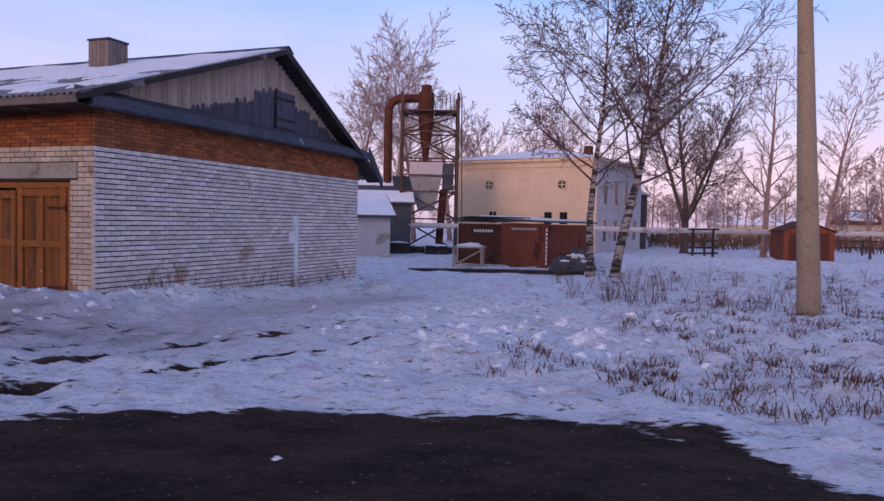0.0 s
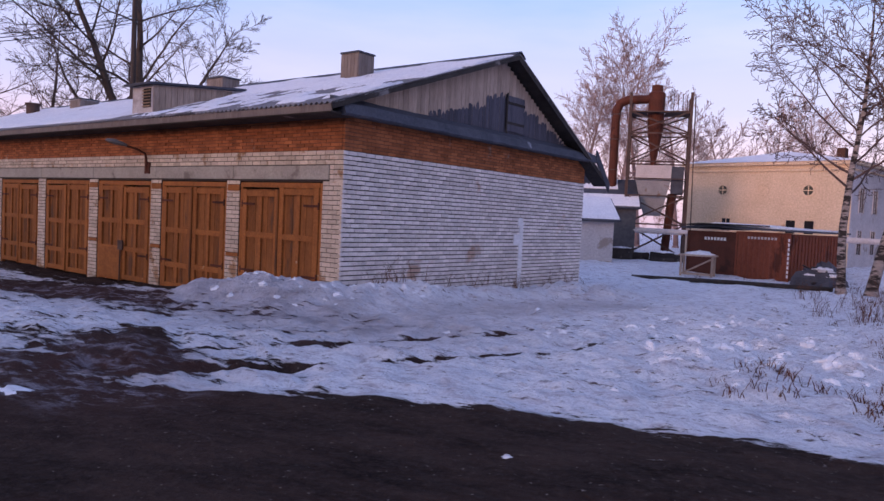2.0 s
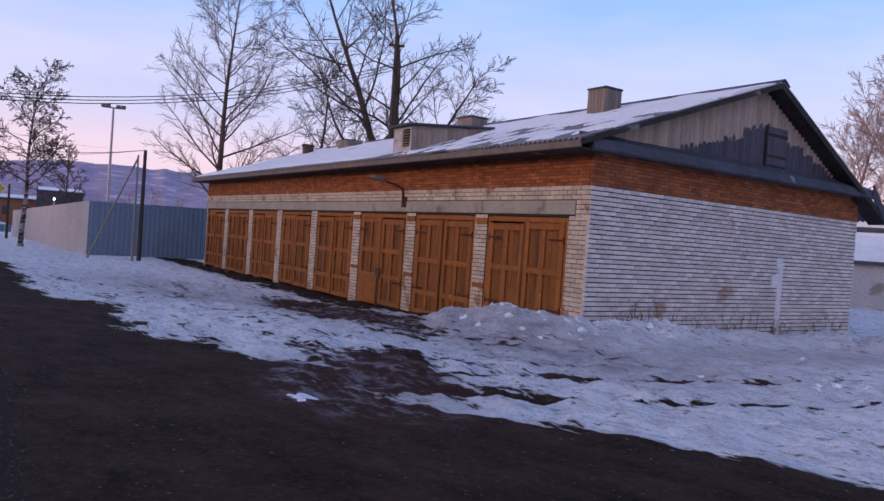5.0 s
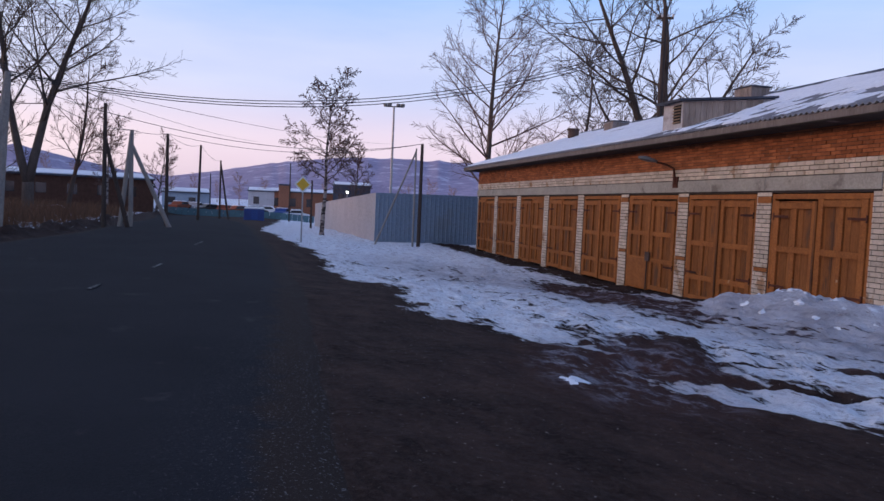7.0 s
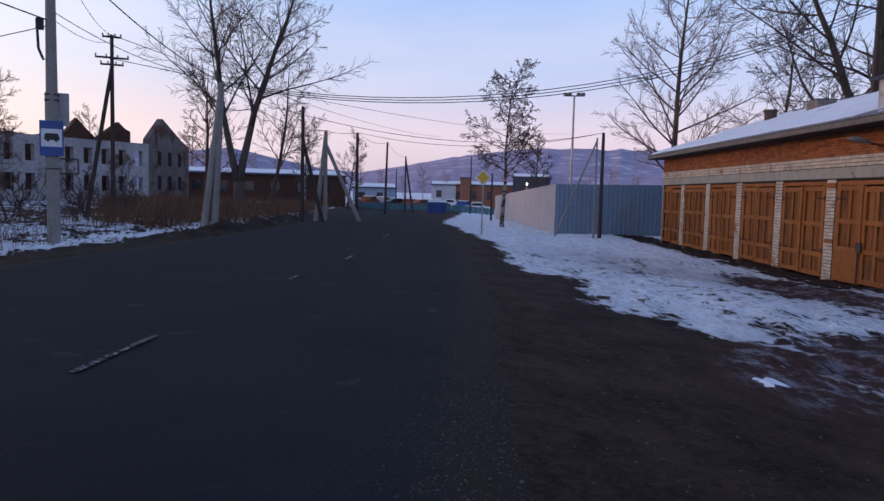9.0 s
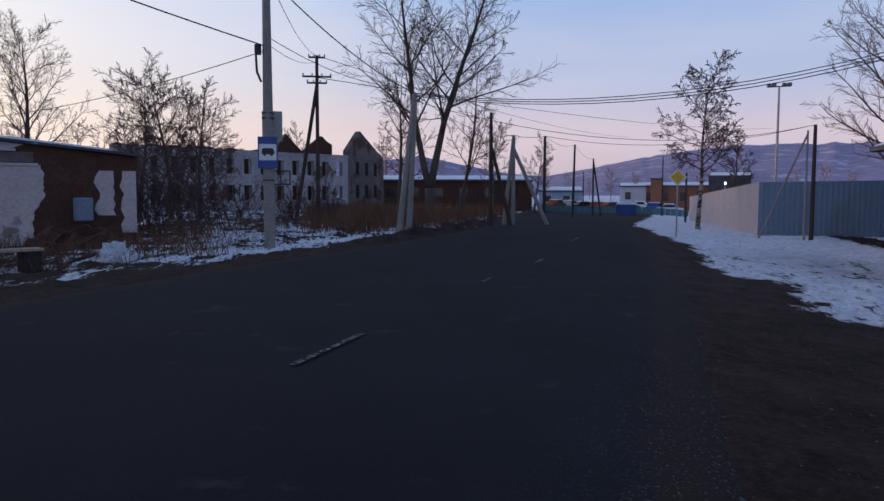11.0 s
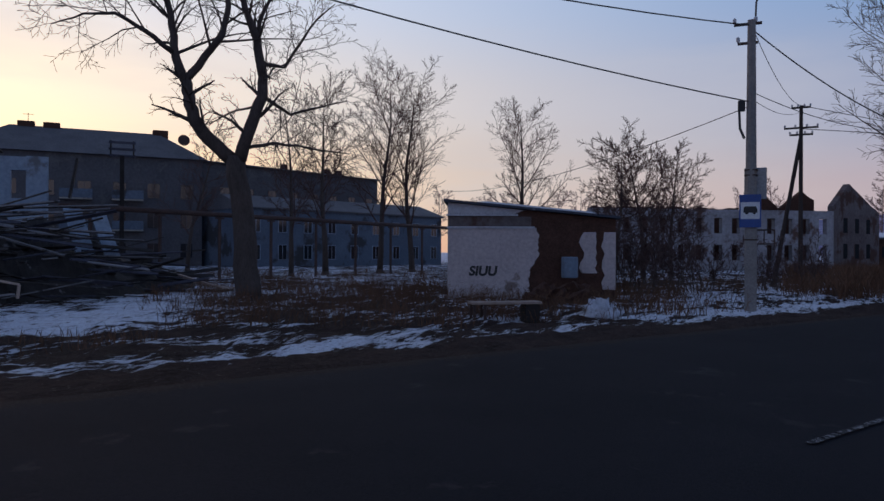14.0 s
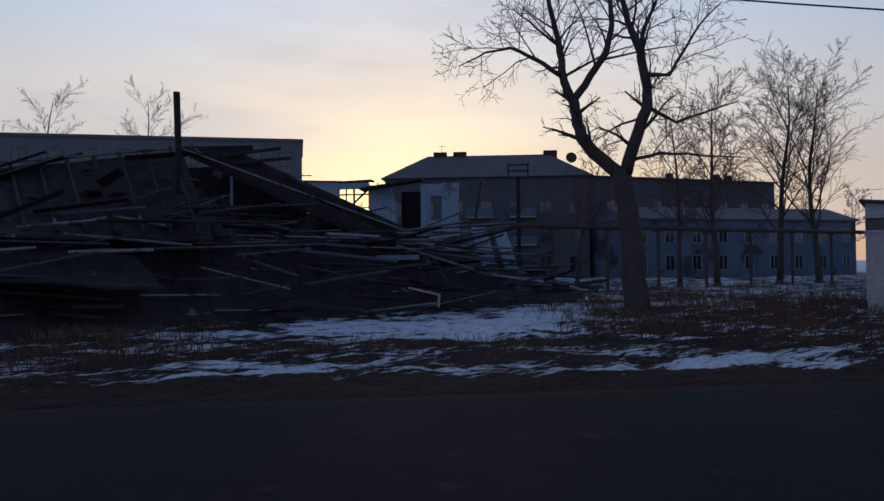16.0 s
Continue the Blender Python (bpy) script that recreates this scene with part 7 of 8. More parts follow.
part("roof_remnant", MB().beam((dw * 0.53, -0.5, 6.2), (dw * 0.83, -0.4, 6.75), 1.4, 0.10).beam((dw * 0.40, 0.6, WT + 0.05), (dw * 0.57, 0.4, WT + 0.1), 0.8, 0.08).beam((dw * 0.2, 0.2, WT + 0.15), (dw * 0.42, 0.2, WT + 0.05), 0.6, 0.08), M_DARKWOOD, dem, "dark torn roof edge")
part("post", MB().beam((dw * 1.08, -0.5, 4.4), (dw * 1.11, -0.5, 6.5), 0.5, 0.12), M_DARKWOOD, dem)

# collapsed timber building: a heap of debris, fallen roof planes, beams, boards
cb = thing("collapsed_building", "collapsed dark timber building, its roof fallen in", "ruin")
rg = random.Random(31)
AZS, TOPS, DIST = (138, 142, 146, 151, 157, 163, 168, 173, 178, 184, 190), (0.4, 1.6, 2.9, 3.5, 3.9, 4.2, 4.7, 4.3, 3.9, 3.3, 2.0), (36, 34, 32, 30, 28.5, 27.5, 27, 26.5, 26, 25.5, 25)


def pile_mesh():
    vs, fs = [], []
    n, m = 150, 16
    for i in range(n + 1):
        az = 138 + 52 * i / n
        tp, dd = float(np.interp(az, AZS, TOPS)), float(np.interp(az, AZS, DIST))
        for j in range(m + 1):
            f = j / m
            d_ = dd - 5.2 + 10 * f
            prof = ss(0, 0.55, f) * (1 - ss(0.62, 1.0, f))
            x_, y_ = polar(az, d_, SE)
            vs.append((x_, y_, -0.1 + tp * 0.80 * prof * (1 + 0.35 * fbm(x_, y_, 0.7, 3)) + 0.12 * fbm(x_, y_, 2.0, 2)))
    for i in range(n):
        fs += [(i * (m + 1) + j, i * (m + 1) + j + 1, (i + 1) * (m + 1) + j + 1, (i + 1) * (m + 1) + j) for j in range(m)]
    return MB().add(vs, fs)


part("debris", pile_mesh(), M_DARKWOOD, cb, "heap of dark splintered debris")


def P3(az, d, z):
    x_, y_ = polar(az, d, SE)
    return Vector((x_, y_, z))


def roof_plane(a, b, c, d, label, th=0.08, n=10):
    """A sagging roof plane between four corners, with boards across it."""
    vs, fs = [], []
    for i in range(n + 1):
        for j in range(n + 1):
            p = a.lerp(b, i / n).lerp(d.lerp(c, i / n), j / n)
            s_ = 0.22 * math.sin(math.pi * i / n) * math.sin(math.pi * j / n)
            vs.append((p.x, p.y, p.z - s_ + 0.05 * noise.noise(p * 0.9)))
    k = len(vs)
    vs += [(x_, y_, z_ - th) for x_, y_, z_ in vs]
    for i in range(n):
        for j in range(n):
            q = i * (n + 1) + j
            fs += [(q, q + 1, q + n + 2, q + n + 1), (k + q, k + q + n + 1, k + q + n + 2, k + q + 1)]
    rim = [i for i in range(n + 1)] + [i * (n + 1) + n for i in range(1, n + 1)] + [n * (n + 1) + i for i in range(n - 1, -1, -1)] + [i * (n + 1) for i in range(n - 1, 0, -1)]
    fs += [(p, q, q + k, p + k) for p, q in zip(rim, rim[1:] + rim[:1])]
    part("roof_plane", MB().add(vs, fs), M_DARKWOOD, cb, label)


peak = P3(168.6, 27.5, 5.75)
roof_plane(P3(184, 27, 4.5), peak, P3(166.5, 23.6, 2.5), P3(184, 22.5, 2.6), "fallen roof slope of dark boards")
roof_plane(peak, P3(164.5, 28.5, 5.8), P3(150.5, 29.5, 2.7), P3(153, 27.0, 2.2), "fallen roof slope of dark boards")
roof_plane(P3(184, 23.5, 2.7), P3(172, 23.0, 2.0), P3(170, 21.5, 1.1), P3(184, 21.0, 1.5), "sagging lower roof edge")
for aza, azb, za, zb in ((184, 177.5, 4.2, 4.75), (177.3, 171.2, 4.75, 5.25), (171.0, 165.2, 5.3, 5.5), (165.0, 159.5, 5.2, 4.2), (159.3, 153.5, 4.15, 3.0)):
    wa, wb = P3(aza, 29.2, 0), P3(azb, 29.2, 0)
    dirn = (wb - wa).normalized()
    nrm = Vector((-dirn.y, dirn.x, 0)) * 0.12
    vs = [tuple(p + o) for o in (Vector(), nrm) for p in (wa + Vector((0, 0, -0.1)), wb + Vector((0, 0, -0.1)), wb + Vector((0, 0, zb)), wa + Vector((0, 0, za)))]
    part("timber_wall", MB().add(vs, [(0, 1, 2, 3), (7, 6, 5, 4), (0, 4, 5, 1), (1, 5, 6, 2), (2, 6, 7, 3), (3, 7, 4, 0)]), M_DARKWOOD, cb, "dark log wall under the fallen roof")
for q in range(26):
    u_, w_ = rg.random(), rg.random()
    pa_ = P3(184 - 15 * u_, 27 - 3.8 * w_, 4.55 + 1.1 * u_ - (1.95 + 1.1 * u_) * w_ + 0.12)
    th = rg.uniform(-1.2, 1.2) + radians(175)
    L = rg.uniform(0.8, 3.0)
    part("torn_board", MB().beam(pa_, pa_ + Vector((math.cos(th) * L, math.sin(th) * L, rg.uniform(-0.35, 0.45) * L)), rg.uniform(0.08, 0.35), 0.03, rg.uniform(-0.8, 0.8)), rg.choice((M_DARKWOOD, M_DARKWOOD, M_BOARDDARK)), cb)
part("post", MB().beam(P3(168.6, 25.5, 0.2), P3(169.0, 25.5, 7.4), 0.18, 0.18), M_DARKWOOD, cb, "tall leaning timber post")
part("ridge_board", MB().beam(P3(184, 26.9, 4.72), peak + Vector((0, 0, 0.12)), 0.22, 0.05), M_PLANK, cb, "pale grey board along the torn ridge")
part("slope_board", MB().beam(peak + Vector((0, 0, 0.1)), P3(150.8, 28.2, 2.75), 0.16, 0.05), M_PLANK, cb, "pale grey board along the fallen slope")
part("ridge_beam", MB().beam(peak + Vector((0, 0, 0.05)), P3(163.6, 28.5, 6.1), 0.18, 0.22), M_DARKWOOD, cb)
for q in range(2):
    part("rafter", MB().beam(P3(166 - q, 27.2, 5.6 - 0.25 * q), P3(161.5 - 0.8 * q, 28, 6.05 - 0.35 * q), 0.10, 0.12), M_DARKWOOD, cb)
for q in range(9):
    u_ = q / 8
    part("rafter", MB().beam(P3(183 - 13.5 * u_, 27, 4.65 + 1.15 * u_), P3(182.5 - 15 * u_, 22.9, 2.7 - 0.1 * u_), 0.09, 0.13), M_DARKWOOD, cb)
    part("rafter", MB().beam(P3(168 - 3.2 * u_, 27.6, 5.8), P3(153 - 2.2 * u_, 27.2 + 2 * u_, 2.35 + 0.45 * u_), 0.09, 0.13), M_DARKWOOD, cb)
for q in range(300):
    az = rg.uniform(140, 183)
    tp, dd = float(np.interp(az, AZS, TOPS)), float(np.interp(az, AZS, DIST))
    a = P3(az, dd + rg.uniform(-4.8, 0.5), 0)
    a.z = rg.uniform(0.05, 0.75 * tp + 0.1)
    L = rg.uniform(0.5, 3.4)
    th = rg.gauss(0, 0.45) + radians(az)
    b = a + Vector((math.cos(th) * L, math.sin(th) * L, rg.gauss(0, 0.15) * L))
    b.z = max(0.05, b.z)
    part("board", MB().beam(a, b, rg.uniform(0.05, 0.17), rg.uniform(0.025, 0.05), rg.uniform(-0.9, 0.9)), rg.choice((M_DARKWOOD, M_DARKWOOD, M_DARKWOOD, M_BOARDDARK, M_BOARDDARK, M_PLANK)), cb)
# long pale-edged planks over the heap and out to the side
for za, aza, zb, azb, dz_ in ((2.75, 166, 2.55, 149, 26.8), (2.5, 158, 3.3, 147, 27.2), (2.35, 171, 2.5, 157, 24.6), (2.6, 160, 2.25, 143.5, 27.5), (2.45, 162, 2.1, 146, 26.5), (2.15, 175, 2.35, 158, 23.5), (2.3, 158, 2.0, 141.5, 28.5), (1.95, 184, 2.2, 173, 22.5), (3.0, 153, 3.35, 143.3, 29.5), (2.7, 152, 3.2, 143.8, 29.2), (1.5, 150, 1.35, 139.8, 29)):
    part("plank", MB().beam(P3(aza, dz_, za), P3(azb, dz_ + 1.0, zb), 0.15, 0.05, 0.3), M_PLANK, cb, "long grey plank")
part("panel", MB().beam(P3(154.2, 26.2, 1.95), P3(150.9, 26.2, 1.95), 0.05, 0.24), M_BLUEWALL, cb, "pale fallen panel")
part("panel", MB().beam(P3(145.3, 30, 1.4), P3(146.2, 31, 3.2), 0.7, 0.05), M_BLUEWALL, cb, "pale fallen panel")
part("panel", MB().beam(P3(143.6, 30, 1.4), P3(144.6, 31, 3.1), 0.6, 0.05), M_BLUEWALL, cb, "pale fallen panel")
part("window_frame", MB().beam(P3(151.8, 22.5, 0.95), P3(149.4, 22.5, 0.72), 0.06, 0.06).beam(P3(149.4, 22.5, 0.72), P3(149.5, 22.5, 0.35), 0.06, 0.06), M_BOARD, cb, "broken pale window frame")
for k in range(6):
    part("plank", MB().beam(P3(139.5 - 0.35 * k, 31.5, 0.75 - 0.1 * k), P3(136.0 - 0.2 * k, 29.5, 0.2), 0.12, 0.04), M_BOARD, cb)
ps = thing("crossarm_post", "dark post with four short crossarms", "post", pose(*polar(143.0, 42, SE), 0, 0, 0, 143))
part("shaft", MB().beam((0, 0, -0.2), (0, 0, 6.6), 0.22, 0.22), M_DARKWOOD, ps)
for zz in (6.6, 6.95, 7.3):
    part("crossarm", MB().beam((-0.65, 0, zz), (0.65, 0, zz), 0.1, 0.12), M_BOARDDARK, ps)
for ex in (-0.55, 0.55):
    part("upright", MB().beam((ex, 0, 6.5), (ex, 0, 7.4), 0.08, 0.08), M_DARKWOOD, ps)

# trees
LEFT, RIGHT = offs(135, -1), offs(135, 1)
ACROSS = Vector((*offs(143, 1), 0))


def limb(*uz):
    """Points of a limb: metres across to the west, height, and a slight sway in depth."""
    return [ACROSS * u + Vector((*offs(143, 0, 0.5 * math.sin(1.7 * u + 0.6 * z)), z)) for u, z in uz]


FORK = [(0.50, 0.36, limb((0.0, 0.0), (-0.1, 1.2), (-0.15, 3.2), (-0.45, 5.35)), 0),
        (0.27, 0.20, limb((-0.55, 5.2), (-1.35, 5.9), (-1.95, 6.6), (-2.1, 7.45), (-2.25, 8.1)), 5),
        (0.18, 0.06, limb((-2.25, 8.0), (-2.65, 9.2), (-2.75, 10.4), (-3.1, 11.8), (-3.2, 13.2)), 14),
        (0.16, 0.06, limb((-2.25, 8.0), (-1.6, 8.9), (-1.05, 9.6), (-0.85, 10.6), (-0.95, 11.8), (-1.1, 13.0)), 12),
        (0.10, 0.02, limb((-2.7, 9.0), (-3.7, 9.5), (-4.6, 9.9), (-5.6, 9.95), (-6.6, 9.5)), 11),
        (0.06, 0.02, limb((-2.75, 10.2), (-3.6, 10.8), (-4.5, 11.4)), 8),
        (0.25, 0.18, limb((-0.3, 5.2), (0.0, 6.4), (0.4, 7.5), (0.45, 8.3)), 5),
        (0.19, 0.05, limb((0.45, 8.2), (0.25, 9.7), (-0.2, 10.8), (-0.4, 12.2), (-0.5, 13.2)), 13),
        (0.11, 0.03, limb((0.25, 9.4), (0.4, 10.5), (0.9, 11.6), (1.2, 12.8)), 11),
        (0.09, 0.02, limb((0.45, 8.75), (1.4, 8.9), (2.2, 10.3), (3.2, 11.4)), 12),
        (0.08, 0.02, limb((0.45, 7.5), (1.6, 7.05), (2.7, 7.4), (3.6, 7.6)), 9),
        (0.08, 0.02, limb((-0.2, 5.6), (0.8, 5.8), (2.5, 5.8), (3.8, 5.6)), 9),
        (0.05, 0.02, limb((0.1, 7.1), (-0.7, 6.9), (-1.4, 6.5)), 6)]
tree(*polar(134.2, 28.3, SE), 15, 0.36, 71, "large dead-looking forked tree with rough bark", M_BARK, M_BARK, limbs=FORK, kids=(17, 9, 6, 4), thin=0.008, wobble=(0.1, 0.14, 0.15, 0.15, 0.15), angle=(56, 50, 42, 40), rise=(0.05, 0.02, 0.0, -0.02, 0), ratio=(0.5, 0.62, 0.55, 0.5), girth=(0.42, 0.40, 0.5, 0.6), short=(0.5, 0.35, 0.4, 0.4))
tree(*polar(128.4, 52, SE), 12.4, 0.22, 72, "bare tree with upswept branches", M_BARK, M_TWIG, kids=(23, 11, 9), thin=0.012)
tree(*polar(124.2, 58, SE), 14.6, 0.25, 73, "tall bare poplar with upswept branches", M_BARK, M_TWIG, kids=(23, 11, 9), thin=0.012, start=(0.22, 0.2, 0.15), angle=(52, 42, 40), ratio=(0.56, 0.5, 0.5))
tree(*polar(121.7, 60, SE), 14.0, 0.25, 74, "tall bare poplar with upswept branches", M_BARK, M_TWIG, kids=(23, 11, 9), thin=0.012, start=(0.22, 0.2, 0.15), angle=(52, 42, 40), ratio=(0.56, 0.5, 0.5))
tree(*polar(113.2, 62, SE), 13.0, 0.26, 75, "bare tree behind a hut", M_BARK, M_TWIG, kids=(23, 11, 9), thin=0.012, start=(0.25, 0.2, 0.15), angle=(50, 42, 40), ratio=(0.52, 0.5, 0.5))
for az, d, h, sd in ((106.2, 46, 7.4, 76), (104.0, 48, 8.0, 77), (102.0, 50, 7.4, 78)):
    tree(*polar(az, d, SE), h, 0.15, sd, "bushy bare tree in the scrub", M_BARK, M_TWIG, kids=(23, 11, 9), thin=0.012, start=(0.18, 0.15, 0.15), angle=(60, 44, 40), ratio=(0.66, 0.5, 0.5))
tree(*polar(131.0, 50, SE), 11, 0.18, 79, "slender bare tree among scrub", M_BARK, M_TWIG, **MID)
tree(*polar(138.5, 62, SE), 11, 0.18, 80, "slender bare tree among scrub", M_BARK, M_TWIG, **MID)
tree(*polar(171.8, 112, SE), 25, 0.35, 81, "tall bare tree behind an apartment block", M_BARK, M_TWIG, **FAR)
tree(*polar(177.4, 112, SE), 24, 0.35, 82, "tall bare tree behind an apartment block", M_BARK, M_TWIG, **FAR)
for k in range(34):
    az, d = 89 + 2.2 * k + rf.uniform(-0.8, 0.8), rf.uniform(125, 170)
    x, y = polar(az, d, SE)
    sc = rf.uniform(0.75, 1.15) if az < 125 else rf.uniform(1.0, 1.45)
    copy_thing(rf.choice((far_tree, far_tree2)), Matrix.Translation((x, y, -0.1)) @ Matrix.Rotation(rf.uniform(0, 6.3), 4, "Z") @ Matrix.Scale(sc, 4))


# ---- cables ----
def cable(a, b, sag, r=0.014, label="sagging black overhead cable", n=18):
    a, b = Vector(a), Vector(b)
    pts = []
    for i in range(n + 1):
        f = i / n
        p = a.lerp(b, f)
        p.z -= 4 * sag * f * (1 - f)
        pts.append(p)
    solid("cable", MB().tube(pts, [r] * (n + 1), 5), M_CABLE, label, "cable", group="overhead cables")


for k in range(3):
    cable(PC + Vector((0.03 * k, 0, -0.06 * k)), PG + Vector((0.1 * k, 0, -1.3 - 0.12 * k)), 1.75 + 0.03 * k, 0.016)
cable(PC, PA, 0.5, 0.012)
cable(PD, PA, 0.4, 0.012)
cable(PC + Vector((0, 0, -0.3)), P2, 1.1, 0.012)
cable(PA, PB, 0.1, 0.012)
cable(PB, PE, 0.3, 0.012)
cable(PE, PF, 0.4, 0.012)
cable(PB, P2, 0.7, 0.012)
cable(BUS_TOP + Vector((0, 0, -0.1)), PC, 0.35, 0.02)
cable(BUS_TOP, PX, 0.5, 0.012)
cable(BUS_TOP + Vector((0, 0, -1.9)), PC + Vector((0, 0, 0.2)), 0.4, 0.012)
cable(BUS_TOP + Vector((0, 0, -2.1)), PX + Vector((0, 0, -0.3)), 0.3, 0.010)
PZ = pole(0, 1, 11.5, 0.14, M_POLECONC, "tall concrete pole south of the road", eye=(3.0, -24.0))
cable(BUS_TOP, PZ + Vector((0, 0, -0.9)), 1.0, 0.02)
cable(BUS_TOP + Vector((0, 0, -2.2)), PZ + Vector((0, 0, -0.5)), 0.75, 0.02)
cable(BUS_TOP + Vector((0, 0, -2.3)), (*polar(119.5, 58, SE), 6.5), 0.8, 0.014)
cable(PX, (*polar(70, 150, WE), 13), 1.0, 0.02)
cable(PX + Vector((0, 0, -1.2)), (*polar(60, 150, WE), 14), 1.0, 0.02)
cable((px, py, ground_z(px, py) + 8.5), polar(-16.5, 60) + (10.0,), 0.6, 0.014)

# ---- weeds, scrub, clods ----
def stalks(name, spots, material, label, rg, hmin, hmax, per=6, spread=0.25, w=0.006, heads=True):
    """Tufts of dry stalks, each stalk a thin bent blade with side sprigs."""
    vs, fs = [], []
    for x, y in spots:
        z = ground_z(x, y) - 0.03
        n = max(2, int(per * rg.uniform(0.5, 1.4)))
        big = rg.uniform(0.6, 1.0)
        for _ in range(n):
            a, q = rg.uniform(0, 6.28), rg.uniform(0, spread)
            bx, by = x + q * math.cos(a), y + q * math.sin(a)
            h = rg.uniform(hmin, hmax) * big
            lx, ly = rg.uniform(-0.65, 0.65) * h, rg.uniform(-0.65, 0.65) * h
            t = rg.uniform(0, 3.14)
            cx, cy = math.cos(t) * w, math.sin(t) * w
            k = len(vs)
            vs += [(bx - cx, by - cy, z), (bx + cx, by + cy, z), (bx + lx * 0.4 + cx, by + ly * 0.4 + cy, z + h * 0.6), (bx + lx * 0.4 - cx, by + ly * 0.4 - cy, z + h * 0.6), (bx + lx, by + ly, z + h)]
            fs += [(k, k + 1, k + 2, k + 3), (k + 3, k + 2, k + 4)]
            if heads:
                for _ in range(3):
                    f = rg.uniform(0.45, 1.0)
                    sx, sy, sz = bx + lx * f, by + ly * f, z + h * f
                    d, e = rg.uniform(0, 6.28), rg.uniform(0.06, 0.2) * h
                    k = len(vs)
                    vs += [(sx, sy, sz - w), (sx, sy, sz + w), (sx + e * math.cos(d), sy + e * math.sin(d), sz + e * 0.9)]
                    fs.append((k, k + 1, k + 2))
    return solid(name, MB().add(vs, fs), material, label, "weeds", kind="stuff")


rg = random.Random(61)
spots = []
while len(spots) < 800:
    az, d = rg.uniform(-38, -1), 7.2 + 30 * rg.random() ** 1.3
    x, y = polar(az, d)
    s, q = sq(x, y)
    dens = ss(0.05, 0.45, 0.75 * fbm(x, y, 0.45, 3, 8.0) + 0.55 * ss(-8, -22, az) - 0.12)
    if q > 5.8 and rg.random() < dens:
        spots.append((x, y))
stalks("dry_weeds", spots, M_WEED, "dry reddish weeds poking through the snow", rg, 0.04, 0.20, 15, 0.16, 0.005)
spots = []
for _ in range(130):
    az, d = rg.uniform(-30, -9), rg.uniform(17, 34)
    x, y = polar(az, d)
    if fbm(x, y, 0.25, 2, 3.0) > -0.1:
        spots.append((x, y))
stalks("tall_weeds", spots, M_WEED, "tall dry weed stalks on the snow", rg, 0.25, 0.9, 12, 0.30, 0.006)
spots = [garage_xy(rg.uniform(0.3, 10.3), rg.uniform(-0.7, -0.15)) for _ in range(60)]
stalks("wall_weeds", spots, M_WEED, "thin dry weeds along the brick wall", rg, 0.2, 0.7, 4, 0.15, 0.005)
# south side scrub
spots = []
while len(spots) < 950:
    az, d = rg.uniform(84, 142), rg.uniform(17.5, 60)
    x, y = polar(az, d, (-0.3, -0.6))
    s, q = sq(x, y)
    if q < -11.8 and rg.random() < ss(-0.25, 0.35, fbm(x, y, 0.13, 3, 6.0) + 0.25 * ss(20, 30, d)):
        spots.append((x, y))
for _ in range(900):
    az, d = rg.uniform(101, 141), rg.uniform(16, 36)
    x, y = polar(az, d, SE)
    s, q = sq(x, y)
    if q < -13.2 and oval(s, q, 2.6, -20.2, 5.2, 3.2, -35) < 0.3 and fbm(x, y, 0.3, 3, 1.0) > -0.2:
        spots.append((x, y))
stalks("brown_scrub", spots, M_REED, "tangled brown grass and scrub beside the road", rg, 0.15, 0.75, 10, 0.55, 0.008)
spots = []
while len(spots) < 900:
    az, d = rg.uniform(74, 94), rg.uniform(31, 75)
    x, y = polar(az, d, (-0.3, -0.6))
    s, q = sq(x, y)
    if q < np.interp(s, LEFT_S, LEFT_Q) - 2.0:
        spots.append((x, y))
stalks("reeds", spots, M_REED, "band of red-brown reeds beyond the road", rg, 0.7, 1.5, 10, 0.6, 0.014, False)
spots = [(polar(rg.uniform(141, 182), rg.uniform(13.5, 22), (-0.3, -0.6))) for _ in range(420)]
spots = [p for p in spots if sq(*p)[1] < -12.4 and (sq(*p)[1] > -15.5 or sq(*p)[0] < -3)]
stalks("dark_grass", spots, M_REED, "flattened dark grass before the ruin", rg, 0.10, 0.45, 12, 0.5, 0.008, False)
# thicket of shrubs in front of the long ruin
for k, (az, d, h) in enumerate(((104.6, 30, 3.4), (102.8, 31, 3.6), (101.0, 33, 3.0), (99.0, 36, 2.8), (106.0, 33, 3.2), (95.2, 36, 2.4), (92.8, 38, 2.6))):
    x, y = polar(az, d, (-0.3, -0.6))
    sh = thing("shrub", "dense bare brown roadside shrub", "shrub", Matrix.Translation((x, y, ground_z(x, y) - 0.05)), "roadside shrubs")
    mb = [MB(), MB()]
    sp = dict(SPEC, kids=(7, 6, 4), thin=0.009, steps=(5, 4, 3, 2, 2), angle=(34, 38, 40, 40), ratio=(0.5, 0.5, 0.5, 0.5))
    sp["from"] = (0.15, 0.15, 0.1)
    rs_ = random.Random(300 + k)
    for j in range(9):
        grow(mb, rs_, (rs_.uniform(-0.6, 0.6), rs_.uniform(-0.6, 0.6), 0), (rs_.uniform(-0.45, 0.45), rs_.uniform(-0.45, 0.45), 1), h * rs_.uniform(0.6, 1.0), 0.025, 0, sp)
    part("stem", mb[0], M_BARK, sh)
    part("crown", mb[1], M_TWIG, sh)


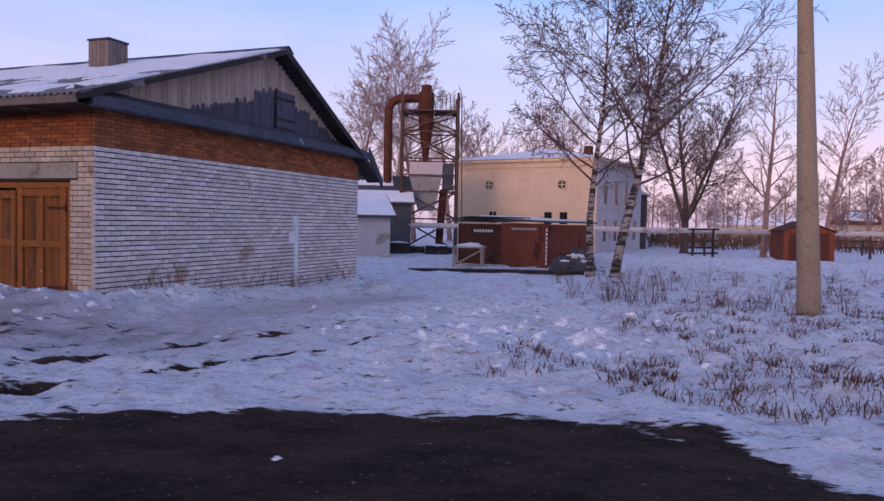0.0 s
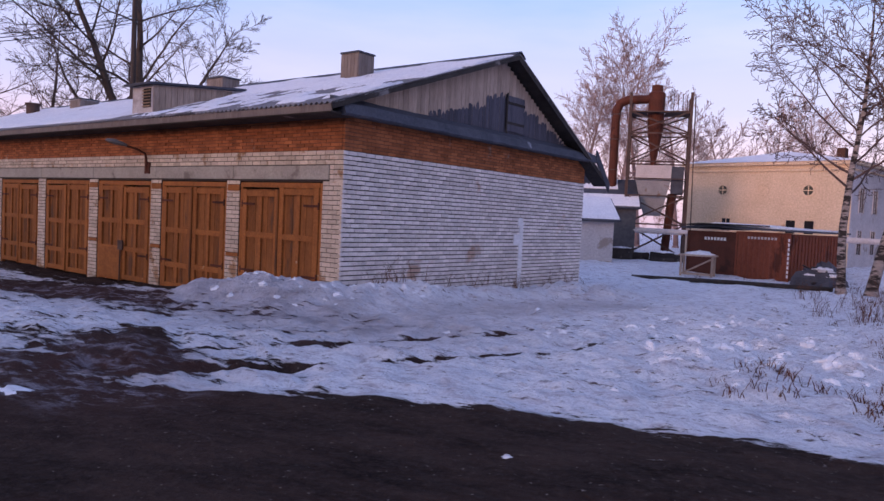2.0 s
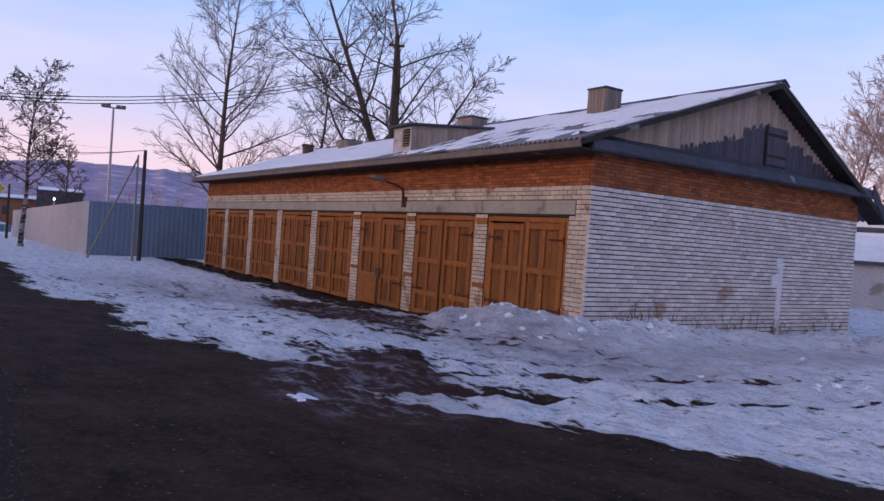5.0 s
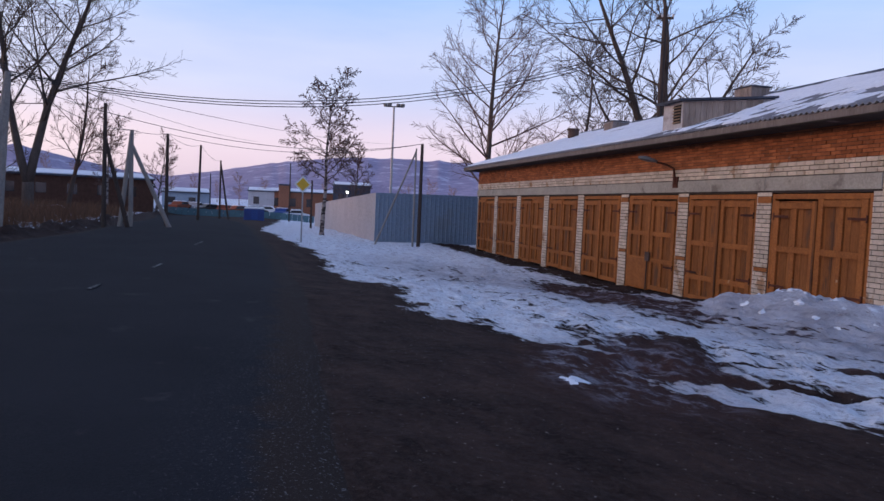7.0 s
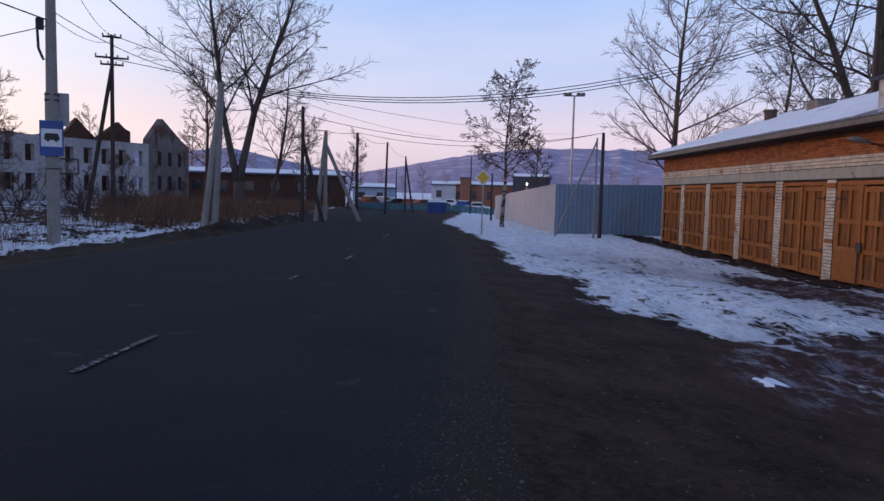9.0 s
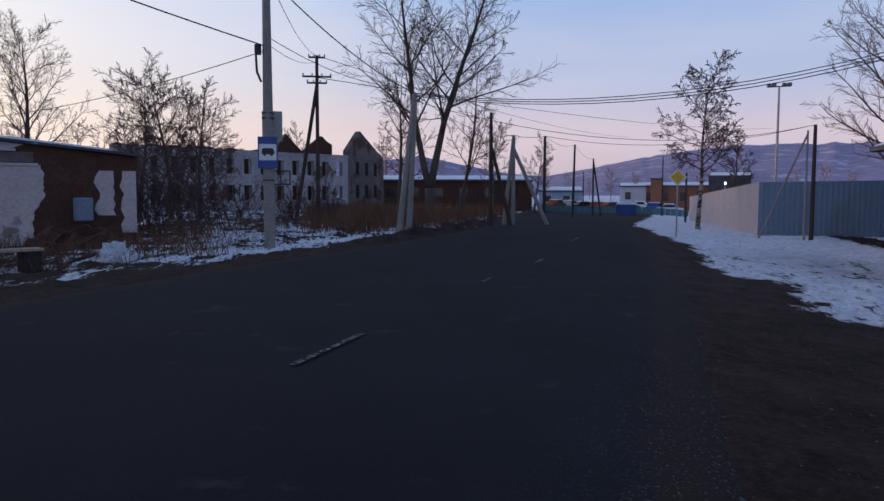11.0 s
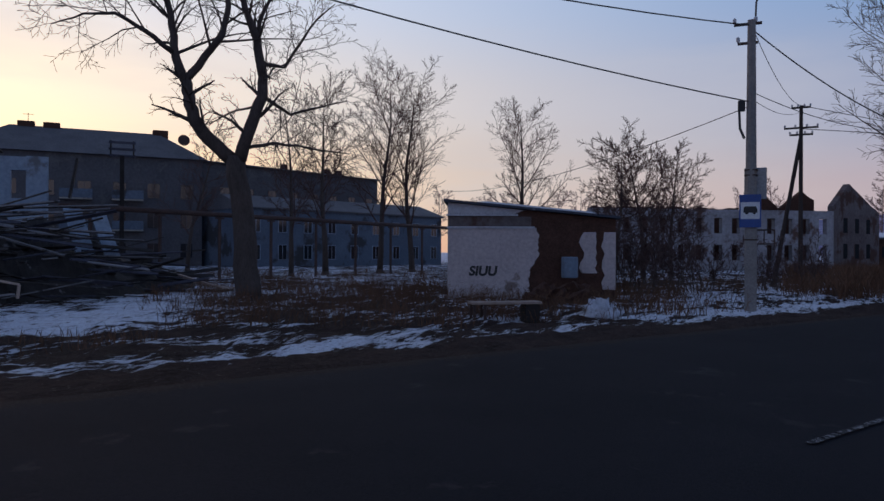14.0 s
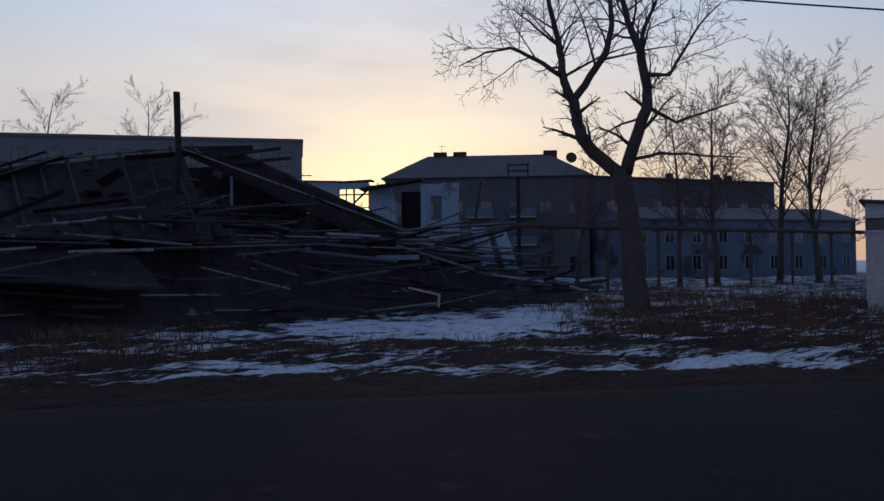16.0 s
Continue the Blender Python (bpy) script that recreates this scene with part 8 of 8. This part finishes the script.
def clods(name, spots, material, label, rg, lo, hi, n=7):
    vs, fs = [], []
    for x, y in spots:
        r = lo + (hi - lo) * rg.random() ** 2.2
        q = lump(rg, r, r * rg.uniform(0.6, 1.0), r * rg.uniform(0.45, 0.8), n, 3)
        a = rg.uniform(0, 3.1)
        z = ground_z(x, y) - 0.25 * r
        k = len(vs)
        vs += [(x + p[0] * math.cos(a) - p[1] * math.sin(a), y + p[0] * math.sin(a) + p[1] * math.cos(a), z + p[2]) for p in q.v]
        fs += [tuple(i + k for i in f) for f in q.f]
    return solid(name, MB().add(vs, fs), material, label, "clods", kind="stuff")


spots = []
for _ in range(1100):
    a = rg.gauss(-7.0, 8)
    d = rg.gauss(11.2, 1.8)
    spots.append(polar(a, d))
spots = [p for p in spots if sq(*p)[1] > 6.2]
for _ in range(260):
    h = rg.choice(HEAPS[:3])
    spots.append(garage_xy(min(-0.12, h[0] + rg.gauss(0, 0.5)) if h[0] < 0 else h[0] + rg.gauss(0, 0.8), h[1] + rg.gauss(0, 0.9)) if h[0] < 0 else garage_xy(h[0] + rg.gauss(0, 0.9), min(-0.15, h[1] + rg.gauss(0, 0.3))))
clods("snow_clods", spots, M_SNOW, "loose clods of hard snow", rg, 0.02, 0.15, 7)
spots = []
for _ in range(420):
    s = -6 + 51 * rg.random() ** 2
    lq = float(np.interp(s, LEFT_S, LEFT_Q))
    spots.append(xy(s, lq - 0.5 - abs(rg.gauss(0, 0.6))))
clods("dirty_clods", spots, M_DSNOW, "dirty lumps of ploughed snow along the road", rg, 0.015, 0.075)
spots = [xy(rg.uniform(-4, 14), rg.uniform(0.2, 5.0)) for _ in range(260)] + [xy(rg.uniform(-2, 22), rg.uniform(-9.3, -0.3)) for _ in range(170)]
clods("ice_bits", spots, M_SNOW, "small bits of ice on the bare ground", rg, 0.008, 0.035, 6)
spots = [xy(-2 + 24 * rg.random() ** 1.6, rg.gauss(-0.22, 0.2)) for _ in range(2000)]
clods("gravel", spots, M_CONC, "loose grit along the broken asphalt edge", rg, 0.007, 0.026, 5)
for x, y, a in ((*xy(6.9, 2.35), 0.26), (*xy(0.2, 4.3), 0.10), (*xy(3.0, 4.2), 0.07)):
    solid("ice_patch", lump(rg, a, a * 0.55, 0.05, 12, 3), M_SNOW, "small patch of ice on the bare ground", "ice", Matrix.Translation((x, y, ground_z(x, y))), smooth=True)
spots = []
for _ in range(900):
    az, d = rg.uniform(-38, -9), rg.uniform(75, 130)
    spots.append(polar(az, d))
stalks("far_scrub", spots, M_REED, "hazy belt of bare scrub beyond the yard", rg, 0.8, 2.6, 7, 1.2, 0.03, False)
